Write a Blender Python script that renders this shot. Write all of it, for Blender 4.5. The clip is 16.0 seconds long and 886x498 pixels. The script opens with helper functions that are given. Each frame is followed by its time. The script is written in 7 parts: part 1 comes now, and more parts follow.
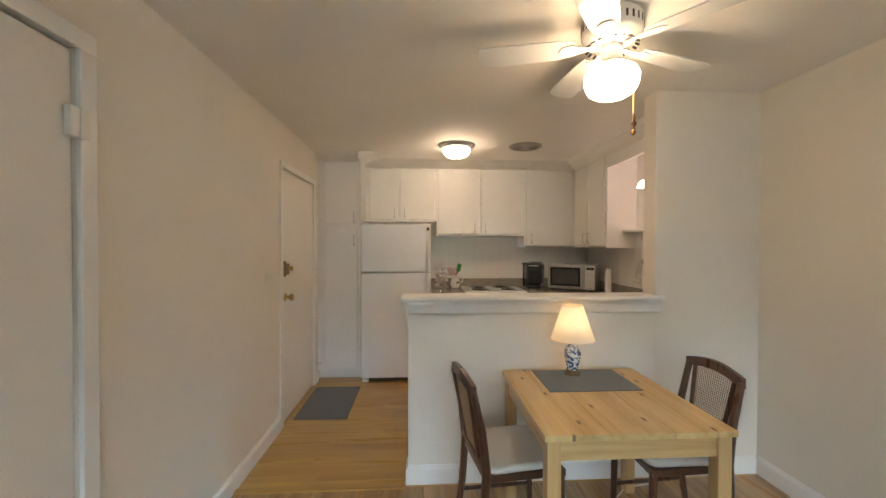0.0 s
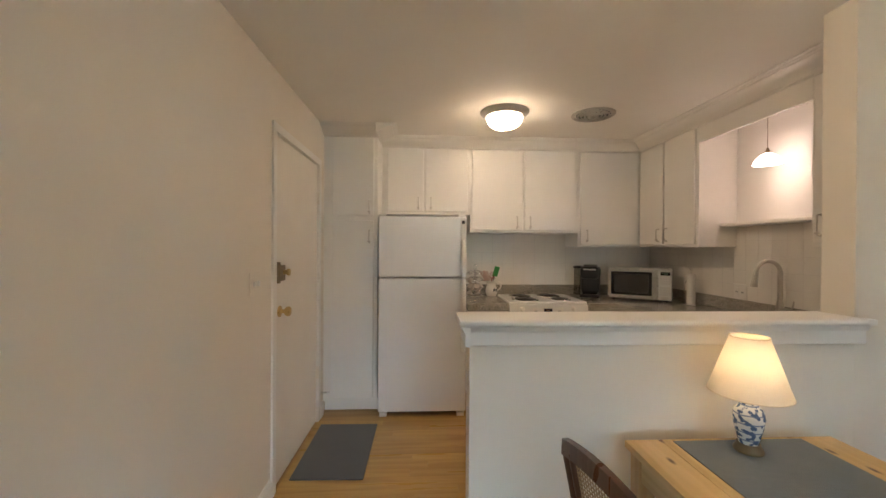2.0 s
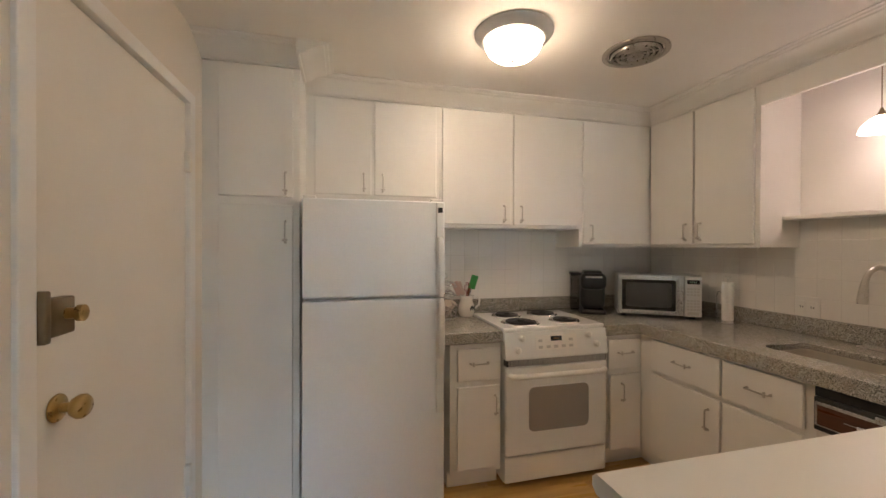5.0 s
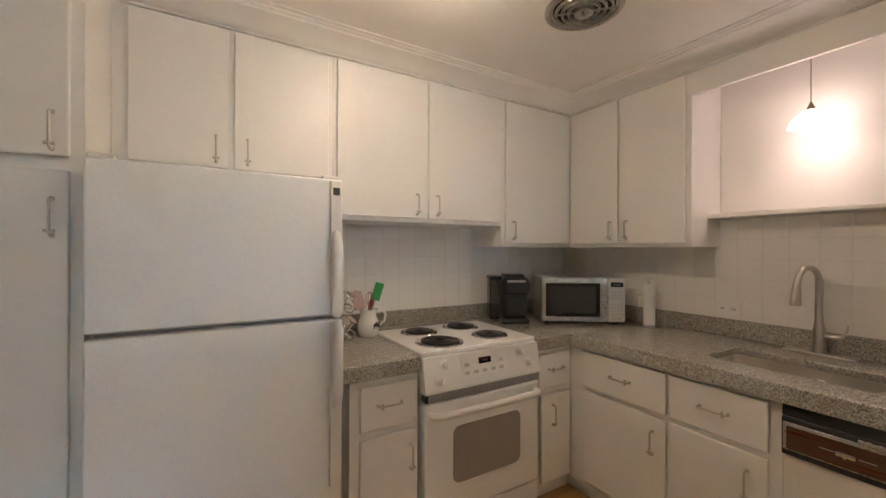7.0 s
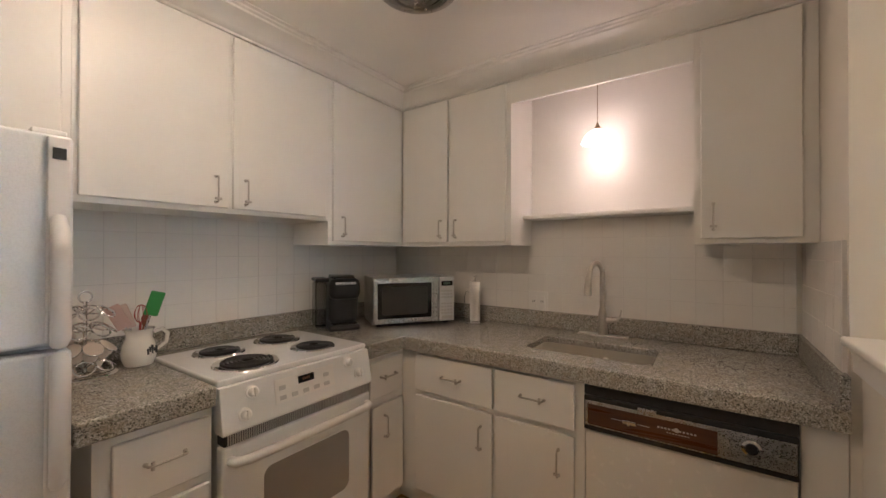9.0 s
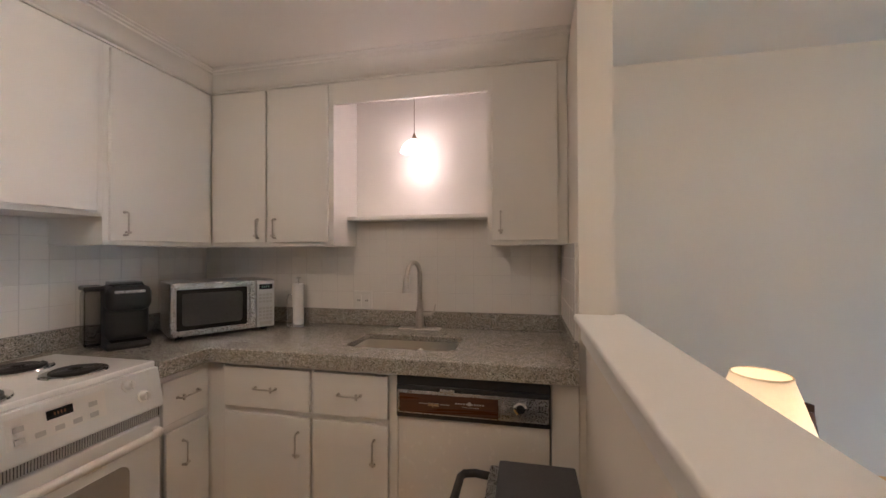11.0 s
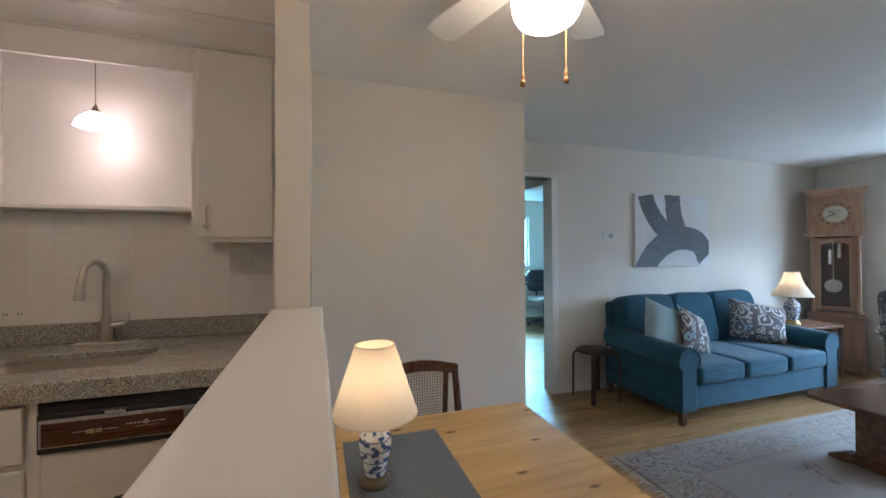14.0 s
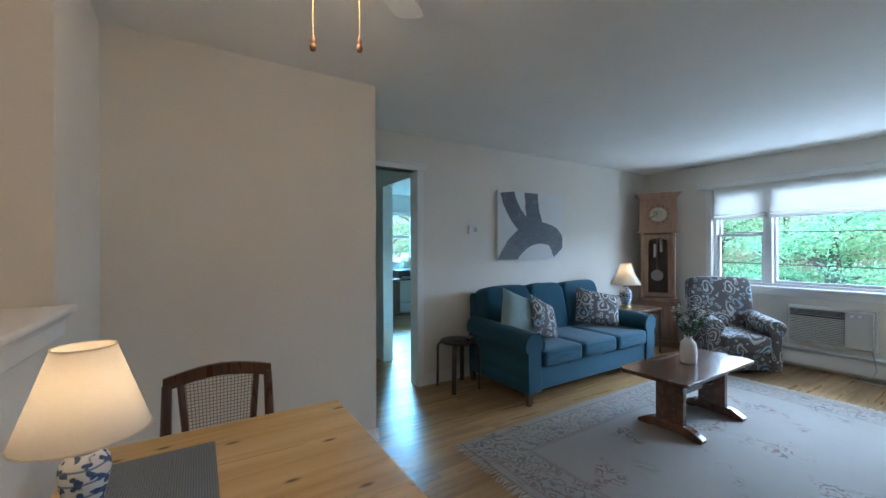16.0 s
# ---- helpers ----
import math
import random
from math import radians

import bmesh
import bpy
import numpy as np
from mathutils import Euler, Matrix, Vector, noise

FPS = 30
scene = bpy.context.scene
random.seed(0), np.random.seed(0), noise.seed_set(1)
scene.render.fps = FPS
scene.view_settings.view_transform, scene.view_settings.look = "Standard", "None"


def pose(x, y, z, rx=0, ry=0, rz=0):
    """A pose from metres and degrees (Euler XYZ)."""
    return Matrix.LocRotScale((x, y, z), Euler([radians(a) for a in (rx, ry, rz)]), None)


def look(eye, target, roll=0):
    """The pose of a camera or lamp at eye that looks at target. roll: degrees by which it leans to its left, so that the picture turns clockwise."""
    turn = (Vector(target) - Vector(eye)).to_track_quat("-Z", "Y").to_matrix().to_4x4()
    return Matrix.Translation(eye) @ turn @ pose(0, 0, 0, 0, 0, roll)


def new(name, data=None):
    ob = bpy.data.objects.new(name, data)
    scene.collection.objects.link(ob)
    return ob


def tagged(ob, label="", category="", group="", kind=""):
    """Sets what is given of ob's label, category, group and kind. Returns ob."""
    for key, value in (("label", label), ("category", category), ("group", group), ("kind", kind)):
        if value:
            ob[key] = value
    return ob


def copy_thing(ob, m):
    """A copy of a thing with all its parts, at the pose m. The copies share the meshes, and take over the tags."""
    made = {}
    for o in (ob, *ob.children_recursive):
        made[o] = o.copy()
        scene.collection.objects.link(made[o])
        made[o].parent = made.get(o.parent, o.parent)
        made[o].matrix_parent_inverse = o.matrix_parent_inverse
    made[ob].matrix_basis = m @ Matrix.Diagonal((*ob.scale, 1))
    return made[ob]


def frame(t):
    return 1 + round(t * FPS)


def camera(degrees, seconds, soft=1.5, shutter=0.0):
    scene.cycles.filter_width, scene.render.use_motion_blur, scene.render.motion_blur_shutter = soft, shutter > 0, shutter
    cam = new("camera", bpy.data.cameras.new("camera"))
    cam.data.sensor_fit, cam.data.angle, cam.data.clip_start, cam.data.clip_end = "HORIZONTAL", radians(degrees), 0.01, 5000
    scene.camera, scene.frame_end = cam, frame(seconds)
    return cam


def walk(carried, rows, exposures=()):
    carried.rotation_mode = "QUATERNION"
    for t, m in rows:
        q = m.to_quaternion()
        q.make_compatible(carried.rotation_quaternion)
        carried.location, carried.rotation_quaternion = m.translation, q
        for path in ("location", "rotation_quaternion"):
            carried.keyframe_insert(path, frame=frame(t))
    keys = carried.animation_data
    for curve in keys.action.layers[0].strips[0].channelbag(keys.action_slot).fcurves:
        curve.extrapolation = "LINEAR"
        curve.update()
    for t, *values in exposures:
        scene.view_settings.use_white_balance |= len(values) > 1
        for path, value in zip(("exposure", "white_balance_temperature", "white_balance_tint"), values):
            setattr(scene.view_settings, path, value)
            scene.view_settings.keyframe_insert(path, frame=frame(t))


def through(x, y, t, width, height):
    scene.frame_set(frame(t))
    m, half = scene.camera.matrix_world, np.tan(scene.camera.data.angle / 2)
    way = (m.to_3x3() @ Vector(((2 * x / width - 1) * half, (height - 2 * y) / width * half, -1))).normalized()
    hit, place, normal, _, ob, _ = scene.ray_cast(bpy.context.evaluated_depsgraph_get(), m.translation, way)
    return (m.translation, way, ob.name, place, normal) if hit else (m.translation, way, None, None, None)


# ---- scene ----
cam = camera(97.77, 16.0)
ROWS = [
    (0.0, 0.0000, 0.0000, 1.4294, -3.265, -0.672, -0.126),
    (0.5, -0.0692, 0.2219, 1.4190, -3.053, -0.580, -0.169),
    (1.0, -0.1253, 0.4400, 1.3883, -3.039, -0.490, -0.216),
    (1.5, -0.1842, 0.6636, 1.3895, -2.945, -0.355, -0.296),
    (2.0, -0.2467, 0.8685, 1.3830, -2.815, -0.219, -0.338),
    (2.5, -0.3157, 1.0494, 1.3757, -2.773, -0.117, -0.361),
    (3.0, -0.3510, 1.2469, 1.3689, -4.255, -0.137, -0.378),
    (3.5, -0.3751, 1.4457, 1.3742, -6.049, -0.170, -0.396),
    (6.0, -0.4181, 2.3601, 1.4022, -21.413, -0.205, -0.083),
    (6.5, -0.3808, 2.4906, 1.4010, -25.352, -0.075, -0.143),
    (7.0, -0.3048, 2.6044, 1.3831, -30.593, 0.026, -0.194),
    (7.5, -0.2390, 2.6773, 1.3753, -36.297, 0.133, -0.221),
    (8.0, -0.1997, 2.7294, 1.3677, -42.324, 0.258, -0.258),
    (8.5, -0.1707, 2.7462, 1.3636, -48.538, 0.360, -0.226),
    (9.0, -0.1500, 2.7490, 1.3629, -54.933, 0.404, -0.123),
    (11.5, -0.1463, 2.5860, 1.3645, -83.010, 0.393, 0.231),
    (12.0, -0.1631, 2.5473, 1.3667, -88.145, 0.312, 0.226),
    (12.5, -0.1872, 2.4943, 1.3719, -93.175, 0.289, 0.224),
    (13.0, -0.2079, 2.4306, 1.3688, -98.328, 0.274, 0.286),
    (13.5, -0.2271, 2.3500, 1.3648, -103.220, 0.298, 0.297),
    (14.0, -0.2408, 2.2696, 1.3488, -107.959, 0.358, 0.291),
    (14.5, -0.2582, 2.1918, 1.3438, -112.143, 0.067, 0.212),
    (15.0, -0.2865, 2.1144, 1.3247, -115.797, 0.065, 0.195),
    (15.5, -0.3011, 2.0191, 1.3116, -119.169, 0.043, 0.165),
    (16.0, -0.2900, 1.9046, 1.3021, -122.253, -0.066, 0.159),
]
EXPOSURES = [(0.0, 0.82, 7100, 10), (3.5, 0.84, 6800, 10), (7.0, 0.90, 6400, 11), (9.0, 0.86, 6250, 12), (12.0, 0.86, 5950, 16), (14.0, 0.60, 5900, 12), (16.0, 0.28, 5850, 10)]
walk(cam, [(t, pose(x, y, z, 90 + pitch, roll, yaw)) for t, x, y, z, yaw, pitch, roll in ROWS], EXPOSURES)

# ---- light ----
world = bpy.data.worlds.new("sky")
scene.world = world
world.use_nodes = True
wn = world.node_tree
sky = wn.nodes.new("ShaderNodeTexSky")
sky.sky_type, sky.sun_disc = "NISHITA", False
sky.sun_elevation, sky.sun_rotation = radians(56), radians(328)
wn.links.new(sky.outputs[0], wn.nodes["Background"].inputs[0])
wn.nodes["Background"].inputs[1].default_value = 0.15


def lamp(name, kind, m, power, color, size=0.1, size_y=None):
    data = bpy.data.lights.new(name, kind)
    data.energy, data.color = power, color
    if kind == "AREA":
        data.shape, data.size, data.size_y = "RECTANGLE", size, size_y or size
    elif kind == "SUN":
        data.angle = size
    else:
        data.shadow_soft_size = size
    ob = new(name, data)
    ob.matrix_basis = m
    return ob


lamp("sun", "SUN", look((-5, 8, 14), (0, 0, 0)), 5.0, (1.0, 0.95, 0.88), radians(0.5))
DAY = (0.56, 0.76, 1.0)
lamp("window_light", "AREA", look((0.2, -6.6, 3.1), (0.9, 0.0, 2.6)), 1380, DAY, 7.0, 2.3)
# Unseen fill lamp added under the sill outside, aimed up to brighten the ceiling.
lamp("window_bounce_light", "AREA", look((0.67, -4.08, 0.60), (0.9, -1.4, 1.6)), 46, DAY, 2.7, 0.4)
lamp("bedroom_window_light", "AREA", look((9.6, -2.0, 3.3), (3.0, -1.0, 2.4)), 5000, (0.25, 0.65, 1.0), 4.0, 2.0)

# ---- mesh helpers ----
BASE = {}


def box(bm, a, b, bevel=0.0, m=None):
    """A box between two corners."""
    x0, y0, z0 = [min(p) for p in zip(a, b)]
    x1, y1, z1 = [max(p) for p in zip(a, b)]
    v = [bm.verts.new(p) for p in ((x0, y0, z0), (x1, y0, z0), (x1, y1, z0), (x0, y1, z0), (x0, y0, z1), (x1, y0, z1), (x1, y1, z1), (x0, y1, z1))]
    fs = [bm.faces.new([v[i] for i in q]) for q in ((3, 2, 1, 0), (4, 5, 6, 7), (0, 1, 5, 4), (1, 2, 6, 5), (2, 3, 7, 6), (3, 0, 4, 7))]
    if bevel > 0:
        es = list({e for f in fs for e in f.edges})
        r = bmesh.ops.bevel(bm, geom=es, offset=bevel, segments=2, affect="EDGES", profile=0.5)
        v = list({w for w in r["verts"]} | {w for w in v if w.is_valid})
    if m is not None:
        bmesh.ops.transform(bm, matrix=m, verts=v)
    return v


def ring(bm, c, ax, ay, n):
    return [bm.verts.new(c + ax * math.cos(2 * math.pi * i / n) + ay * math.sin(2 * math.pi * i / n)) for i in range(n)]


def bridge(bm, a, b):
    n = len(a)
    for i in range(n):
        bm.faces.new((a[i], a[(i + 1) % n], b[(i + 1) % n], b[i]))


def tube(bm, pts, r, n=10, caps=True):
    """A round bar along points; r is one radius or one for each point."""
    pts = [Vector(p) for p in pts]
    rs = r if isinstance(r, (list, tuple)) else [r] * len(pts)
    last, up = None, None
    for i, p in enumerate(pts):
        d = (pts[min(i + 1, len(pts) - 1)] - pts[max(i - 1, 0)]).normalized()
        if up is None:
            up = d.orthogonal().normalized()
        up = (up - d * up.dot(d)).normalized()
        now = ring(bm, p, up * rs[i], d.cross(up) * rs[i], n)
        if last:
            bridge(bm, last, now)
        elif caps:
            bm.faces.new(list(reversed(now)))
        last = now
    if caps:
        bm.faces.new(last)


def lathe(bm, profile, c=(0, 0, 0), n=32, m=None, close=True):
    """Turns (radius, height) points round z at c."""
    c, last, made = Vector(c), None, []
    for r, z in profile:
        now = ring(bm, c + Vector((0, 0, z)), Vector((max(r, 1e-4), 0, 0)), Vector((0, max(r, 1e-4), 0)), n)
        made += now
        if last:
            bridge(bm, last, now)
        elif close:
            bm.faces.new(list(reversed(now)))
        last = now
    if close:
        bm.faces.new(last)
    if m is not None:
        bmesh.ops.transform(bm, matrix=m, verts=made)
    return made


def prism(bm, outline, a, b, axis="z", bevel=0.0):
    """Pushes an outline of 2D points from a to b along an axis."""
    def at(p, k):
        return {"z": (p[0], p[1], k), "y": (p[0], k, p[1]), "x": (k, p[0], p[1])}[axis]
    lo, hi = [bm.verts.new(at(p, a)) for p in outline], [bm.verts.new(at(p, b)) for p in outline]
    fs = [bm.faces.new(list(reversed(lo))), bm.faces.new(hi)]
    n = len(lo)
    for i in range(n):
        fs.append(bm.faces.new((lo[i], lo[(i + 1) % n], hi[(i + 1) % n], hi[i])))
    bmesh.ops.recalc_face_normals(bm, faces=fs)
    if bevel:
        bmesh.ops.bevel(bm, geom=list({e for f in fs[:2] for e in f.edges}), offset=bevel, segments=2, affect="EDGES", profile=0.5)


def finish(name, bm, mat, angle=62):
    """Turns a bmesh into a mesh; corners take the mean of the faces within the angle, weighted by area (0: flat)."""
    me = bpy.data.meshes.new(name)
    bmesh.ops.recalc_face_normals(bm, faces=bm.faces)
    normals = []
    if angle:
        bm.normal_update()
        lim = math.cos(radians(angle))
        area = {f: f.calc_area() for f in bm.faces}
        for f in bm.faces:
            fn = f.normal
            for v in f.verts:
                s = Vector()
                for g in v.link_faces:
                    if g.normal.dot(fn) > lim:
                        s += g.normal * area[g]
                normals.append(s.normalized() if s.length > 0 else fn.copy())
    bm.to_mesh(me)
    bm.free()
    if angle:
        me.shade_smooth()
        me.normals_split_custom_set(normals)
    me.materials.append(mat)
    return me


def thing(name, m, label, category, group="", kind=""):
    """An Empty at the base of a thing."""
    ob = new(name)
    ob.empty_display_size = 0.05
    ob.matrix_basis = m
    BASE[ob] = m
    return tagged(ob, label, category, group, kind)


def part(name, bm, mat, parent, label="", inworld=False, angle=62):
    """Links a bmesh as one mesh under a thing or part; inworld: it was built in the world's coordinates."""
    if inworld:
        bmesh.ops.transform(bm, matrix=BASE[parent].inverted(), verts=bm.verts)
    ob = new(name, finish(name, bm, mat, angle))
    ob.parent = parent
    BASE[ob] = BASE[parent]
    return tagged(ob, label)


def solid(name, bm, mat, label="", category="", group="", kind="structure", angle=62):
    ob = new(name, finish(name, bm, mat, angle))
    BASE[ob] = Matrix()
    return tagged(ob, label, category, group, kind)


def boxes(*specs, bevel=0.0):
    bm = bmesh.new()
    for a, b in specs:
        box(bm, a, b, bevel)
    return bm


# ---- materials ----
def mat_new(name):
    m = bpy.data.materials.new(name)
    m.use_nodes = True
    return m, m.node_tree.nodes, m.node_tree.links, m.node_tree.nodes["Principled BSDF"]


def mixer(ns, ls, fac, a, b):
    mx = ns.new("ShaderNodeMix")
    mx.data_type = "RGBA"
    for sock, val in ((mx.inputs[0], fac), (mx.inputs[6], a), (mx.inputs[7], b)):
        if hasattr(val, "is_output"):
            ls.new(val, sock)
        elif isinstance(val, (int, float)):
            sock.default_value = val
        else:
            sock.default_value = (*val, 1)
    return mx.outputs[2]


def noise_tex(ns, ls, scale, detail=4, stretch=None, rough=0.55, space="Object"):
    co = ns.new("ShaderNodeTexCoord")
    mp = ns.new("ShaderNodeMapping")
    mp.inputs["Scale"].default_value = stretch or (1, 1, 1)
    ls.new(co.outputs[space], mp.inputs[0])
    n = ns.new("ShaderNodeTexNoise")
    n.inputs["Scale"].default_value, n.inputs["Detail"].default_value, n.inputs["Roughness"].default_value = scale, detail, rough
    ls.new(mp.outputs[0], n.inputs["Vector"])
    return n.outputs["Fac"]


def ramp(ns, ls, fac, *stops):
    r = ns.new("ShaderNodeValToRGB")
    while len(r.color_ramp.elements) < len(stops):
        r.color_ramp.elements.new(0.5)
    for e, (p, c) in zip(r.color_ramp.elements, stops):
        e.position, e.color = p, (*(c if isinstance(c, tuple) else (c, c, c)), 1)
    ls.new(fac, r.inputs[0])
    return r.outputs[0]


def bump(ns, ls, bsdf, height, strength=0.1, distance=0.01):
    b = ns.new("ShaderNodeBump")
    b.inputs["Strength"].default_value, b.inputs["Distance"].default_value = strength, distance
    ls.new(height, b.inputs["Height"])
    ls.new(b.outputs[0], bsdf.inputs["Normal"])


def paint(name, color, rough=0.5, vary=0.06, grain=90, relief=0.05, coat=0.0, metal=0.0, spec=0.5):
    """Paint, plastic, enamel or metal with faint large stains and fine relief."""
    m, ns, ls, b = mat_new(name)
    big = noise_tex(ns, ls, 1.7, 3)
    fine = noise_tex(ns, ls, grain, 3)
    dark = tuple(c * (1 - vary) for c in color)
    ls.new(mixer(ns, ls, ramp(ns, ls, big, (0.35, 0.0), (0.7, 1.0)), dark, color), b.inputs["Base Color"])
    ls.new(ramp(ns, ls, fine, (0.2, max(rough - 0.06, 0.02)), (0.8, min(rough + 0.06, 1))), b.inputs["Roughness"])
    b.inputs["Metallic"].default_value, b.inputs["Coat Weight"].default_value = metal, coat
    b.inputs["Specular IOR Level"].default_value = spec
    if relief:
        bump(ns, ls, b, fine, relief, 0.004)
    return m


def wood(name, dark, light, rough=0.35, along="x", scale=1.0, rand=0.25, coat=0.0, knots=False):
    """Wood with grain along an axis, each piece a little different."""
    m, ns, ls, b = mat_new(name)
    st = {"x": (0.6, 9, 9), "y": (9, 0.6, 9), "z": (9, 9, 0.6)}[along]
    st = tuple(s * scale for s in st)
    co, info, mp = ns.new("ShaderNodeTexCoord"), ns.new("ShaderNodeObjectInfo"), ns.new("ShaderNodeMapping")
    off = ns.new("ShaderNodeVectorMath")
    off.operation = "SCALE"
    off.inputs[0].default_value = (7.3, 3.1, 5.7)
    ls.new(info.outputs["Random"], off.inputs["Scale"])
    add = ns.new("ShaderNodeVectorMath")
    ls.new(co.outputs["Object"], add.inputs[0])
    ls.new(off.outputs[0], add.inputs[1])
    ls.new(add.outputs[0], mp.inputs[0])
    mp.inputs["Scale"].default_value = st
    n = ns.new("ShaderNodeTexNoise")
    n.inputs["Scale"].default_value, n.inputs["Detail"].default_value, n.inputs["Distortion"].default_value = 2.2, 7, 0.6
    ls.new(mp.outputs[0], n.inputs["Vector"])
    col = mixer(ns, ls, ramp(ns, ls, n.outputs["Fac"], (0.3, 0.0), (0.68, 1.0)), dark, light)
    geo = ns.new("ShaderNodeNewGeometry")
    sumr = ns.new("ShaderNodeMath")
    ls.new(info.outputs["Random"], sumr.inputs[0])
    ls.new(geo.outputs["Random Per Island"], sumr.inputs[1])
    fr = ns.new("ShaderNodeMath")
    fr.operation = "FRACT"
    ls.new(sumr.outputs[0], fr.inputs[0])
    hsv = ns.new("ShaderNodeHueSaturation")
    ls.new(ramp(ns, ls, fr.outputs[0], (0.0, 1 - rand), (1.0, 1 + rand * 0.6)), hsv.inputs["Value"])
    ls.new(col, hsv.inputs["Color"])
    out = hsv.outputs[0]
    if knots:
        vo = ns.new("ShaderNodeTexVoronoi")
        vo.voronoi_dimensions = "2D"
        vo.inputs["Scale"].default_value = 4.6
        mk = ns.new("ShaderNodeMapping")
        mk.inputs["Scale"].default_value = {"x": (0.6, 1.5, 1), "y": (1.5, 0.6, 1), "z": (1.5, 1, 0.6)}[along]
        ls.new(co.outputs["Object"], mk.inputs[0])
        ls.new(mk.outputs[0], vo.inputs["Vector"])
        out = mixer(ns, ls, ramp(ns, ls, vo.outputs["Distance"], (0.025, 0.95), (0.075, 0.0)), out, (0.13, 0.05, 0.015))
    ls.new(out, b.inputs["Base Color"])
    ls.new(ramp(ns, ls, n.outputs["Fac"], (0.2, rough + 0.1), (0.8, max(rough - 0.08, 0.05))), b.inputs["Roughness"])
    b.inputs["Coat Weight"].default_value, b.inputs["Coat Roughness"].default_value = coat, 0.12
    bump(ns, ls, b, n.outputs["Fac"], 0.08, 0.003)
    return m


def glow(name, color, strength):
    m, ns, ls, b = mat_new(name)
    b.inputs["Base Color"].default_value = (0.9, 0.88, 0.82, 1)
    b.inputs["Roughness"].default_value = 0.3
    b.inputs["Emission Color"].default_value, b.inputs["Emission Strength"].default_value = (*color, 1), strength
    return m


def glass(name, color=(1, 1, 1), rough=0.0):
    m, ns, ls, b = mat_new(name)
    b.inputs["Base Color"].default_value = (*color, 1)
    b.inputs["Roughness"].default_value, b.inputs["Transmission Weight"].default_value, b.inputs["IOR"].default_value = rough, 1.0, 1.45
    return m


def granite():
    m, ns, ls, b = mat_new("speckled_granite")
    co = ns.new("ShaderNodeTexCoord")
    v1, v2 = ns.new("ShaderNodeTexVoronoi"), ns.new("ShaderNodeTexVoronoi")
    v1.inputs["Scale"].default_value, v2.inputs["Scale"].default_value = 270, 520
    for v in (v1, v2):
        ls.new(co.outputs["Object"], v.inputs["Vector"])
    big = noise_tex(ns, ls, 26, 4)
    a = ns.new("ShaderNodeSeparateColor")
    ls.new(v1.outputs["Color"], a.inputs[0])
    c = ns.new("ShaderNodeSeparateColor")
    ls.new(v2.outputs["Color"], c.inputs[0])
    col = ramp(ns, ls, a.outputs[0], (0.0, (0.06, 0.056, 0.048)), (0.13, (0.13, 0.122, 0.105)), (0.24, (0.30, 0.282, 0.24)), (0.6, (0.41, 0.388, 0.335)), (0.85, (0.52, 0.50, 0.455)), (1.0, (0.66, 0.64, 0.59)))
    col = mixer(ns, ls, ramp(ns, ls, c.outputs[1], (0.82, 0.0), (0.88, 0.6)), col, (0.12, 0.108, 0.09))
    col = mixer(ns, ls, ramp(ns, ls, big, (0.48, 0.0), (0.72, 0.5)), col, (0.31, 0.26, 0.19))
    ls.new(col, b.inputs["Base Color"])
    b.inputs["Roughness"].default_value = 0.09
    return m


def woven(name, dark, light, scale=260, rough=0.85, relief=0.35):
    """Cloth: crossed threads and soft stains."""
    m, ns, ls, b = mat_new(name)
    co = ns.new("ShaderNodeTexCoord")
    w1, w2 = ns.new("ShaderNodeTexWave"), ns.new("ShaderNodeTexWave")
    w1.bands_direction, w2.bands_direction = "X", "Y"
    for w in (w1, w2):
        w.inputs["Scale"].default_value = scale / 6.28
        w.inputs["Distortion"].default_value = 0.6
        ls.new(co.outputs["Object"], w.inputs["Vector"])
    mul = ns.new("ShaderNodeMath")
    mul.operation = "MULTIPLY"
    ls.new(w1.outputs["Fac"], mul.inputs[0])
    ls.new(w2.outputs["Fac"], mul.inputs[1])
    n = noise_tex(ns, ls, 9, 6)
    n2 = noise_tex(ns, ls, 220, 2)
    ad = ns.new("ShaderNodeMath")
    ls.new(mul.outputs[0], ad.inputs[0])
    ls.new(n2, ad.inputs[1])
    f2 = ramp(ns, ls, ad.outputs[0], (0.3, 0.0), (1.1, 1.0))
    col = mixer(ns, ls, f2, dark, light)
    col = mixer(ns, ls, ramp(ns, ls, n, (0.35, 0.0), (0.7, 0.35)), col, dark)
    ls.new(col, b.inputs["Base Color"])
    b.inputs["Roughness"].default_value = rough
    b.inputs["Sheen Weight"].default_value = 0.15
    bump(ns, ls, b, ad.outputs[0], relief, 0.002)
    return m


WALL = paint("wall_paint", (0.775, 0.721, 0.632), 0.55, 0.04, 120, 0.06)
CEIL = paint("ceiling_paint", (0.89, 0.86, 0.80), 0.7, 0.04, 80, 0.08)
TRIM = paint("trim_paint", (0.82, 0.80, 0.76), 0.35, 0.04, 60, 0.03)
CAB = paint("cabinet_paint", (0.83, 0.805, 0.755), 0.33, 0.05, 45, 0.05)
DOORP = paint("door_paint", (0.80, 0.76, 0.69), 0.38, 0.05, 40, 0.05)
ENAMEL = paint("white_enamel", (0.83, 0.83, 0.81), 0.2, 0.02, 30, 0.0, coat=0.3)
FRIDGE = paint("fridge_enamel", (0.84, 0.84, 0.83), 0.28, 0.02, 320, 0.10)
DISHW = paint("ivory_enamel", (0.80, 0.76, 0.69), 0.25, 0.02, 30, 0.0)
TILE = paint("glazed_tile", (0.85, 0.82, 0.77), 0.17, 0.03, 5, 0.02)
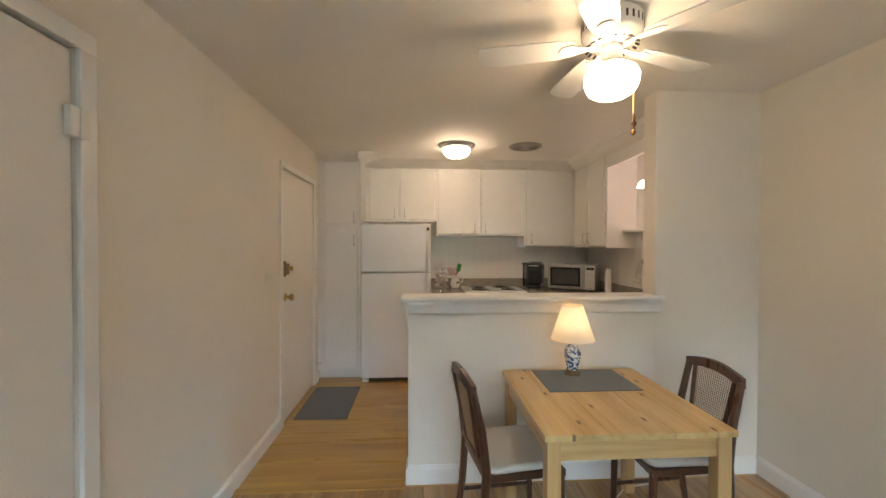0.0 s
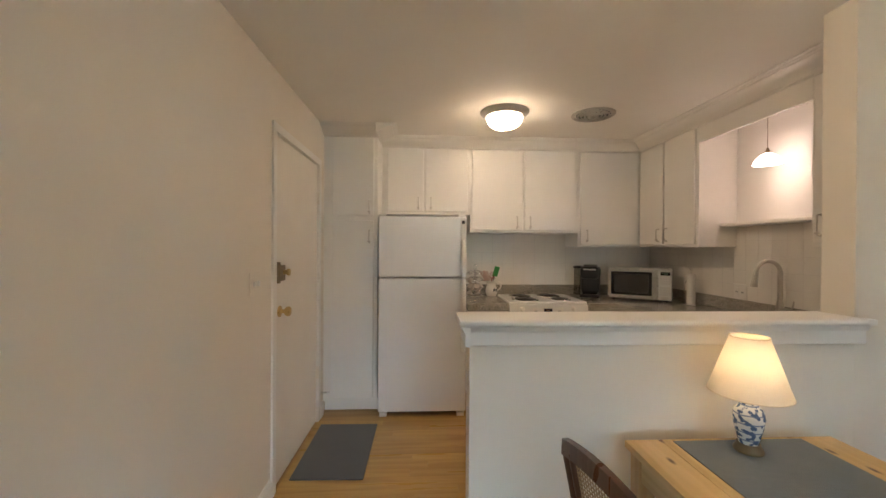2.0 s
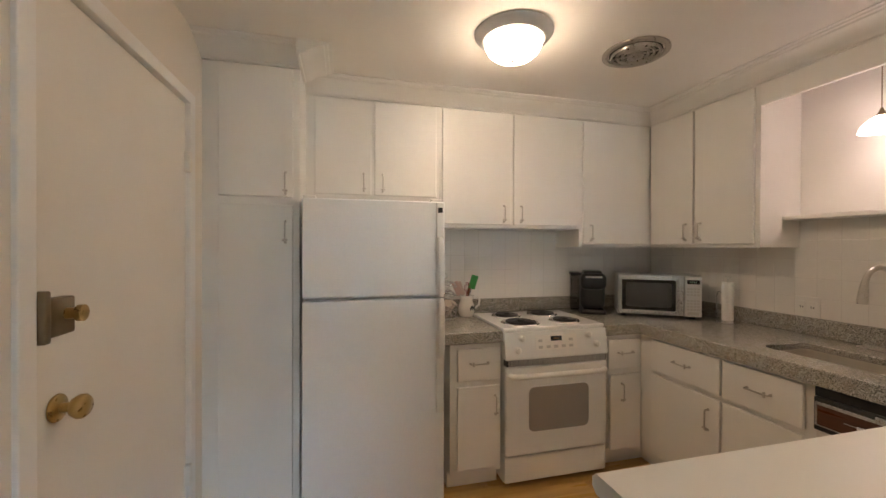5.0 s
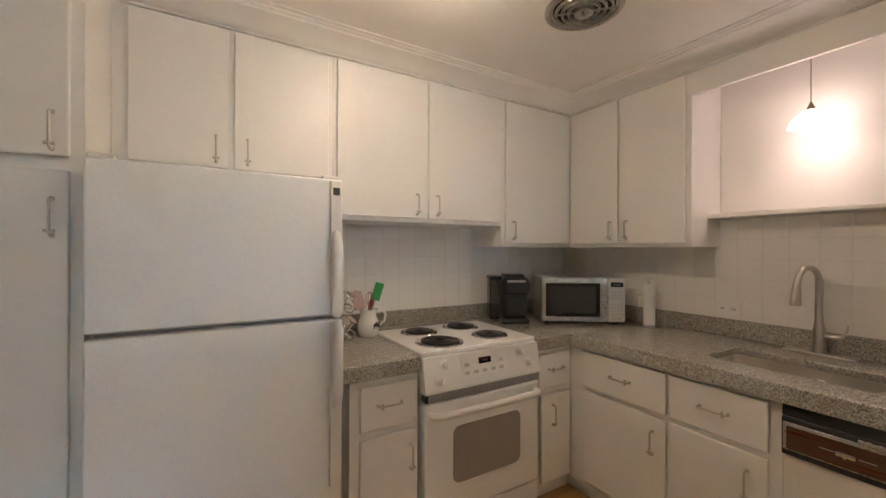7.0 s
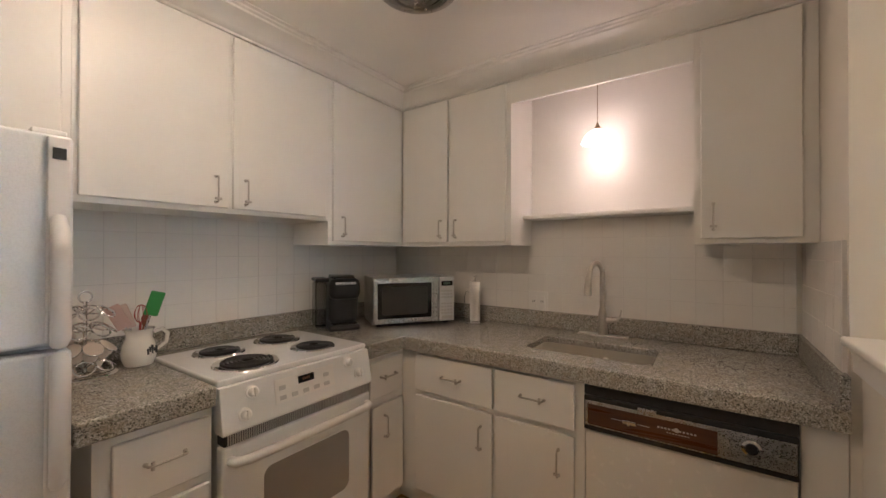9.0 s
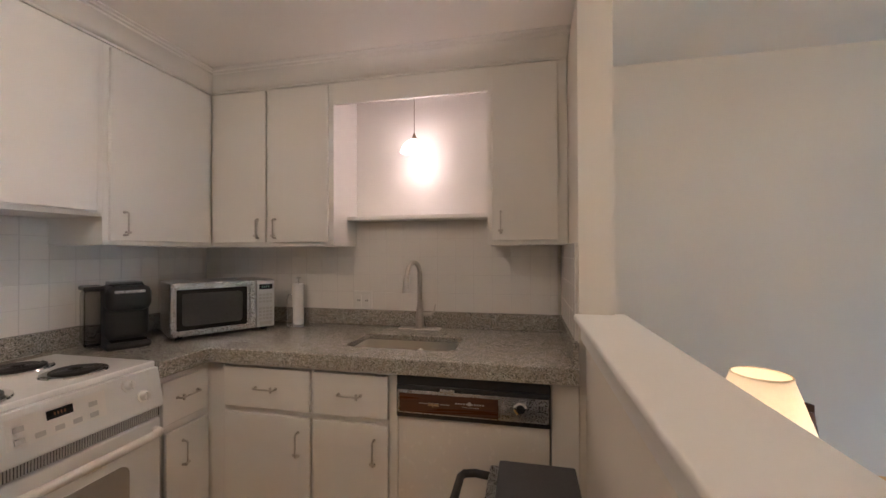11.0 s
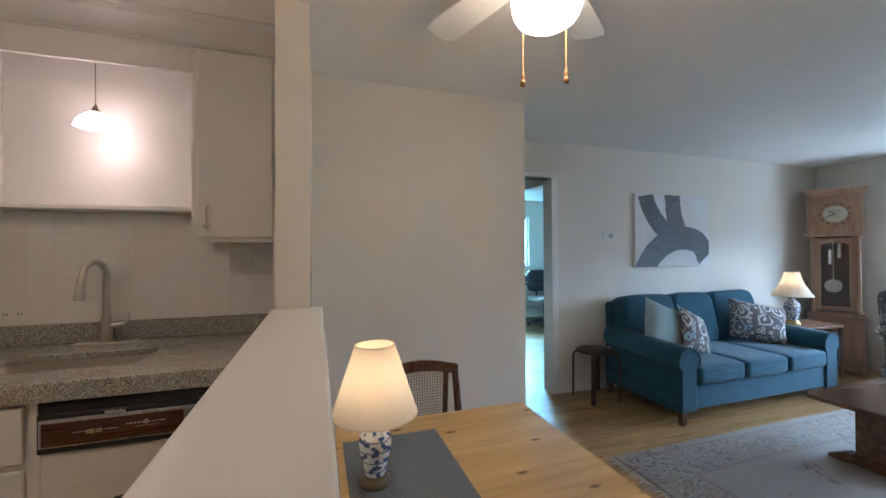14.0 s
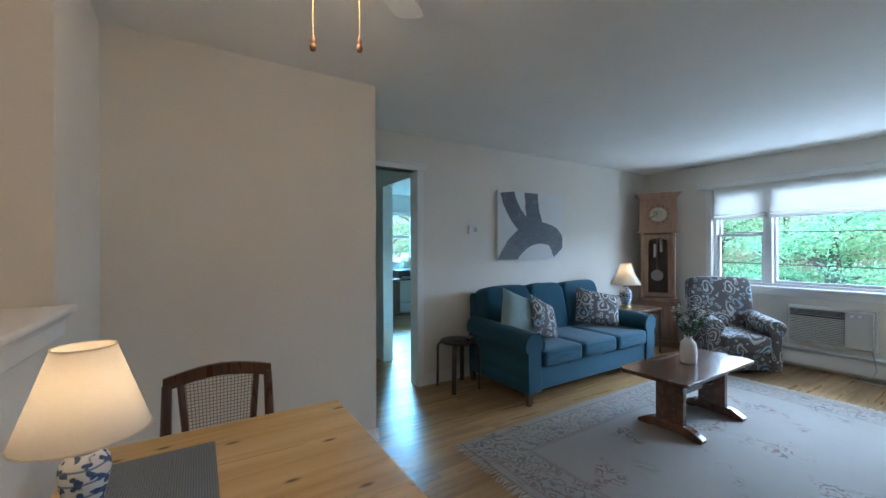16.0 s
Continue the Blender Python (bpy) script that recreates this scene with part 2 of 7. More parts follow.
GROUT = paint("grout", (0.74, 0.71, 0.66), 0.85, 0.15, 60, 0.1)
NICKEL = paint("brushed_nickel", (0.60, 0.56, 0.51), 0.3, 0.08, 200, 0.02, metal=1.0)
STEEL = paint("stainless_steel", (0.58, 0.575, 0.57), 0.28, 0.08, 200, 0.02, metal=1.0)
CHROME = paint("chrome", (0.8, 0.8, 0.8), 0.07, 0.03, 40, 0.0, metal=1.0)
BRASS = paint("aged_brass", (0.62, 0.44, 0.19), 0.3, 0.25, 60, 0.02, metal=1.0)
DARKBRASS = paint("dark_brass", (0.30, 0.23, 0.15), 0.4, 0.3, 60, 0.03, metal=1.0)
BLACK = paint("black_plastic", (0.018, 0.018, 0.019), 0.36, 0.03, 60, 0.02)
BLACKGLASS = paint("black_glass", (0.012, 0.012, 0.013), 0.06, 0.1, 30, 0.0)
RUBBER = paint("dark_rubber", (0.03, 0.03, 0.03), 0.7, 0.2, 90, 0.1)
GREYP = paint("grey_plastic", (0.55, 0.54, 0.52), 0.4, 0.05, 60, 0.02)
WHITEP = paint("white_plastic", (0.82, 0.80, 0.76), 0.4, 0.03, 60, 0.02)
SATIN = paint("satin_metal", (0.68, 0.68, 0.68), 0.42, 0.06, 200, 0.02, metal=0.7)
GRANITE = granite()
OAK = wood("oak_floor", (0.30, 0.165, 0.062), (0.47, 0.285, 0.125), 0.3, "y", 1.0, 0.22, 0.25)
KFLOOR = wood("honey_floor", (0.40, 0.225, 0.055), (0.56, 0.35, 0.11), 0.3, "x", 0.8, 0.12, 0.3)
PINE = wood("knotty_pine", (0.54, 0.33, 0.115), (0.74, 0.51, 0.23), 0.32, "y", 0.9, 0.12, 0.25, True)
DARKWOOD = wood("dark_stained_wood", (0.055, 0.022, 0.012), (0.12, 0.05, 0.026), 0.3, "z", 1.5, 0.15, 0.2)
WARM = (1.0, 0.75, 0.52)
FAN_GLASS = glow("fan_glass", WARM, 16.5)
KITCHEN_GLASS = glow("kitchen_glass", (1.0, 0.77, 0.57), 21.5)
PENDANT_GLASS = glow("pendant_glass", (1.0, 0.76, 0.71), 7.5)
lamp("pendant_bulb", "POINT", pose(1.935, 3.245, 1.955), 0.025, (1.0, 0.73, 0.60), 0.018)

# ---- structure ----
LW, RW, SW, EW, BW = -1.08, 2.11, -3.66, 2.92, 4.78
H, TOP = 2.375, 2.60
DIN = 0.915


def structure(name, mat, *specs, label="", category="wall", bevel=0.0):
    return solid(name, boxes(*specs, bevel=bevel), mat, label, category)


structure("floor", OAK, ((-1.3, -3.9, -0.15), (7.0, 5.0, -0.012)), label="oak strip floor under the boards", category="floor")
structure("ceiling", CEIL, ((-1.3, -3.9, H), (7.0, 5.0, TOP)), label="plain off-white plaster ceiling", category="ceiling")
structure("wall_west", WALL, ((-1.28, -3.66, 0), (LW, 0.44, H)), ((-1.28, 0.44, 2.045), (LW, 1.28, H)), ((-1.28, 1.28, 0), (LW, 3.075, H)),
          ((-1.28, 3.075, 2.03), (LW, 3.96, H)), ((-1.28, 3.96, 0), (LW, 4.98, H)), ((-1.36, -3.66, 0), (-1.285, 4.98, H)),
          label="cream painted plaster wall with two doors")
structure("wall_north", WALL, ((LW, BW, 0), (2.31, 4.98, H)), label="cream painted kitchen back wall")
structure("wall_east_kitchen", WALL, ((RW, 2.43, 0), (2.31, BW, H)), label="cream painted wall behind the sink")
structure("wall_partition", WALL, ((1.44, 2.30, 0), (RW, 2.43, H)), label="cream painted partition end beside the pass-through")
bm = bmesh.new()
box(bm, (-0.075, 2.30, 0.0), (1.4395, 2.405, 1.03))
solid("wall_half", bm, WALL, "white painted half wall between kitchen and dining", "half wall")
structure("wall_dining", WALL, ((RW, 1.0352, 0), (2.23, 2.43, H)), label="cream painted wall beside the dining table")
structure("wall_hall_north", WALL, ((RW, DIN, 0), (7.0, 1.035, H)), label="cream painted wall turning the corner into the hall")
structure("wall_east", WALL, ((EW, SW, 0), (3.04, 0.17, H)), ((EW, 0.17, 2.035), (3.04, DIN, H)), label="pale grey painted living room wall with cased opening")
WX0, WX1, WZ0, WZ1 = -0.72, 2.06, 0.86, 2.04
structure("wall_south", WALL, ((-1.36, -3.86, 0), (WX0, SW, H)), ((WX1, -3.86, 0), (7.0, SW, H)), ((WX0, -3.86, 0), (WX1, SW, WZ0)), ((WX0, -3.86, WZ1), (WX1, SW, H)),
          label="pale grey painted wall with a wide window")
structure("wall_hall", TRIM, ((3.04, 0.0, 2.02), (3.84, 0.10, H)), ((3.84, 0.0, 0), (6.72, 0.10, H)), label="white painted hall wall with bedroom doorway")
structure("wall_bedroom", TRIM, ((6.72, SW, 0), (6.88, -1.82, H)), ((6.72, -0.90, 0), (6.88, DIN, H)), ((6.72, -1.82, 0), (6.88, -0.90, 1.06)), ((6.72, -1.82, 2.02), (6.88, -0.90, H)),
          label="white painted bedroom wall with a window")

# half-wall cap with rounded nosing and bed moulding
bm = bmesh.new()
prism(bm, [(2.257, 1.095), (2.25, 1.102), (2.25, 1.113), (2.257, 1.12), (2.443, 1.12), (2.45, 1.113), (2.45, 1.102), (2.443, 1.095)], -0.115, 1.4395, "x")
box(bm, (1.4397, 2.252, 1.096), (1.478, 2.2985, 1.119), 0.004)
solid("cap", bm, TRIM, "white painted wooden cap on the half wall", "ledge")
bm = bmesh.new()
prism(bm, [(2.299, 1.020), (2.284, 1.020), (2.281, 1.024), (2.281, 1.068), (2.272, 1.078), (2.262, 1.0945), (2.299, 1.0945)], -0.094, 1.465, "x")
prism(bm, [(2.406, 1.020), (2.421, 1.020), (2.424, 1.024), (2.424, 1.068), (2.438, 1.0945), (2.406, 1.0945)], -0.09, 1.437, "x")
prism(bm, [(-0.076, 1.0202), (-0.092, 1.0202), (-0.0945, 1.024), (-0.0945, 1.068), (-0.108, 1.0943), (-0.076, 1.0943)], 2.264, 2.436, "y")
box(bm, (-0.073, 2.302, 1.0305), (1.4385, 2.403, 1.0943))
solid("trim_cap", bm, TRIM, "white bed moulding under the ledge", "trim")


def baseboard(name, a, b, side):
    """A moulded skirting from a to b (plan points); side: the unit way it stands out."""
    bm = bmesh.new()
    a, b, s = Vector((*a, 0)), Vector((*b, 0)), Vector((*side, 0))
    prof = [(0.0, 0.0), (0.014, 0.0), (0.014, 0.085), (0.010, 0.095), (0.006, 0.10), (0.004, 0.112), (0.0, 0.112)]
    lo, hi = [bm.verts.new(a + s * d + Vector((0, 0, z))) for d, z in prof], [bm.verts.new(b + s * d + Vector((0, 0, z))) for d, z in prof]
    bm.faces.new(lo), bm.faces.new(list(reversed(hi)))
    for i in range(len(prof)):
        j = (i + 1) % len(prof)
        bm.faces.new((lo[i], hi[i], hi[j], lo[j]))
    return solid(name, bm, TRIM, "white painted wooden skirting board", "baseboard")


baseboard("baseboard_west", (LW, 1.345), (LW, 3.02), (1, 0))
baseboard("baseboard_west_near", (LW, SW), (LW, 0.38), (1, 0))
baseboard("baseboard_west_end", (LW, 4.02), (LW, 4.10), (1, 0))
baseboard("baseboard_half_wall", (-0.075, 2.30), (1.44, 2.30), (0, -1))
baseboard("baseboard_partition", (1.4405, 2.30), (RW - 0.015, 2.30), (0, -1))
baseboard("baseboard_half_wall_end", (-0.075, 2.287), (-0.075, 2.405), (-1, 0))
baseboard("baseboard_dining", (RW, DIN - 0.013), (RW, 2.285), (-1, 0))
baseboard("baseboard_dining_end", (RW - 0.013, DIN), (2.91, DIN), (0, -1))
baseboard("baseboard_east", (EW, SW), (EW, 0.105), (-1, 0))
baseboard("baseboard_hall", (3.905, 0.10), (6.7, 0.10), (0, 1))


def casing(name, specs, label):
    bm = bmesh.new()
    for a, b in specs:
        box(bm, a, b, 0.004)
    return solid(name, bm, TRIM, label, "trim")


casing("trim_entry_door", [((LW - 0.05, 3.025, 0), (LW + 0.012, 3.078, 2.028)), ((LW - 0.05, 3.958, 0), (LW + 0.012, 4.012, 2.028)), ((LW - 0.05, 3.025, 2.026), (LW + 0.012, 4.012, 2.075))], "cream painted narrow door casing")
casing("trim_closet_door", [((LW - 0.05, 1.282, 0), (LW + 0.014, 1.345, 2.043)), ((LW - 0.05, 0.377, 0), (LW + 0.014, 0.438, 2.043)), ((LW - 0.05, 0.377, 2.043), (LW + 0.014, 1.345, 2.105))], "cream painted closet door casing")
casing("trim_opening", [((EW - 0.018, 0.105, 0), (EW + 0.13, 0.172, 2.035)), ((EW - 0.018, 0.075, 2.035), (EW + 0.13, DIN - 0.002, 2.085)), ((EW - 0.03, 0.065, 2.085), (EW, DIN - 0.002, 2.105))], "white painted casing with a small head ledge")
casing("trim_bedroom_door", [((3.83, -0.005, 0), (3.90, 0.118, 2.012)), ((3.04, -0.005, 2.012), (3.90, 0.118, 2.085)), ((3.045, -0.005, 0), (3.06, 0.118, 2.012))], "white painted bedroom door casing")
structure("trim_threshold", KFLOOR, ((LW + 0.014, 2.25, 0.0), (-0.095, 2.29, 0.009)), label="thin wooden threshold strip across the floor", category="threshold")
# ---- doors in the west wall ----
def slab(name, y0, y1, z1, label):
    door = thing(name, pose(LW - 0.03, y0, 0.0), label, "door", kind="structure")
    part("leaf", boxes(((LW - 0.045, y0 + 0.004, 0.012), (LW - 0.008, y1 - 0.004, z1 - 0.004)), bevel=0.003), DOORP, door, inworld=True)
    return door


entry = slab("door_1", 3.08, 3.956, 2.024, "cream painted flat entry door, closed, with brass knob")
bm = bmesh.new()
lathe(bm, [(0.032, 0.0), (0.034, 0.003), (0.032, 0.008), (0.012, 0.012), (0.011, 0.03), (0.022, 0.036), (0.029, 0.048), (0.029, 0.058), (0.022, 0.066), (0.004, 0.068)], n=24, m=pose(LW - 0.008, 3.165, 1.005, 0, 90, 0))
part("knob", bm, BRASS, entry, "polished brass door knob", True)
lock = part("rim_lock", boxes(((LW - 0.008, 3.10, 1.185), (LW + 0.022, 3.185, 1.275)), ((LW - 0.004, 3.078, 1.175), (LW + 0.026, 3.098, 1.295)), bevel=0.005), DARKBRASS, entry, "worn brass surface-mounted lock", True)
bm = bmesh.new()
lathe(bm, [(0.014, 0.0), (0.014, 0.018), (0.020, 0.022), (0.020, 0.034), (0.004, 0.036)], n=20, m=pose(LW + 0.022, 3.155, 1.235, 0, 90, 0))
part("thumb_turn", bm, BRASS, lock, "", True)
for z in (0.35, 1.72):
    part("hinge", boxes(((LW - 0.01, 3.935, z), (LW + 0.016, 3.962, z + 0.09)), bevel=0.003), DOORP, entry, "painted-over hinge", True)
closet = slab("door_2", 0.443, 1.277, 2.038, "cream painted flat closet door, closed")
for z in (0.25, 1.76):
    hinge = part("hinge", boxes(((LW - 0.009, 1.245, z), (LW + 0.017, 1.315, z + 0.095)), bevel=0.004), DOORP, closet, "painted-over hinge", True)
    bm = bmesh.new()
    tube(bm, [(LW + 0.018, 1.28, z - 0.004), (LW + 0.018, 1.28, z + 0.10)], 0.007, 10)
    part("pin", bm, DOORP, hinge, "", True)

# wall plate and door stop
plate = thing("light_switch", pose(LW, 2.815, 1.14), "cream double light switch plate on the wall", "switch")
part("plate", boxes(((LW, 2.757, 1.14), (LW + 0.005, 2.872, 1.255)), bevel=0.002), WALL, plate, "", True)
for y in (2.792, 2.838):
    part("toggle", boxes(((LW + 0.004, y - 0.005, 1.187), (LW + 0.018, y + 0.005, 1.212)), bevel=0.002), WHITEP, plate, "", True)
stop = thing("door_stop", pose(LW + 0.014, 4.04, 0.2), "small chrome spring stop on the wall", "door stop")
bm = bmesh.new()
tube(bm, [(LW, 4.045, 0.20), (LW + 0.055, 4.045, 0.20)], 0.006, 10)
part("spring", bm, CHROME, stop, "", True)
bm = bmesh.new()
tube(bm, [(LW + 0.055, 4.045, 0.20), (LW + 0.07, 4.045, 0.20)], 0.009, 10)
part("tip", bm, WHITEP, stop, "", True)


# ---- kitchen cabinets ----
def pull(parent, c, way, out, length=0.105):
    """A bent-wire handle centred at c; way: 'u' upright or a plan direction; out: unit plan vector off the door."""
    c, o = Vector(c), Vector((*out, 0))
    w = Vector((0, 0, 1)) if way == "u" else Vector((*way, 0))
    a, b = c - w * length / 2, c + w * length / 2
    bm = bmesh.new()
    tube(bm, [a, a + o * 0.020, a + o * 0.026 + w * 0.006, b + o * 0.026 - w * 0.006, b + o * 0.020, b], 0.0038, 8)
    lathe(bm, [(0.007, 0), (0.007, 0.004), (0.003, 0.006)], n=10, m=Matrix.Translation(a) @ o.to_track_quat("Z", "Y").to_matrix().to_4x4())
    lathe(bm, [(0.007, 0), (0.007, 0.004), (0.003, 0.006)], n=10, m=Matrix.Translation(b) @ o.to_track_quat("Z", "Y").to_matrix().to_4x4())
    tube(bm, [a + o * 0.024 + w * 0.012 - o.cross(w) * 0.012, a + o * 0.024 + w * 0.012 + o.cross(w) * 0.012], 0.0055, 8)
    return part("handle", bm, NICKEL, parent, "bent-wire nickel handle", True)


def cabinet(name, body, label, category="cabinet", base=None):
    a = [min(p) for p in zip(*[q for s in body for q in s])]
    b = [max(p) for p in zip(*[q for s in body for q in s])]
    ob = thing(name, pose((a[0] + b[0]) / 2, (a[1] + b[1]) / 2, a[2]), label, category, kind="")
    part("body", boxes(*body), CAB, ob, "", True)
    return ob


def front(cab, a, b, out, handle=None, way="u", name="door"):
    """A lipped door or drawer front from a to b, 18 mm proud, with its handle."""
    d = part(name, boxes((a, b), bevel=0.005), CAB, cab, "", True)
    if handle:
        pull(d, handle, way, out)
    return d


UF, UT, UB = 4.456, 2.325, 1.40
N, E = (0, -1), (-1, 0)
# pantry
pantry = cabinet("pantry_cabinet", [((LW + 0.001, 4.125, 0.10), (-0.635, BW, 2.325)), ((LW + 0.001, 4.19, 0.0), (-0.635, BW, 0.10))], "tall white painted pantry cabinet beside the fridge", "cabinet")
front(pantry, (-1.005, 4.105, 0.125), (-0.665, 4.124, 1.605), N, (-0.70, 4.105, 1.47))
front(pantry, (-1.005, 4.105, 1.645), (-0.665, 4.124, 2.288), N, (-0.70, 4.105, 1.715))
# above the fridge, then over the stove
overfridge = cabinet("wall_cabinet", [((-0.634, UF, 1.69), (0.18, BW, UT))], "white painted wall cabinet over the fridge")
front(overfridge, (-0.585, UF - 0.019, 1.712), (-0.255, UF - 0.001, 2.288), N, (-0.30, UF - 0.019, 1.79))
front(overfridge, (-0.235, UF - 0.019, 1.712), (0.155, UF - 0.001, 2.288), N, (-0.185, UF - 0.019, 1.79))
overstove = cabinet("wall_cabinet", [((0.181, UF, 1.525), (1.20, BW, UT))], "white painted wall cabinet over the stove")
front(overstove, (0.195, UF - 0.019, 1.545), (0.672, UF - 0.001, 2.288), N, (0.618, UF - 0.019, 1.62))
front(overstove, (0.690, UF - 0.019, 1.545), (1.172, UF - 0.001, 2.288), N, (0.742, UF - 0.019, 1.62))
corner = cabinet("wall_cabinet", [((1.201, UF, UB), (RW - 0.001, BW, UT))], "white painted corner wall cabinet")
front(corner, (1.222, UF - 0.019, 1.42), (1.778, UF - 0.001, 2.288), N, (1.282, UF - 0.019, 1.50))
XF = 1.805
double = cabinet("wall_cabinet", [((XF, 3.665, UB), (RW - 0.001, UF - 0.001, UT))], "white painted double wall cabinet beside the sink niche")
front(double, (XF - 0.019, 4.078, 1.42), (XF - 0.001, 4.425, 2.288), E, (XF - 0.019, 4.125, 1.50))
front(double, (XF - 0.019, 3.690, 1.42), (XF - 0.001, 4.060, 2.288), E, (XF - 0.019, 4.015, 1.50))
single = cabinet("wall_cabinet", [((XF, 2.432, UB), (RW - 0.001, 2.82, UT))], "white painted single wall cabinet beside the pass-through")
front(single, (XF - 0.019, 2.478, 1.42), (XF - 0.001, 2.795, 2.288), E, (XF - 0.019, 2.752, 1.51))
structure("valance", CAB, ((XF, 2.8205, 2.18), (XF + 0.02, 3.6645, 2.349)), label="white painted board above the sink niche", category="valance")
structure("niche_ceiling", CAB, ((XF + 0.021, 2.821, 2.35), (RW - 0.001, 3.664, 2.37)), label="white painted soffit over the sink niche", category="soffit")
# Thin white panel added over the cream wall to lift the niche's brightness.
structure("niche_back", CAB, ((RW - 0.007, 2.8215, 1.5745), (RW - 0.001, 3.6635, 2.3495)), label="white painted panel added to brighten the sink niche", category="panel")
shelf = solid("shelf", boxes(((1.965, 2.8205, 1.552), (RW - 0.001, 3.6645, 1.574)), bevel=0.003), CAB, "narrow white painted shelf across the niche", "shelf", kind="thing")

# crown moulding over the cabinets
def crown(name, run, axis, at, out, y0=2.298):
    """A stepped cove along x or y; at: the face's place; out: +1 or -1 off the face."""
    prof = [(0.0, y0), (0.012, y0), (0.016, y0 + 0.008), (0.030, y0 + 0.011), (0.044, y0 + 0.020), (0.066, y0 + 0.037), (0.098, y0 + 0.050), (0.122, y0 + 0.055), (0.126, y0 + 0.062), (0.140, y0 + 0.064), (0.144, H - 0.008), (0.160, H - 0.006), (0.160, H - 0.001), (0.0, H - 0.001)]
    bm = bmesh.new()
    prism(bm, [(at + out * d, z) for d, z in prof], run[0], run[1], axis)
    return solid(name, bm, CAB, "white painted crown moulding", "trim", angle=30)


crown("crown_north", (-0.635, XF), "x", UF - 0.001, -1)
crown("crown_east", (2.432, UF - 0.001), "y", XF - 0.001, -1)
crown("crown_pantry", (LW + 0.001, -0.634), "x", 4.124, -1)
crown("crown_pantry_side", (3.964, UF - 0.162), "y", -0.634, 1)
structure("soffit", CAB, ((LW + 0.001, 4.125, 2.3255), (-0.635, BW, H - 0.001)), ((-0.634, UF, UT + 0.0005), (RW - 0.001, BW, H - 0.001)), ((XF, 2.432, UT + 0.0005), (RW - 0.001, 2.82, H - 0.001)), ((XF, 3.665, UT + 0.0005), (RW - 0.001, UF - 0.001, H - 0.001)), label="white painted soffit above the wall cabinets", category="soffit")

# base cabinets
CF, CX = 4.135, 1.445
base_l = cabinet("base_cabinet", [((0.165, CF, 0.10), (0.472, BW, 0.845)), ((0.165, CF + 0.06, 0), (0.472, BW, 0.10))], "white painted base cabinet between fridge and stove")
front(base_l, (0.205, CF - 0.019, 0.632), (0.462, CF - 0.001, 0.818), N, (0.333, CF - 0.019, 0.735), (1, 0), "drawer")
front(base_l, (0.205, CF - 0.019, 0.13), (0.462, CF - 0.001, 0.600), N, (0.43, CF - 0.019, 0.49))
base_c = cabinet("base_cabinet", [((1.160, CF, 0.10), (1.176, BW, 0.845)), ((1.190, CF, 0.10), (1.4445, BW, 0.845)), ((1.176, CF, 0.615), (1.190, BW, 0.845)), ((1.176, CF, 0.10), (1.190, BW, 0.125)), ((1.160, CF + 0.06, 0), (1.50, BW, 0.10))], "narrow white painted base cabinet beside the stove, door ajar")
front(base_c, (1.188, CF - 0.019, 0.632), (1.418, CF - 0.001, 0.818), N, (1.31, CF - 0.019, 0.735), (1, 0), "drawer")

front(base_c, (1.196, CF - 0.030, 0.13), (1.418, CF - 0.012, 0.600), N, (1.275, CF - 0.030, 0.49))
base_s = cabinet("sink_cabinet", [((CX, 3.175, 0.10), (CX + 0.03, BW, 0.845))], "white painted sink base cabinet with two drawers and doors")
for nm, a, b in (("side_panel", (CX + 0.031, 3.175, 0.10), (RW - 0.001, 3.195, 0.845)), ("side_panel", (CX + 0.031, 4.60, 0.10), (RW - 0.001, BW, 0.845)), ("floor_panel", (CX + 0.031, 3.196, 0.10), (RW - 0.001, 4.599, 0.13)), ("toe_kick", (CX + 0.06, 3.175, 0), (RW - 0.001, BW, 0.099))):
    part(nm, boxes((a, b)), CAB, base_s, "", True)
for y0, y1, hy in ((3.582, 4.03, 3.64), (3.212, 3.566, 3.275)):
    front(base_s, (CX - 0.019, y0, 0.642), (CX - 0.001, y1, 0.832), E, (CX - 0.019, (y0 + y1) / 2, 0.74), (0, 1), "drawer")
    front(base_s, (CX - 0.019, y0, 0.13), (CX - 0.001, y1, 0.618), E, (CX - 0.019, hy, 0.50))
filler = structure("filler_panel", CAB, ((CX, 2.432, 0.0), (RW - 0.001, 2.535, 0.845)), label="white painted filler beside the dishwasher", category="panel")

# counter with a sink cut-out, in slabs that meet end to end
top = thing("worktop", pose(1.6, 4.0, 0.86), "polished grey-brown speckled granite worktop", "worktop")
SX0, SX1, SY0, SY1 = 1.575, 1.865, 2.955, 3.49
bm = bmesh.new()


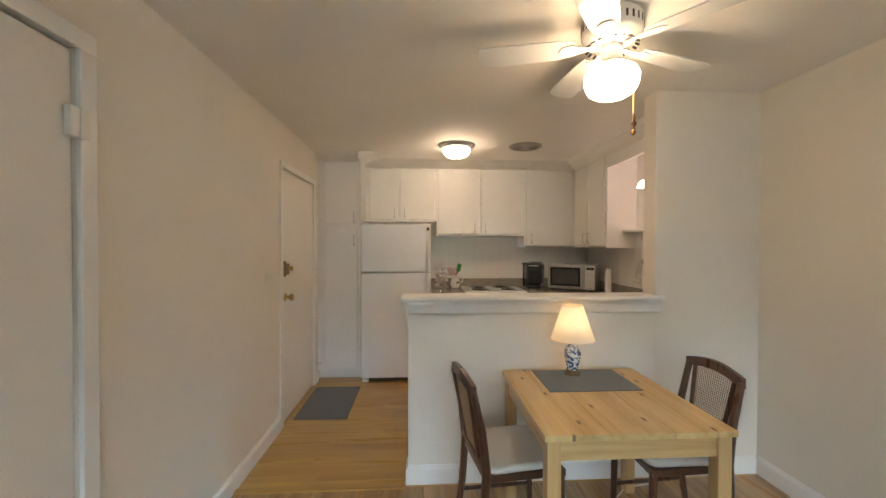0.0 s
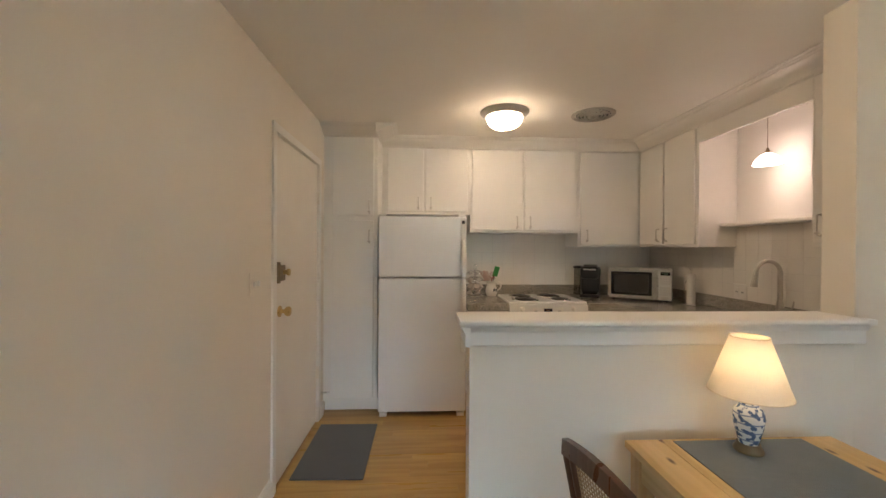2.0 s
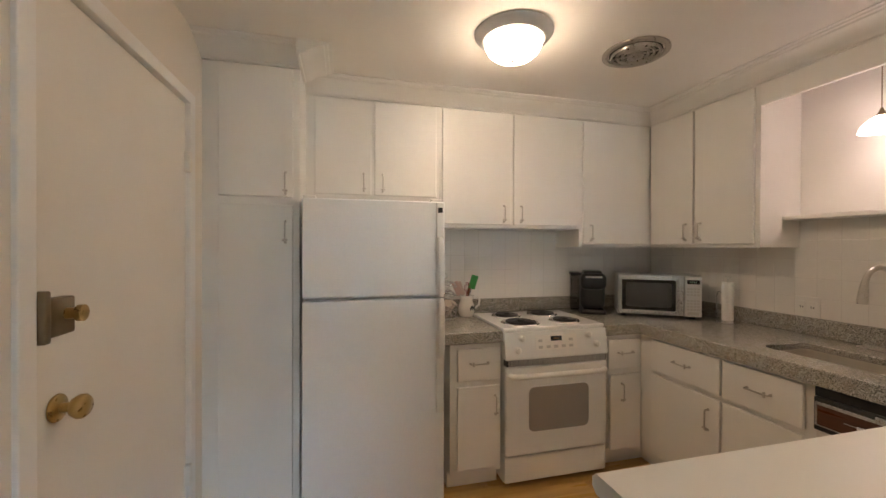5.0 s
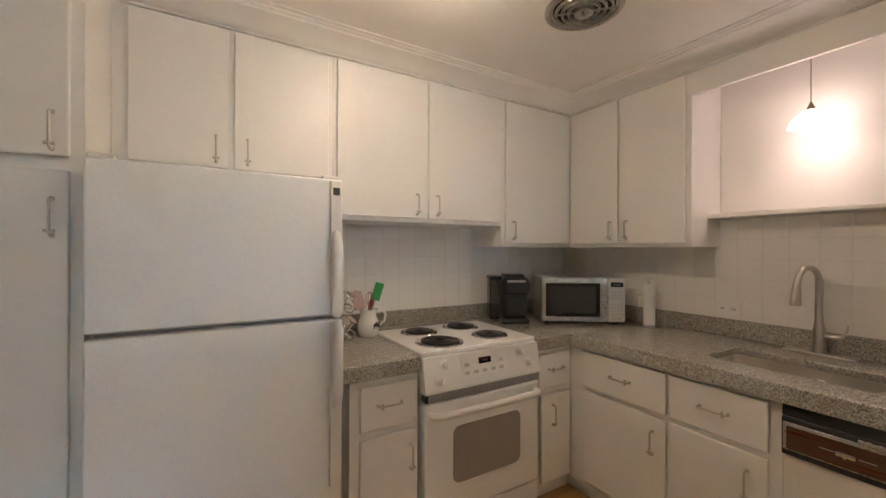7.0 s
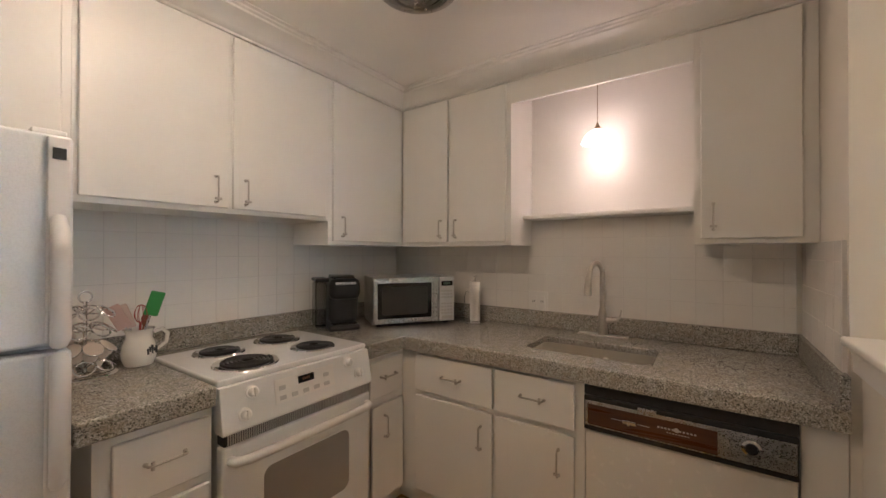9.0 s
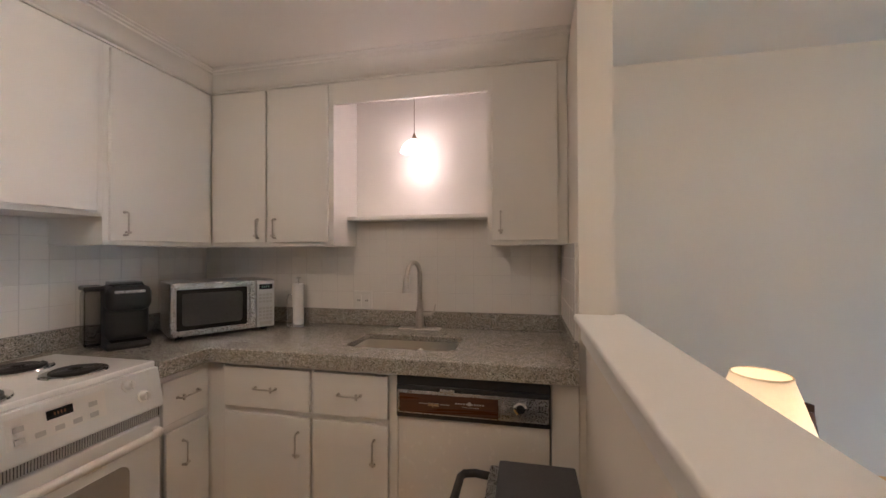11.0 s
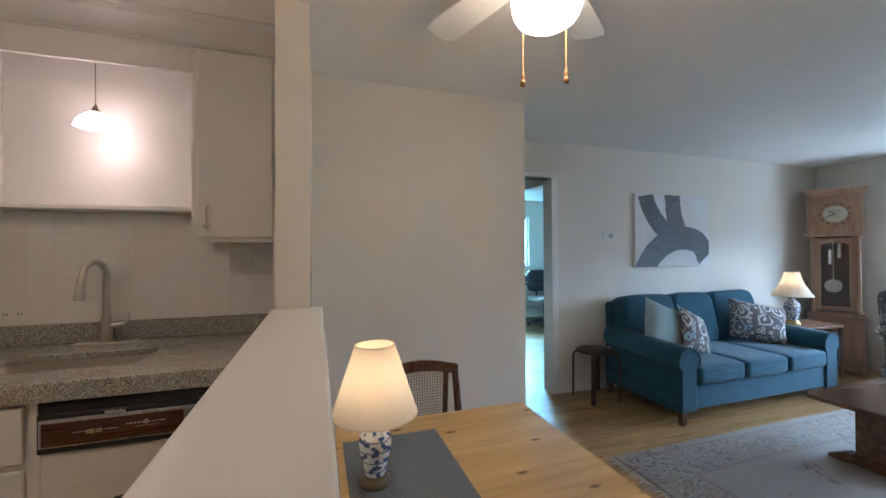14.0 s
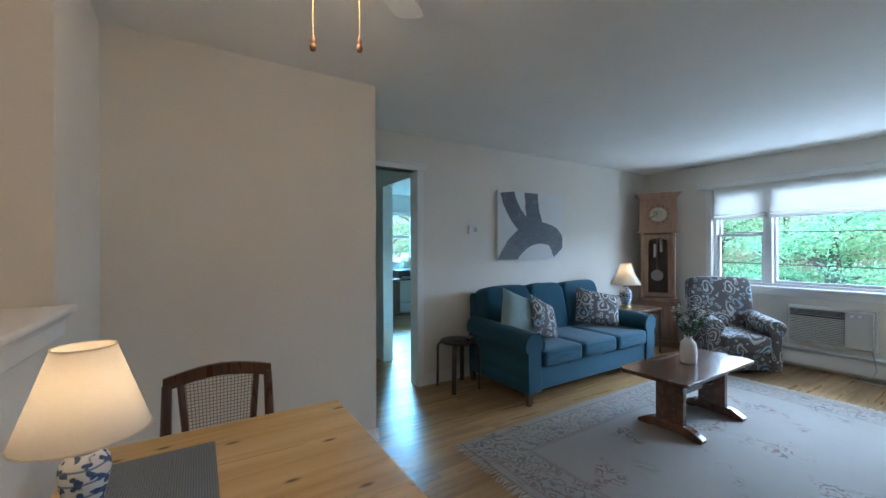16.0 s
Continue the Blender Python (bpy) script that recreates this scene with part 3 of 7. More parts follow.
def grid_slab(bm, xs, ys, keep, z0, z1):
    """A slab made of the kept cells of a grid, with shared edges."""
    vs = {}

    def vert(i, j, k):
        if (i, j, k) not in vs:
            vs[(i, j, k)] = bm.verts.new((xs[i], ys[j], (z0, z1)[k]))
        return vs[(i, j, k)]
    for i in range(len(xs) - 1):
        for j in range(len(ys) - 1):
            if not keep(i, j):
                continue
            bm.faces.new([vert(*p) for p in ((i, j, 1), (i + 1, j, 1), (i + 1, j + 1, 1), (i, j + 1, 1))])
            bm.faces.new([vert(*p) for p in ((i, j + 1, 0), (i + 1, j + 1, 0), (i + 1, j, 0), (i, j, 0))])
            for (di, dj), (p, q) in (((0, -1), ((i, j), (i + 1, j))), ((1, 0), ((i + 1, j), (i + 1, j + 1))), ((0, 1), ((i + 1, j + 1), (i, j + 1))), ((-1, 0), ((i, j + 1), (i, j)))):
                ni, nj = i + di, j + dj
                if not (0 <= ni < len(xs) - 1 and 0 <= nj < len(ys) - 1 and keep(ni, nj)):
                    bm.faces.new([vert(*p, 0), vert(*q, 0), vert(*q, 1), vert(*p, 1)])


CE, CFY = 1.41, 4.10
xs = [1.158, CE, SX0, SX1, RW - 0.001]
ys = [2.432, SY0, SY1, CFY, BW - 0.001]
grid_slab(bm, xs, ys, lambda i, j: (i >= 1 or j == 3) and not (i == 2 and j == 1), 0.884, 0.915)
bm.normal_update()
edges = [e for e in bm.edges if len(e.link_faces) == 2 and e.calc_face_angle() > 1 and min(e.verts[0].co.z, e.verts[1].co.z) > 0.9]
bmesh.ops.bevel(bm, geom=edges, offset=0.008, segments=3, affect="EDGES", profile=0.5)
part("slab", bm, GRANITE, top, "", True)
part("front_edge", boxes(((CE, 2.432, 0.848), (CE + 0.03, CFY + 0.03, 0.884))), GRANITE, top, "", True)
part("front_edge", boxes(((1.158, CFY, 0.848), (CE, CFY + 0.03, 0.884))), GRANITE, top, "", True)
for cx, cy, sx, sy in ((SX0, SY0, 1, 1), (SX1, SY0, -1, 1), (SX1, SY1, -1, -1), (SX0, SY1, 1, -1)):
    bm = bmesh.new()
    arc = [(cx + sx * 0.045 * (1 - math.sin(a * math.pi / 12)), cy + sy * 0.045 * (1 - math.cos(a * math.pi / 12))) for a in range(7)]
    prism(bm, [(cx - sx * 0.004, cy - sy * 0.004)] + arc[::-1], 0.885, 0.9146, "z")
    part("rounded_corner", bm, GRANITE, top, "", True)
part("slab", boxes(((0.122, CFY, 0.848), (0.474, BW - 0.001, 0.915)), bevel=0.008), GRANITE, top, "", True)
part("back_strip", boxes(((0.4745, 4.652, 0.884), (1.1575, BW - 0.0245, 0.9148))), GRANITE, top, "", True)
part("upstand", boxes(((0.122, BW - 0.024, 0.916), (RW - 0.026, BW - 0.001, 1.01)), bevel=0.003), GRANITE, top, "granite upstand", True)
part("upstand", boxes(((RW - 0.025, 2.456, 0.916), (RW - 0.001, BW - 0.001, 1.01)), bevel=0.003), GRANITE, top, "granite upstand", True)
part("upstand", boxes(((CE + 0.004, 2.432, 0.916), (RW - 0.001, 2.455, 1.01)), bevel=0.003), GRANITE, top, "granite upstand", True)

# undermount sink: a bowl open at the top
sink = thing("sink", pose(1.72, 3.22, 0.68), "stainless steel undermount single-bowl sink", "sink")
bm = bmesh.new()
def rrect(x0, y0, x1, y1, r, n=5):
    pts = []
    for cx, cy, a0 in ((x1 - r, y1 - r, 0), (x0 + r, y1 - r, 90), (x0 + r, y0 + r, 180), (x1 - r, y0 + r, 270)):
        pts += [(cx + r * math.cos(radians(a0 + 90 * i / n)), cy + r * math.sin(radians(a0 + 90 * i / n))) for i in range(n + 1)]
    return pts
loops = []
for g, z, r in ((0.012, 0.883, 0.05), (0.004, 0.883, 0.05), (0.0, 0.72, 0.05), (-0.02, 0.695, 0.06), (-0.05, 0.682, 0.07)):
    loops.append([bm.verts.new((x, y, z)) for x, y in rrect(SX0 - g, SY0 - g, SX1 + g, SY1 + g, r)])
for a, b in zip(loops, loops[1:]):
    bridge(bm, a, b)
bm.faces.new(loops[-1])
part("bowl", bm, paint("satin_sink_steel", (0.72, 0.67, 0.59), 0.32, 0.06, 200, 0.02, metal=0.6), sink, "", True)
bm = bmesh.new()
lathe(bm, [(0.042, 0.683), (0.042, 0.687), (0.030, 0.688), (0.026, 0.684)], (1.72, 3.22, 0), 24)
part("drain", bm, CHROME, sink, "", True)
# faucet
faucet = thing("faucet", pose(2.0, 3.235, 0.915), "brushed nickel pull-down kitchen faucet", "faucet")
FX, FY = 2.038, 3.24
part("deck_plate", boxes(((FX - 0.03, FY - 0.125, 0.915), (FX + 0.03, FY + 0.125, 0.923)), bevel=0.004), NICKEL, faucet, "", True)
bm = bmesh.new()
lathe(bm, [(0.026, 0.923), (0.025, 0.95), (0.021, 1.03), (0.015, 1.06)], (FX, FY, 0), 20)
part("body", bm, NICKEL, faucet, "", True)
bm = bmesh.new()
arc = [(FX, FY, 1.06)] + [(FX, FY, 1.06 + 0.045 * i) for i in range(1, 5)]
arc += [(FX - 0.065 + 0.065 * math.cos(radians(a)), FY, 1.235 + 0.072 * math.sin(radians(a))) for a in range(15, 166, 15)]
arc += [(FX - 0.133, FY, 1.235)]
tube(bm, arc, [0.0145] * 5 + [0.0125] * (len(arc) - 5), 14)
bmesh.ops.rotate(bm, cent=(FX, FY, 0), matrix=Matrix.Rotation(radians(-17), 3, "Z"), verts=bm.verts)
part("spout", bm, NICKEL, faucet, "", True)
bm = bmesh.new()
tube(bm, [(FX - 0.133, FY, 1.238), (FX - 0.138, FY, 1.20), (FX - 0.143, FY, 1.15), (FX - 0.144, FY, 1.138)], [0.0135, 0.017, 0.021, 0.019], 16)
bmesh.ops.rotate(bm, cent=(FX, FY, 0), matrix=Matrix.Rotation(radians(-17), 3, "Z"), verts=bm.verts)
part("spray_head", bm, NICKEL, faucet, "", True)
bm = bmesh.new()
tube(bm, [(FX, FY - 0.02, 1.0), (FX, FY - 0.045, 1.0), (FX, FY - 0.07, 1.005)], [0.012, 0.012, 0.010], 12)
tube(bm, [(FX, FY - 0.068, 1.003), (FX, FY - 0.085, 1.02), (FX, FY - 0.093, 1.055), (FX, FY - 0.091, 1.062)], [0.006, 0.005, 0.004, 0.003], 10)
part("lever", bm, NICKEL, faucet, "", True)
# ---- kitchen appliances ----
def bars(parent, mat, rows, name="lettering", inworld=True, label=""):
    """Plain bars where writing is too small to read."""
    bm = bmesh.new()
    for a, b in rows:
        box(bm, a, b)
    return tagged(part(name, bm, mat, parent, label, inworld), kind="stuff")


fridge = thing("refrigerator", pose(-0.257, 4.35, 0.0), "white top-freezer refrigerator with full-length handles", "refrigerator")
part("body", boxes(((-0.612, 4.075, 0.045), (0.098, 4.74, 1.62)), bevel=0.006), ENAMEL, fridge, "", True)
part("toe_grille", boxes(((-0.59, 4.085, 0.012), (0.075, 4.11, 0.044))), BLACK, fridge, "dark toe grille", True)
for x in (-0.575, 0.06):
    part("foot", boxes(((x - 0.03, 4.03, 0.0), (x + 0.03, 4.09, 0.03)), bevel=0.004), WHITEP, fridge, "", True)
part("gasket", boxes(((-0.60, 4.064, 0.06), (0.09, 4.0745, 1.61))), GREYP, fridge, "grey door gasket", True)
for nm, z0, z1 in (("freezer_door", 1.143, 1.635), ("fridge_door", 0.048, 1.128)):
    d = part(nm, boxes(((-0.614, 4.008, z0), (0.100, 4.063, z1)), bevel=0.009), FRIDGE, fridge, "", True)
    bm = bmesh.new()
    if nm == "freezer_door":
        box(bm, (0.052, 3.994, 1.150), (0.092, 4.010, 1.628), 0.004)
        tube(bm, [(0.072, 4.0, 1.44), (0.072, 3.975, 1.40), (0.072, 3.968, 1.36), (0.072, 3.968, 1.17), (0.072, 3.985, 1.148)], [0.014, 0.018, 0.019, 0.019, 0.016], 10)
    else:
        box(bm, (0.052, 3.994, 0.53), (0.092, 4.010, 1.122), 0.004)
        tube(bm, [(0.072, 3.985, 1.122), (0.072, 3.968, 1.10), (0.072, 3.968, 0.88), (0.072, 3.975, 0.85), (0.072, 4.0, 0.82)], [0.016, 0.019, 0.019, 0.018, 0.014], 10)
    h = part("handle", bm, WHITEP, d, "white plastic handle", True)
    if nm == "freezer_door":
        part("badge", boxes(((0.060, 3.991, 1.575), (0.084, 3.9935, 1.602)), bevel=0.001), BLACK, d, "small dark badge", True)
for x, y in ((0.06, 4.05), (-0.58, 4.05)):
    part("hinge_cap", boxes(((x - 0.03, y - 0.03, 1.6355), (x + 0.03, y + 0.04, 1.648)), bevel=0.003), WHITEP, fridge, "", True)

stove = thing("range", pose(0.846, 4.4, 0.0), "white slide-in electric range with four coil burners", "stove")
SX = (0.477, 1.152)
part("body", boxes(((SX[0] + 0.012, 4.13, 0.02), (SX[1] - 0.012, 4.648, 0.90))), ENAMEL, stove, "", True)
part("cooktop", boxes(((SX[0], 4.112, 0.902), (SX[1], 4.645, 0.926)), bevel=0.007), ENAMEL, stove, "", True)
bm = bmesh.new()
prism(bm, [(4.135, 0.905), (4.098, 0.902), (4.070, 0.760), (4.075, 0.748), (4.135, 0.748)], SX[0], SX[1], "x", 0.004)
panel = part("control_panel", bm, ENAMEL, stove, "", True)
tilt = math.degrees(math.atan2(0.028, 0.142))


def on_panel(x, v):
    """A pose on the sloped control panel, v from 0 at its foot to 1 at its top."""
    return pose(x, 4.070 + 0.028 * v - 0.0005, 0.760 + 0.142 * v, 90 - tilt, 0, 0)


bm = bmesh.new()
box(bm, (-0.135, -0.043, 0), (0.135, 0.043, 0.0015), 0.0, on_panel(0.805, 0.55))
keypad = part("keypad", bm, WHITEP, panel, "", True)
bm = bmesh.new()
box(bm, (-0.036, 0.006, 0.0016), (0.036, 0.034, 0.003), 0.0, on_panel(0.805, 0.55))
part("display", bm, BLACKGLASS, keypad, "dark clock display", True)
REDGLOW = paint("amber_digits", (0.30, 0.12, 0.03), 0.5)
bm = bmesh.new()
for i in range(4):
    box(bm, (-0.016 + i * 0.009, 0.016, 0.0031), (-0.0125 + i * 0.009, 0.025, 0.0034), 0.0, on_panel(0.805, 0.55))
tagged(part("digits", bm, REDGLOW, keypad, "amber digits", True), kind="stuff")
bm = bmesh.new()
for i in range(5):
    for j in range(2):
        if not (1 <= i <= 3 and j == 1):
            box(bm, (-0.118 + i * 0.05, -0.034 + j * 0.036, 0.0016), (-0.092 + i * 0.05, -0.018 + j * 0.036, 0.0026), 0.0, on_panel(0.805, 0.55))
tagged(part("buttons", bm, GREYP, keypad, "", True), kind="stuff")
for x, v in ((0.553, 0.28), (0.585, 0.75), (1.022, 0.76), (1.072, 0.36)):
    bm = bmesh.new()
    lathe(bm, [(0.023, 0.0), (0.023, 0.004), (0.017, 0.006), (0.015, 0.022), (0.010, 0.025)], n=24, m=on_panel(x, v))
    box(bm, (-0.0035, -0.015, 0.02), (0.0035, 0.015, 0.029), 0.001, on_panel(x, v))
    part("knob", bm, WHITEP, panel, "white plastic knob", True)
bm = bmesh.new()
box(bm, (SX[0] + 0.01, 4.081, 0.709), (SX[1] - 0.01, 4.13, 0.747), 0.002)
grille = part("vent_grille", bm, BLACK, stove, "dark slotted vent", True)
bm = bmesh.new()
for i in range(80):
    x = SX[0] + 0.02 + i * 0.008
    box(bm, (x, 4.077, 0.710), (x + 0.0036, 4.082, 0.746))
tagged(part("slotted_strip", bm, GREYP, grille, "", True), kind="stuff")
odoor = part("oven_door", boxes(((SX[0] + 0.004, 4.078, 0.192), (SX[1] - 0.004, 4.128, 0.705)), bevel=0.010), ENAMEL, stove, "", True)
bm = bmesh.new()
prism(bm, rrect(0.625, 0.325, 1.018, 0.583, 0.035), 4.0745, 4.080, "y")
# The glass's reflected grey is put into its base colour.
part("oven_window", bm, paint("oven_glass", (0.34, 0.31, 0.28), 0.10, 0.05, 30, 0.0), odoor, "glass window with reflected grey in its colour", True)
bm = bmesh.new()
hp = [(0.508, 4.080, 0.658), (0.513, 4.055, 0.658), (0.55, 4.038, 0.660), (0.68, 4.030, 0.662), (0.815, 4.028, 0.663), (0.95, 4.030, 0.662), (1.08, 4.038, 0.660), (1.117, 4.055, 0.658), (1.122, 4.080, 0.658)]
tube(bm, hp, [0.016, 0.017, 0.0165, 0.016, 0.016, 0.016, 0.0165, 0.017, 0.016], 12)
part("handle", bm, WHITEP, odoor, "curved white handle", True)
part("drawer", boxes(((SX[0] + 0.004, 4.085, 0.035), (SX[1] - 0.004, 4.128, 0.182)), bevel=0.008), ENAMEL, stove, "", True)
COIL = paint("burner_coil", (0.03, 0.028, 0.027), 0.45, 0.3, 80, 0.1)
for x, y, r in ((0.650, 4.252, 0.098), (0.665, 4.500, 0.080), (0.940, 4.510, 0.084), (0.962, 4.258, 0.076)):
    bm = bmesh.new()
    lathe(bm, [(r + 0.022, 0.926), (r + 0.019, 0.932), (r + 0.004, 0.930), (r * 0.8, 0.921), (0.02, 0.917)], (x, y, 0), 36)
    pan = part("drip_pan", bm, CHROME, stove, "chrome drip pan", True)
    bm = bmesh.new()
    turns = 5
    pts = [(x + (0.018 + (r - 0.022) * a / (turns * 24)) * math.cos(a * math.pi / 12), y + (0.018 + (r - 0.022) * a / (turns * 24)) * math.sin(a * math.pi / 12), 0.934) for a in range(turns * 24 + 1)]
    tube(bm, pts, 0.0064, 6)
    part("coil", bm, COIL, pan, "black heating coil", True)

# dishwasher
WALNUT = wood("walnut_veneer", (0.05, 0.018, 0.008), (0.11, 0.04, 0.018), 0.3, "y", 1.2, 0.1)
dish = thing("dishwasher", pose(1.7, 2.855, 0.0), "older ivory dishwasher with wood-grain control panel", "dishwasher")
part("body", boxes(((CX + 0.01, 2.545, 0.10), (2.05, 3.168, 0.83))), BLACK, dish, "", True)
part("door", boxes(((CX - 0.012, 2.542, 0.12), (CX + 0.012, 3.170, 0.668)), bevel=0.005), DISHW, dish, "", True)
part("kick_plate", boxes(((CX + 0.03, 2.545, 0.0), (CX + 0.05, 3.168, 0.10))), BLACK, dish, "", True)
part("top_trim", boxes(((CX - 0.018, 2.540, 0.803), (CX + 0.02, 3.172, 0.842)), bevel=0.004), RUBBER, dish, "black top strip", True)
cp = part("control_panel", boxes(((CX - 0.024, 2.540, 0.668), (CX + 0.012, 3.172, 0.802)), bevel=0.005), BLACK, dish, "", True)
part("bezel", boxes(((CX - 0.028, 2.546, 0.688), (CX - 0.022, 3.166, 0.784)), bevel=0.002), STEEL, cp, "chrome bezel", True)
part("wood_inlay", boxes(((CX - 0.030, 2.742, 0.694), (CX - 0.0275, 3.156, 0.772)), bevel=0.0), WALNUT, cp, "dark wood-grain inlay", True)
bars(cp, GREYP, [((CX - 0.031, 2.80 + 0.011 * i, 0.741), (CX - 0.0302, 2.8065 + 0.011 * i, 0.7465)) for i in range(11) if i != 5] + [((CX - 0.031, 2.82 + 0.009 * i, 0.730), (CX - 0.0302, 2.8255 + 0.009 * i, 0.7325)) for i in range(8)])
bm = bmesh.new()
lathe(bm, [(0.008, 0.0), (0.008, 0.001)], n=20, m=pose(CX - 0.0302, 2.858, 0.745, 0, -90, 0))
part("emblem", bm, GREYP, cp, "", True)
part("latch", boxes(((CX - 0.036, 2.985, 0.727), (CX - 0.0302, 3.03, 0.741)), ((CX - 0.040, 3.005, 0.724), (CX - 0.0302, 3.012, 0.744)), bevel=0.001), CHROME, cp, "chrome latch", True)
bars(cp, GREYP, [((CX - 0.031, 2.94, 0.7335), (CX - 0.0302, 2.98, 0.7355)), ((CX - 0.031, 3.034, 0.7335), (CX - 0.0302, 3.07, 0.7355))])
bm = bmesh.new()
lathe(bm, [(0.027, 0.0), (0.026, 0.012), (0.018, 0.014), (0.017, 0.010)], n=24, m=pose(CX - 0.028, 2.655, 0.745, 0, -90, 0))
dial = part("dial", bm, CHROME, cp, "chrome dial", True)
bm = bmesh.new()
lathe(bm, [(0.016, 0.0), (0.015, 0.014), (0.010, 0.016)], n=20, m=pose(CX - 0.029, 2.655, 0.745, 0, -90, 0))
part("dial_cap", bm, BLACK, dial, "", True)
part("handle_lip", boxes(((CX - 0.036, 2.92, 0.784), (CX - 0.026, 2.98, 0.797)), bevel=0.002), STEEL, cp, "", True)

# microwave, built square and turned in the corner
mw = thing("microwave", pose(1.768, 4.372, 0.9245, 0, 0, -34.4) @ Matrix.Diagonal((0.925, 1, 0.955, 1)), "stainless steel microwave with black window", "microwave")
part("case", boxes(((-0.277, -0.145, 0.006), (0.277, 0.15, 0.298)), bevel=0.006), STEEL, mw)
door = part("door", boxes(((-0.275, -0.168, 0.010), (0.163, -0.146, 0.294)), bevel=0.005), STEEL, mw)
bm = bmesh.new()
prism(bm, rrect(-0.248, 0.042, 0.112, 0.262, 0.006), -0.1705, -0.167, "y")
part("window", bm, BLACKGLASS, door, "black glass window")
bm = bmesh.new()
prism(bm, rrect(-0.222, 0.065, 0.086, 0.240, 0.02), -0.1715, -0.1708, "y")
part("window_mesh", bm, paint("dark_mesh", (0.05, 0.048, 0.045), 0.3, 0.1, 300, 0.0), door)
part("handle", boxes(((0.124, -0.182, 0.03), (0.152, -0.169, 0.274)), bevel=0.007), STEEL, door)
mp_ = part("control_panel", boxes(((0.167, -0.168, 0.010), (0.275, -0.146, 0.294)), bevel=0.004), SATIN, mw)
part("display", boxes(((0.183, -0.1695, 0.238), (0.262, -0.168, 0.268))), BLACKGLASS, mp_, "black display with pale digits")
bars(mp_, paint("pale_digits", (0.25, 0.40, 0.30), 0.5), [((0.198 + i * 0.013, -0.1700, 0.2475), (0.2035 + i * 0.013, -0.1694, 0.2585)) for i in range(4)], "digits", False)
bm = bmesh.new()
for i in range(4):
    for j in range(8):
        if j != 4:
            box(bm, (0.182 + i * 0.021, -0.170, 0.055 + j * 0.0205), (0.197 + i * 0.021, -0.168, 0.067 + j * 0.0205))
tagged(part("buttons", bm, GREYP, mp_), kind="stuff")
part("push_button", boxes(((0.186, -0.171, 0.022), (0.258, -0.168, 0.044)), bevel=0.002), GREYP, mp_)
bm = bmesh.new()
lathe(bm, [(0.010, 0.0), (0.010, 0.002)], n=16, m=pose(-0.225, -0.168, 0.03, 90, 0, 0))
part("emblem", bm, GREYP, mw)
for x in (-0.23, 0.23):
    for y in (-0.11, 0.12):
        part("foot", boxes(((x - 0.015, y - 0.015, -0.010), (x + 0.015, y + 0.015, 0.006))), RUBBER, mw)

# coffee maker
cm = thing("coffee_maker", pose(1.365, 4.565, 0.915, 0, 0, -28), "black pod coffee maker with clear water tank", "coffee maker")
part("base", boxes(((-0.075, -0.13, 0.0), (0.10, 0.09, 0.035)), bevel=0.014), BLACK, cm)
bm = bmesh.new()
box(bm, (-0.072, -0.112, 0.033), (0.097, 0.09, 0.26), 0.04)
part("column", bm, BLACK, cm)
bm = bmesh.new()
box(bm, (-0.076, -0.140, 0.175), (0.101, 0.088, 0.298), 0.036)
head = part("brew_head", bm, BLACK, cm)
bm = bmesh.new()
prism(bm, [(-0.112, 0.294), (-0.07, 0.310), (0.05, 0.312), (0.07, 0.294)], -0.048, 0.073, "x", 0.004)
part("lid", bm, BLACKGLASS, head, "glossy black lid")
part("lid_band", boxes(((-0.045, -0.1435, 0.262), (0.070, -0.12, 0.276)), bevel=0.004), STEEL, head, "silver band")
part("drip_tray", boxes(((-0.055, -0.125, 0.0355), (0.08, -0.03, 0.045)), bevel=0.004), BLACKGLASS, cm)
SMOKE = glass("smoky_plastic", (0.45, 0.45, 0.45), 0.05)
part("water_tank", boxes(((-0.138, -0.06, 0.012), (-0.077, 0.085, 0.275)), bevel=0.016), SMOKE, cm, "clear smoky water tank")
part("tank_lid", boxes(((-0.142, -0.075, 0.276), (-0.066, 0.088, 0.296)), bevel=0.007), BLACK, cm)

# paper towel on its stand
pt = thing("paper_towel_holder", pose(1.99, 4.0, 0.915), "chrome paper towel stand with a slim white roll", "paper towel")
bm = bmesh.new()
lathe(bm, [(0.075, 0.0), (0.075, 0.005), (0.06, 0.009)], n=28)
part("base", bm, CHROME, pt)
bm = bmesh.new()
tube(bm, [(0, 0, 0.008), (0, 0, 0.285)], 0.004, 8)
tube(bm, [(0.014 * math.cos(a / 2), 0.014 * math.sin(a / 2), 0.293) for a in range(14)], 0.003, 6)
tube(bm, [(0, 0.075, 0.005), (0, 0.078, 0.16), (0, 0.068, 0.19), (0, 0.055, 0.196), (0, 0.045, 0.185)], 0.003, 8)
part("stand", bm, CHROME, pt)
bm = bmesh.new()
lathe(bm, [(0.009, 0.012), (0.032, 0.012), (0.0325, 0.02), (0.0325, 0.252), (0.031, 0.258), (0.009, 0.258)], n=28)
part("roll", bm, paint("paper", (0.82, 0.81, 0.78), 0.9, 0.03, 240, 0.3), pt, "white quilted paper roll")

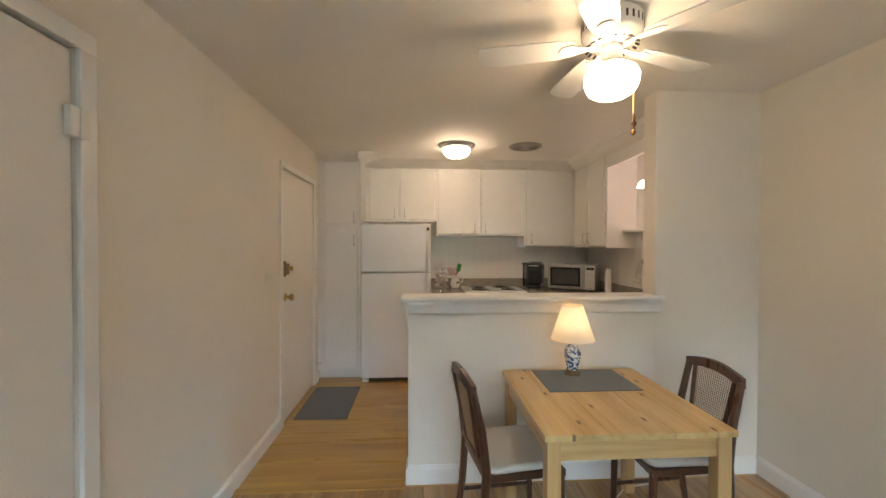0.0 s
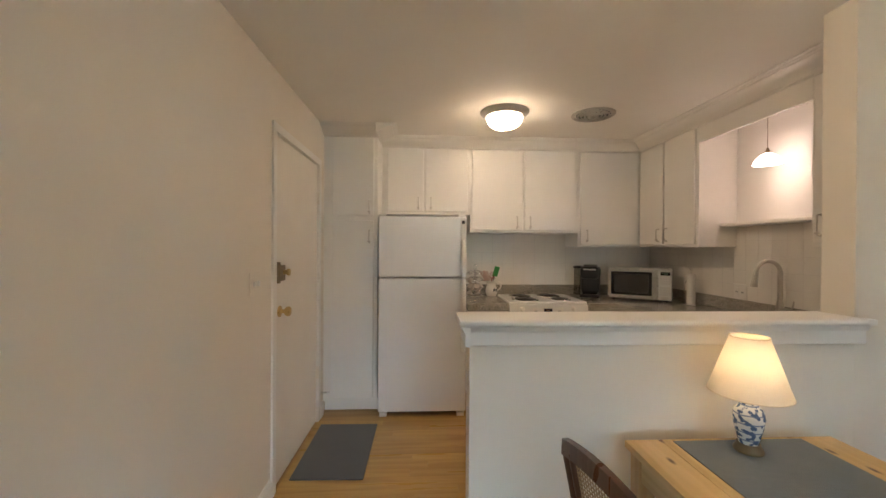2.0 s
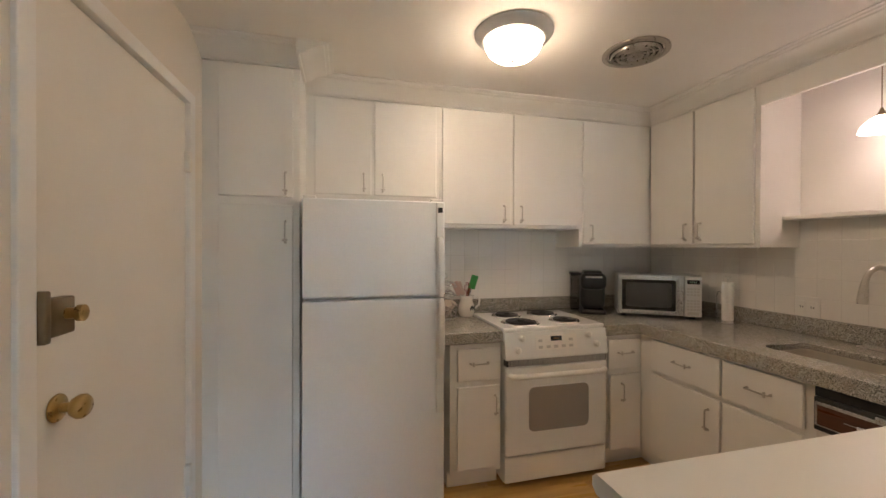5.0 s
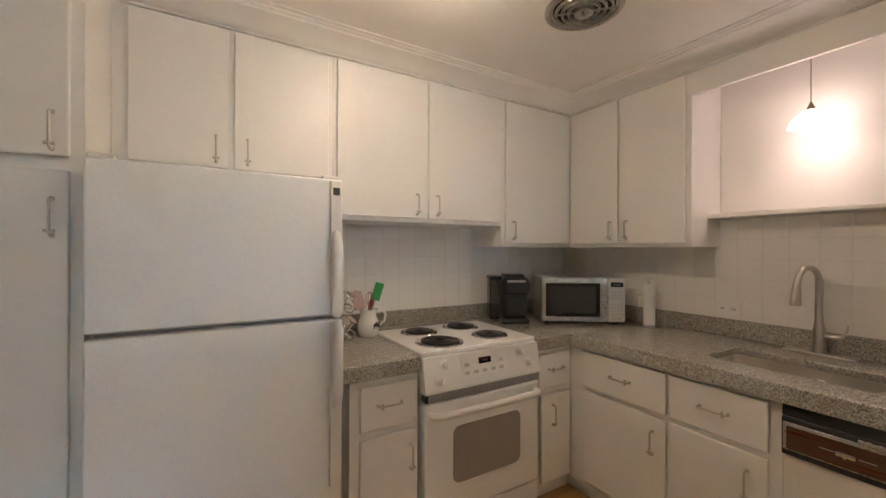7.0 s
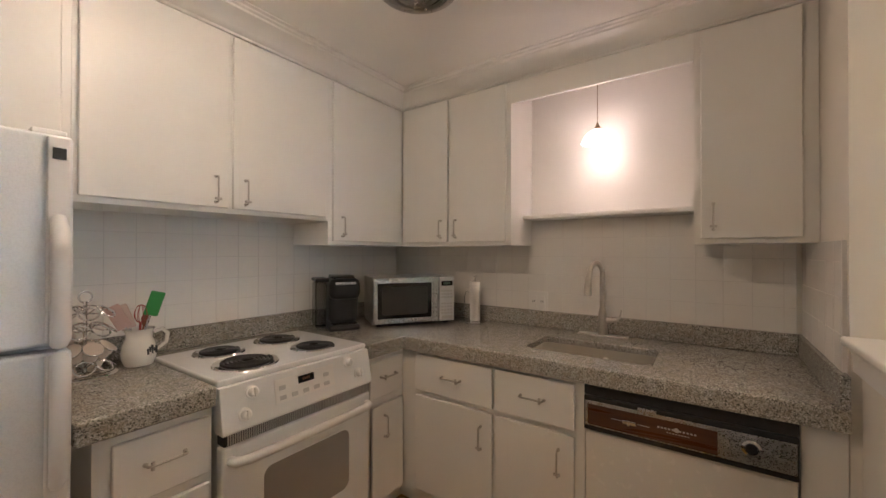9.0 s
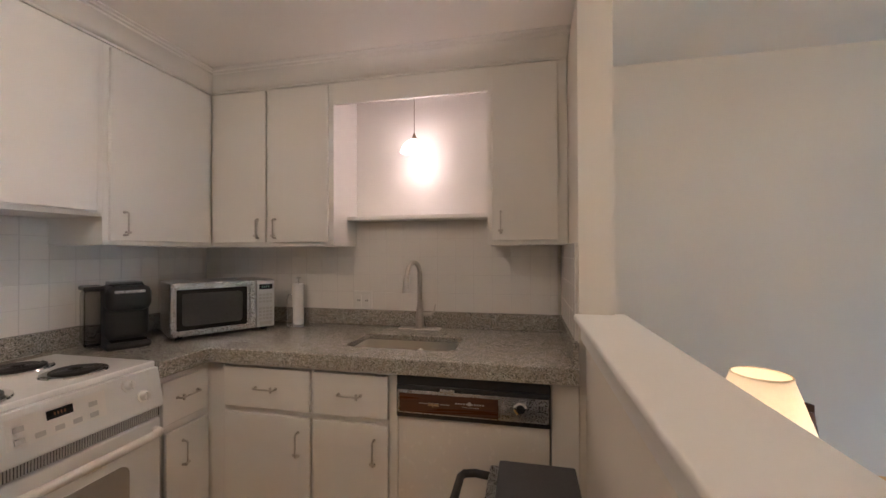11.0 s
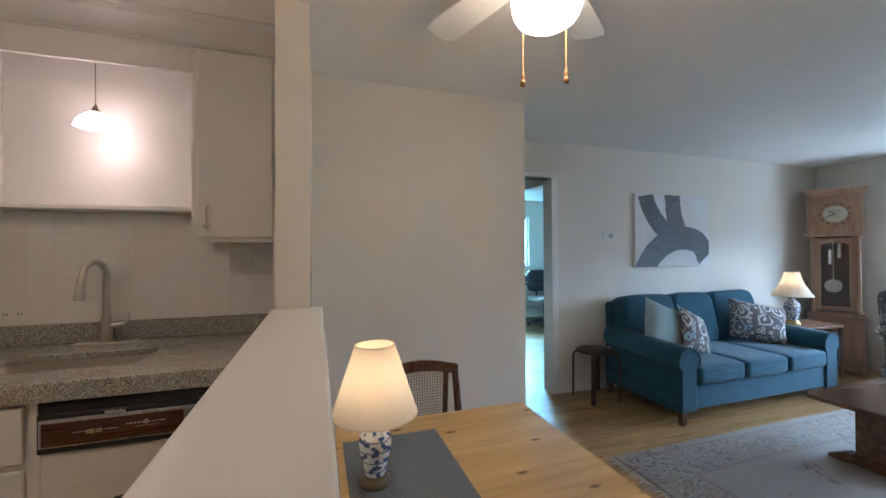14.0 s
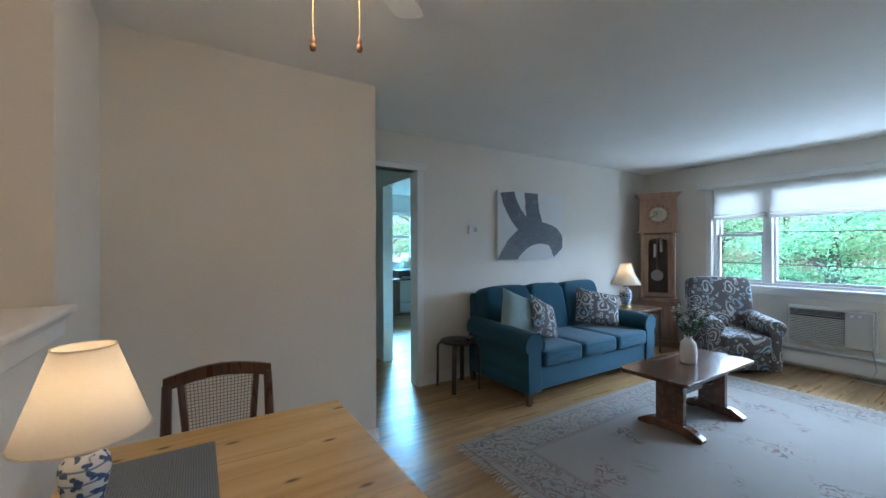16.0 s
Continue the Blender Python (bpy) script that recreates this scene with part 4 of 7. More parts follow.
# wall socket
sock = thing("wall_outlet", pose(RW - 0.004, 3.622, 0.99), "white double wall outlet behind the sink", "outlet")
part("plate", boxes(((RW - 0.016, 3.562, 1.0115), (RW - 0.009, 3.682, 1.125)), bevel=0.002), WHITEP, sock, "", True)
for y in (3.596, 3.648):
    part("socket", boxes(((RW - 0.019, y - 0.017, 1.03), (RW - 0.0155, y + 0.017, 1.10)), bevel=0.001), WHITEP, sock, "", True)
    bars(sock, BLACK, [((RW - 0.0195, y - 0.008, 1.060), (RW - 0.0188, y - 0.004, 1.072)), ((RW - 0.0195, y + 0.004, 1.060), (RW - 0.0188, y + 0.008, 1.072))], "slots")

# pitcher with tools
CERAMIC = paint("white_ceramic", (0.80, 0.77, 0.71), 0.14, 0.04, 20, 0.0)
jug = thing("utensil_pitcher", pose(0.41, 4.60, 0.915), "white ceramic pitcher holding cooking utensils", "pitcher")
bm = bmesh.new()
lathe(bm, [(0.036, 0.0), (0.046, 0.004), (0.056, 0.03), (0.058, 0.055), (0.052, 0.085), (0.042, 0.11), (0.044, 0.132), (0.051, 0.145), (0.047, 0.144), (0.038, 0.11), (0.045, 0.06), (0.03, 0.012)], n=32)
part("body", bm, CERAMIC, jug)
bm = bmesh.new()
tube(bm, [(0.045, -0.012, 0.125), (0.072, -0.02, 0.135), (0.088, -0.025, 0.115), (0.084, -0.024, 0.08), (0.055, -0.015, 0.055)], [0.007, 0.008, 0.008, 0.007, 0.006], 10)
part("handle", bm, CERAMIC, jug)
bm = bmesh.new()
for i in range(5):
    box(bm, (-0.016 + i * 0.009, -0.060, 0.048 + (i % 2) * 0.008), (-0.012 + i * 0.009, -0.053, 0.07 + (i % 3) * 0.006), 0, pose(0, 0, 0, 0, 0, 25))
part("lettering", bm, paint("dark_glaze", (0.05, 0.055, 0.06), 0.3), jug)
for nm, col, tip, kind in (("spatula", (0.04, 0.30, 0.07), (0.045, -0.035, 0.26), 0), ("spatula", (0.62, 0.42, 0.36), (-0.075, 0.0, 0.215), 0), ("whisk", (0.35, 0.05, 0.04), (0.0, -0.02, 0.225), 1), ("wooden_spoon", (0.25, 0.10, 0.045), (0.032, 0.02, 0.205), 2), ("spatula", (0.60, 0.45, 0.38), (-0.045, 0.035, 0.21), 0)):
    lab = {0: "silicone spatula standing in the pitcher", 1: "small whisk standing in the pitcher", 2: "dark wooden spoon standing in the pitcher"}[kind]
    if nm == "spatula":
        lab = ("green " if col[1] > 0.25 and col[0] < 0.1 else "pale pink ") + lab
    u = thing(nm, pose(0.41, 4.60, 0.925), lab, nm.replace("_", " "))
    t = Vector(tip) - Vector((0, 0, 0.01))
    foot = Vector((-t.x * 0.35, -t.y * 0.35, 0.004))
    d = (t - foot).normalized()
    mcol = paint(nm + "_stuff", col, 0.45)
    bm = bmesh.new()
    tube(bm, [foot, t - d * 0.055], 0.0045, 8)
    part("handle", bm, STEEL if kind == 0 else mcol, u)
    mm = Matrix.Translation(t - d * 0.06) @ d.to_track_quat("Z", "Y").to_matrix().to_4x4()
    bm = bmesh.new()
    if kind == 0:
        side = Vector((0.2, 1, 0)).cross(d).normalized()
        up = Matrix((side, d.cross(side), d)).transposed().to_4x4()
        up.translation = mm.translation
        box(bm, (-0.024, -0.005, -0.01), (0.024, 0.005, 0.088), 0.0045, up)
        part("blade", bm, mcol, u)
    elif kind == 1:
        for k in range(4):
            loop = [mm @ pose(0, 0, 0, 0, 0, 45 * k) @ Vector((0.022 * math.sin(a), 0, 0.038 - 0.036 * math.cos(a))) for a in [i * math.pi / 6 for i in range(13)]]
            tube(bm, loop, 0.0012, 5)
        part("wires", bm, mcol, u)
    else:
        lathe(bm, [(0.004, 0.0), (0.016, 0.02), (0.019, 0.035), (0.012, 0.055), (0.002, 0.06)], n=16, m=mm @ Matrix.Diagonal((1, 0.35, 1, 1)))
        part("bowl", bm, mcol, u)

# pod carousel
car = thing("pod_carousel", pose(0.245, 4.575, 0.915) @ Matrix.Diagonal((1.15, 1.15, 1.25, 1)), "chrome wire coffee pod carousel, part filled", "carousel")
bm = bmesh.new()
lathe(bm, [(0.078, 0.0), (0.080, 0.008), (0.070, 0.016), (0.02, 0.020)], n=32)
part("base", bm, CHROME, car)
bm = bmesh.new()
tube(bm, [(0, 0, 0.015), (0, 0, 0.215)], 0.005, 8)
tube(bm, [(0.016 * math.cos(a / 2), 0, 0.228 + 0.016 * math.sin(a / 2)) for a in range(14)], 0.003, 6)
part("post", bm, CHROME, car)
FOIL = paint("pod_foil", (0.66, 0.55, 0.46), 0.4, 0.2)

for lev, z in enumerate((0.035, 0.085, 0.135, 0.185)):
    for k in range(7):
        a = radians(360 / 7 * k + 20 * lev)
        c = Vector((0.056 * math.cos(a), 0.056 * math.sin(a), z))
        mm = Matrix.Translation(c) @ pose(0, 0, 0, 0, 38, math.degrees(a))
        bm = bmesh.new()
        tube(bm, [mm @ Vector((0.024 * math.cos(b * math.pi / 8), 0.024 * math.sin(b * math.pi / 8), 0)) for b in range(17)], 0.0026, 5, False)
        tube(bm, [Vector((0, 0, z - 0.01)), mm @ Vector((-0.024, 0, 0))], 0.0018, 5)
        rg = part("ring", bm, CHROME, car)
        if lev == 1 or (lev == 2 and k in (2, 3)) or (lev == 0 and k in (1, 4)):
            bm = bmesh.new()
            lathe(bm, [(0.016, -0.034), (0.021, -0.002), (0.025, 0.0), (0.025, 0.0025)], n=18, m=mm)
            pod = part("pod", bm, FOIL, rg, "sealed coffee pod")

# step bin
bin_ = thing("trash_can", pose(0.985, 2.6, 0.0), "stainless step trash can with dark grey lid", "trash can")
part("body", boxes(((0.79, 2.480, 0.02), (1.19, 2.725, 0.60)), bevel=0.02), STEEL, bin_, "", True)
part("rim", boxes(((0.783, 2.472, 0.601), (1.197, 2.755, 0.633)), bevel=0.008), STEEL, bin_, "", True)
part("lid", boxes(((0.79, 2.474, 0.634), (1.192, 2.722, 0.655)), bevel=0.008), paint("dark_grey_plastic", (0.07, 0.07, 0.072), 0.5), bin_, "dark grey lid", True)
bm = bmesh.new()
tube(bm, [(1.15, 2.75, 0.617), (1.15, 2.80, 0.622), (1.14, 2.835, 0.622), (1.12, 2.845, 0.622), (0.86, 2.845, 0.622), (0.84, 2.835, 0.622), (0.83, 2.80, 0.622), (0.83, 2.75, 0.617)], 0.013, 10)
part("bar", bm, RUBBER, bin_, "dark grey grab bar", True)
part("base_ring", boxes(((0.785, 2.475, 0.0), (1.195, 2.73, 0.03)), bevel=0.008), BLACK, bin_, "", True)

# ceiling lights and vent
dome = thing("ceiling_light", pose(0.336, 3.675, H) @ Matrix.Diagonal((1, 1, 0.78, 1)), "flush brushed-nickel ceiling light, lit, white glass dome", "ceiling light")
bm = bmesh.new()
lathe(bm, [(0.178, 0.0), (0.178, -0.010), (0.170, -0.016), (0.166, -0.028), (0.152, -0.036), (0.148, -0.046), (0.136, -0.052), (0.12, -0.046)], n=48)
part("rim", bm, SATIN, dome)
bm = bmesh.new()
lathe(bm, [(0.124, -0.048), (0.128, -0.062), (0.126, -0.082), (0.114, -0.110), (0.092, -0.134), (0.062, -0.150), (0.03, -0.158), (0.001, -0.159)], n=40)
part("glass_dome", bm, KITCHEN_GLASS, dome, "lit white glass dome")
bm = bmesh.new()
lathe(bm, [(0.012, -0.156), (0.014, -0.162), (0.008, -0.168), (0.009, -0.176), (0.002, -0.180)], n=16)
part("finial", bm, NICKEL, dome)

vent = thing("ceiling_vent", pose(1.0, 3.68, H) @ Matrix.Diagonal((1.1, 1.1, 1.2, 1)), "round satin metal ceiling vent with concentric rings", "vent")
VENTP = paint("vent_metal", (0.50, 0.47, 0.42), 0.3, 0.12, metal=0.85)
bm = bmesh.new()
lathe(bm, [(0.142, 0.0), (0.142, -0.005), (0.132, -0.010), (0.122, -0.011), (0.117, -0.009), (0.117, -0.002)], n=48, close=False)
part("frame", bm, VENTP, vent)
bm = bmesh.new()
lathe(bm, [(0.112, -0.003), (0.11, -0.002), (0.001, -0.002)], n=32)
part("backing", bm, BLACK, vent)
for r in (0.106, 0.083, 0.060):
    bm = bmesh.new()
    lathe(bm, [(r, -0.006), (r - 0.001, -0.015), (r - 0.004, -0.018), (r - 0.008, -0.016), (r - 0.009, -0.006)], n=40, close=False)
    part("ring", bm, VENTP, vent)
bm = bmesh.new()
lathe(bm, [(0.036, -0.006), (0.034, -0.020), (0.012, -0.023), (0.010, -0.028), (0.001, -0.029)], n=28)
part("hub", bm, VENTP, vent)
for k in range(4):
    bm = bmesh.new()
    box(bm, (0.03, -0.0035, -0.013), (0.115, 0.0035, -0.008), 0.0, pose(0, 0, 0, 0, 0, 45 + 90 * k))
    part("spoke", bm, VENTP, vent)

pend = thing("pendant_lamp", pose(1.95, 3.245, 2.349), "small pendant lamp, lit, white glass shade", "pendant lamp")
bm = bmesh.new()
tube(bm, [(0, 0, 0), (0, 0, -0.325)], 0.002, 8)
part("cord", bm, DARKBRASS, pend)
bm = bmesh.new()
lathe(bm, [(0.005, -0.315), (0.008, -0.325), (0.018, -0.348), (0.018, -0.353)], n=20)
part("cap", bm, DARKBRASS, pend)
bm = bmesh.new()
lathe(bm, [(0.018, -0.350), (0.040, -0.362), (0.066, -0.390), (0.078, -0.420), (0.075, -0.420), (0.062, -0.392), (0.037, -0.366), (0.015, -0.355)], n=36, close=False)
part("shade", bm, PENDANT_GLASS, pend, "lit white glass shade")

# door mat
mat_ = thing("door_mat", pose(-0.82, 3.54, 0.0), "dark grey woven floor mat by the entry door", "mat")
bm = bmesh.new()
prism(bm, [(-1.035, 3.185), (-0.600, 3.175), (-0.600, 3.895), (-1.035, 3.90)], 0.001, 0.009, "z", 0.003)
part("weave", bm, woven("grey_mat", (0.075, 0.085, 0.092), (0.13, 0.14, 0.15), 500), mat_, "", True)
# ---- dining corner ----
table = thing("dining_table", pose(0.845, 1.825, 0.0), "knotty pine dining table pushed against the half wall", "table")
TX0, TX1, TY0, TY1, TZ = 0.472, 1.245, 1.438, 2.212, 0.70
n = 6
for i in range(n):
    w = (TX1 - TX0) / n
    part("board", boxes(((TX0 + i * w + 0.0004, TY0, TZ - 0.024), (TX0 + (i + 1) * w - 0.0004, TY1, TZ)), bevel=0.0012), PINE, table, "", True)
APRON = wood("pine_apron", (0.50, 0.28, 0.10), (0.68, 0.44, 0.20), 0.35, "x", 1.0, 0.1, 0.2, True)
PINELEG = wood("pine_leg", (0.50, 0.28, 0.10), (0.66, 0.42, 0.19), 0.35, "z", 1.0, 0.1, 0.2)
for a, b, m in (((TX0 + 0.06, TY0 + 0.022, 0.59), (TX1 - 0.06, TY0 + 0.042, TZ - 0.025), APRON), ((TX0 + 0.06, TY1 - 0.042, 0.59), (TX1 - 0.06, TY1 - 0.022, TZ - 0.025), APRON),
                ((TX0 + 0.022, TY0 + 0.06, 0.59), (TX0 + 0.042, TY1 - 0.06, TZ - 0.025), PINE), ((TX1 - 0.042, TY0 + 0.06, 0.59), (TX1 - 0.022, TY1 - 0.06, TZ - 0.025), PINE)):
    part("apron", boxes((a, b), bevel=0.002), m, table, "", True)
for x in (TX0 + 0.014, TX1 - 0.070):
    for y in (TY0 + 0.014, TY1 - 0.070):
        part("leg", boxes(((x, y, 0.0), (x + 0.056, y + 0.056, TZ - 0.025)), bevel=0.003), PINELEG, table, "", True)

pm = thing("placemat", pose(0.865, 2.02, TZ), "slate-blue woven placemat on the table", "placemat")
part("weave", boxes(((0.637, 1.864, TZ + 0.001), (1.112, 2.192, TZ + 0.004)), bevel=0.001), woven("slate_weave", (0.07, 0.095, 0.12), (0.18, 0.215, 0.245), 330, 0.7, 0.9), pm, "", True)

# ginger-jar lamp
def shade_cloth(name, color, through=0.55):
    m, ns, ls, b = mat_new(name)
    tr, mx, df = ns.new("ShaderNodeBsdfTranslucent"), ns.new("ShaderNodeMixShader"), ns.new("ShaderNodeBsdfDiffuse")
    w = noise_tex(ns, ls, 300, 2, (1, 1, 0.2))
    c = mixer(ns, ls, w, tuple(x * 0.92 for x in color), color)
    ls.new(c, tr.inputs[0]), ls.new(c, df.inputs[0])
    mx.inputs[0].default_value = through
    ls.new(df.outputs[0], mx.inputs[1]), ls.new(tr.outputs[0], mx.inputs[2])
    ls.new(mx.outputs[0], ns["Material Output"].inputs["Surface"])
    return m


SHADE = shade_cloth("lamp_shade_cloth", (0.84, 0.76, 0.63), 0.36)


def porcelain():
    """White glaze with blue brushwork in bands."""
    m, ns, ls, b = mat_new("blue_white_porcelain")
    co = ns.new("ShaderNodeTexCoord")
    sep = ns.new("ShaderNodeSeparateXYZ")
    ls.new(co.outputs["Object"], sep.inputs[0])
    vo = ns.new("ShaderNodeTexVoronoi")
    vo.inputs["Scale"].default_value = 62
    vo.feature = "SMOOTH_F1"
    ls.new(co.outputs["Object"], vo.inputs["Vector"])
    nz = noise_tex(ns, ls, 60, 5)
    a = ns.new("ShaderNodeMath")
    ls.new(vo.outputs["Distance"], a.inputs[0]), ls.new(nz, a.inputs[1])
    wv = ns.new("ShaderNodeTexWave")
    wv.bands_direction = "Z"
    wv.inputs["Scale"].default_value, wv.inputs["Distortion"].default_value = 11, 1.2
    ls.new(co.outputs["Object"], wv.inputs["Vector"])
    brush = ramp(ns, ls, a.outputs[0], (0.82, 1.0), (0.90, 0.0))
    line = ramp(ns, ls, wv.outputs["Fac"], (0.90, 0.0), (0.97, 0.8))
    col = mixer(ns, ls, brush, (0.74, 0.75, 0.74), (0.07, 0.12, 0.24))
    col = mixer(ns, ls, line, col, (0.10, 0.16, 0.30))
    ls.new(col, b.inputs["Base Color"])
    b.inputs["Roughness"].default_value = 0.12
    return m


PORCELAIN = porcelain()


def table_lamp(m, label, k=1.0, foot=DARKBRASS, shade=None):
    """A jar-bodied lamp, about 0.4 m high at k = 1; shade: its (radius, height) outline."""
    lp = thing("table_lamp", m, label, "table lamp")
    bm = bmesh.new()
    lathe(bm, [(0.042 * k, 0.0), (0.044 * k, 0.006 * k), (0.040 * k, 0.014 * k), (0.034 * k, 0.022 * k), (0.034 * k, 0.028 * k)], n=28)
    part("foot", bm, foot, lp, "dark brass foot")
    bm = bmesh.new()
    lathe(bm, [(0.028 * k, 0.028 * k), (0.032 * k, 0.045 * k), (0.042 * k, 0.085 * k), (0.046 * k, 0.115 * k), (0.042 * k, 0.140 * k), (0.028 * k, 0.155 * k), (0.022 * k, 0.165 * k), (0.023 * k, 0.182 * k), (0.027 * k, 0.188 * k)], n=32)
    part("jar", bm, PORCELAIN, lp, "blue and white porcelain jar")
    bm = bmesh.new()
    tube(bm, [(0, 0, 0.185 * k), (0, 0, 0.26 * k)], 0.007, 10)
    part("stem", bm, BRASS, lp)
    bm = bmesh.new()
    lathe(bm, [(0.012, 0.255 * k), (0.026, 0.275 * k), (0.029, 0.295 * k), (0.018, 0.318 * k), (0.002, 0.325 * k)], n=20)
    b = part("bulb", bm, BULB, lp, "lit frosted bulb")
    bm = bmesh.new()
    prof = shade or [(0.112, 0.198), (0.056, 0.396)]
    lathe(bm, prof, n=48, close=False)
    part("shade", bm, SHADE, lp, "cream cloth shade")
    for r, z in (prof[0], prof[-1]):
        bm = bmesh.new()
        tube(bm, [(r * math.cos(i * math.pi / 24), r * math.sin(i * math.pi / 24), z) for i in range(49)], 0.0022, 5, False)
        part("shade_rim", bm, BINDING, lp)
    return lp


BINDING = paint("shade_binding", (0.70, 0.60, 0.45), 0.8)
BULB = glow("lit_bulb", (1.0, 0.73, 0.46), 13.0)
table_lamp(pose(0.850, 2.118, TZ + 0.004), "blue and white porcelain table lamp, lit, cream shade", 1.0, DARKBRASS, [(0.118, 0.196), (0.0555, 0.385)])


# cane-backed chair, facing +x in its own axes, seat centre over the origin
CREAM = woven("cream_upholstery", (0.50, 0.47, 0.41), (0.64, 0.60, 0.53), 420, 0.9, 0.15)
CANE = paint("cane", (0.36, 0.24, 0.13), 0.5, 0.2, 60, 0.1)


def chair_build(m, label):
    ch = thing("dining_chair", m, label, "chair", "chairs round the table")
    for s in (-1, 1):
        bm = bmesh.new()
        pts = [(-0.235, s * 0.168, 0.0), (-0.200, s * 0.170, 0.22), (-0.185, s * 0.172, 0.44), (-0.205, s * 0.172, 0.62), (-0.245, s * 0.170, 0.80)]
        tube(bm, pts, [0.015, 0.019, 0.021, 0.018, 0.016], 8)
        part("back_post", bm, DARKWOOD, ch)
        bm = bmesh.new()
        tube(bm, [(0.175, s * 0.168, 0.0), (0.165, s * 0.172, 0.42)], [0.014, 0.019], 8)
        part("front_leg", bm, DARKWOOD, ch)
        bm = bmesh.new()
        tube(bm, [(-0.21, s * 0.169, 0.17), (0.17, s * 0.169, 0.15)], 0.010, 8)
        part("stretcher", bm, DARKWOOD, ch)
    bm = bmesh.new()
    arch = [(-0.245 - 0.012 * math.cos(i * math.pi / 10 - math.pi / 2), -0.182 + 0.0364 * i, 0.805 + 0.028 * math.sin(i * math.pi / 10)) for i in range(11)]
    for p, q in zip(arch, arch[1:]):
        a, b = Vector(p), Vector(q)
        v = [bm.verts.new(c + Vector(o)) for c in (a, b) for o in ((-0.012, 0, -0.024), (0.012, 0, -0.024), (0.010, 0, 0.022), (-0.010, 0, 0.022))]
        for f in ((0, 1, 5, 4), (1, 2, 6, 5), (2, 3, 7, 6), (3, 0, 4, 7)):
            bm.faces.new([v[i] for i in f])
        if p == arch[0]:
            bm.faces.new(v[:4])
        if q == arch[-1]:
            bm.faces.new(v[4:])
    bmesh.ops.remove_doubles(bm, verts=bm.verts, dist=1e-5)
    part("top_rail", bm, DARKWOOD, ch)

    def back(y, z):
        return Vector((-0.185 - 0.060 * (z - 0.44) / 0.36 - 0.006, y, z))
    bm = bmesh.new()
    for s in (-1, 1):
        tube(bm, [back(s * 0.097, 0.46), back(s * 0.114, 0.63), back(s * 0.130, 0.81)], 0.012, 8)
    tube(bm, [back(-0.168, 0.47), back(0.168, 0.47)], 0.012, 8)
    part("back_frame", bm, DARKWOOD, ch)
    bm = bmesh.new()
    for i in range(19):
        y = -0.108 + i * 0.012
        tube(bm, [back(y * 0.84, 0.475), back(y * 1.05, 0.812 - 1.2 * y * y)], 0.0019, 4)
    for j in range(28):
        z = 0.478 + j * 0.012
        w = 0.092 + 0.026 * j / 27
        tube(bm, [back(-w, z), back(w, z)], 0.0017, 4)
    tagged(part("cane_panel", bm, CANE, ch, "open woven cane"), kind="stuff")
    bm = bmesh.new()
    prism(bm, [(-0.19, -0.170), (0.18, -0.19), (0.18, 0.19), (-0.19, 0.170)], 0.395, 0.43, "z", 0.004)
    part("seat_frame", bm, DARKWOOD, ch)
    bm = bmesh.new()
    prism(bm, rrect(-0.182, -0.182, 0.185, 0.182, 0.05), 0.431, 0.468, "z", 0.014)
    part("seat", bm, CREAM, ch, "cream upholstered seat")
    return ch


chair_a = chair_build(pose(0.44, 1.84, 0.0, 0, 0, 9), "dark-stained wooden dining chair with cane back and cream seat")
copy_thing(chair_a, pose(1.207, 1.836, 0.0, 0, 0, 180))

# ceiling fan
fan = thing("ceiling_fan", pose(0.798, 1.590, H) @ Matrix.Diagonal((1, 1, 0.89, 1)), "white five-blade ceiling fan with a lit glass globe", "ceiling fan")
bm = bmesh.new()
lathe(bm, [(0.118, 0.0), (0.122, -0.012), (0.122, -0.075), (0.112, -0.092), (0.082, -0.116), (0.060, -0.124), (0.04, -0.126)], n=48)
house = part("motor_housing", bm, ENAMEL, fan)
bm = bmesh.new()
for k in range(28):
    box(bm, (0.1195, -0.0045, -0.062), (0.1232, 0.0045, -0.030), 0.0, pose(0, 0, 0, 0, 0, 360 / 28 * k))
for k in range(20):
    box(bm, (0.088, -0.004, -0.1135), (0.107, 0.004, -0.1065), 0.0, pose(0, 0, 0, 0, 0, 18 * k) @ pose(0, 0, -0.004, 0, 32, 0) @ pose(0.052, 0, 0.056))
tagged(part("vent_slotting", bm, BLACK, house), kind="stuff")
bm = bmesh.new()
lathe(bm, [(0.045, -0.124), (0.045, -0.150), (0.040, -0.152), (0.040, -0.204), (0.046, -0.208)], n=28)
part("switch_cup", bm, ENAMEL, fan)
bm = bmesh.new()
lathe(bm, [(0.048, -0.205), (0.060, -0.211), (0.064, -0.220), (0.060, -0.226)], n=32)
part("fitter", bm, BRASS, fan, "polished brass fitter")
bm = bmesh.new()
lathe(bm, [(0.056, -0.222), (0.078, -0.228), (0.100, -0.246), (0.109, -0.270), (0.107, -0.300), (0.101, -0.325), (0.090, -0.345), (0.066, -0.362), (0.036, -0.371), (0.001, -0.374)], n=40)
part("globe", bm, FAN_GLASS, fan, "lit white glass globe")
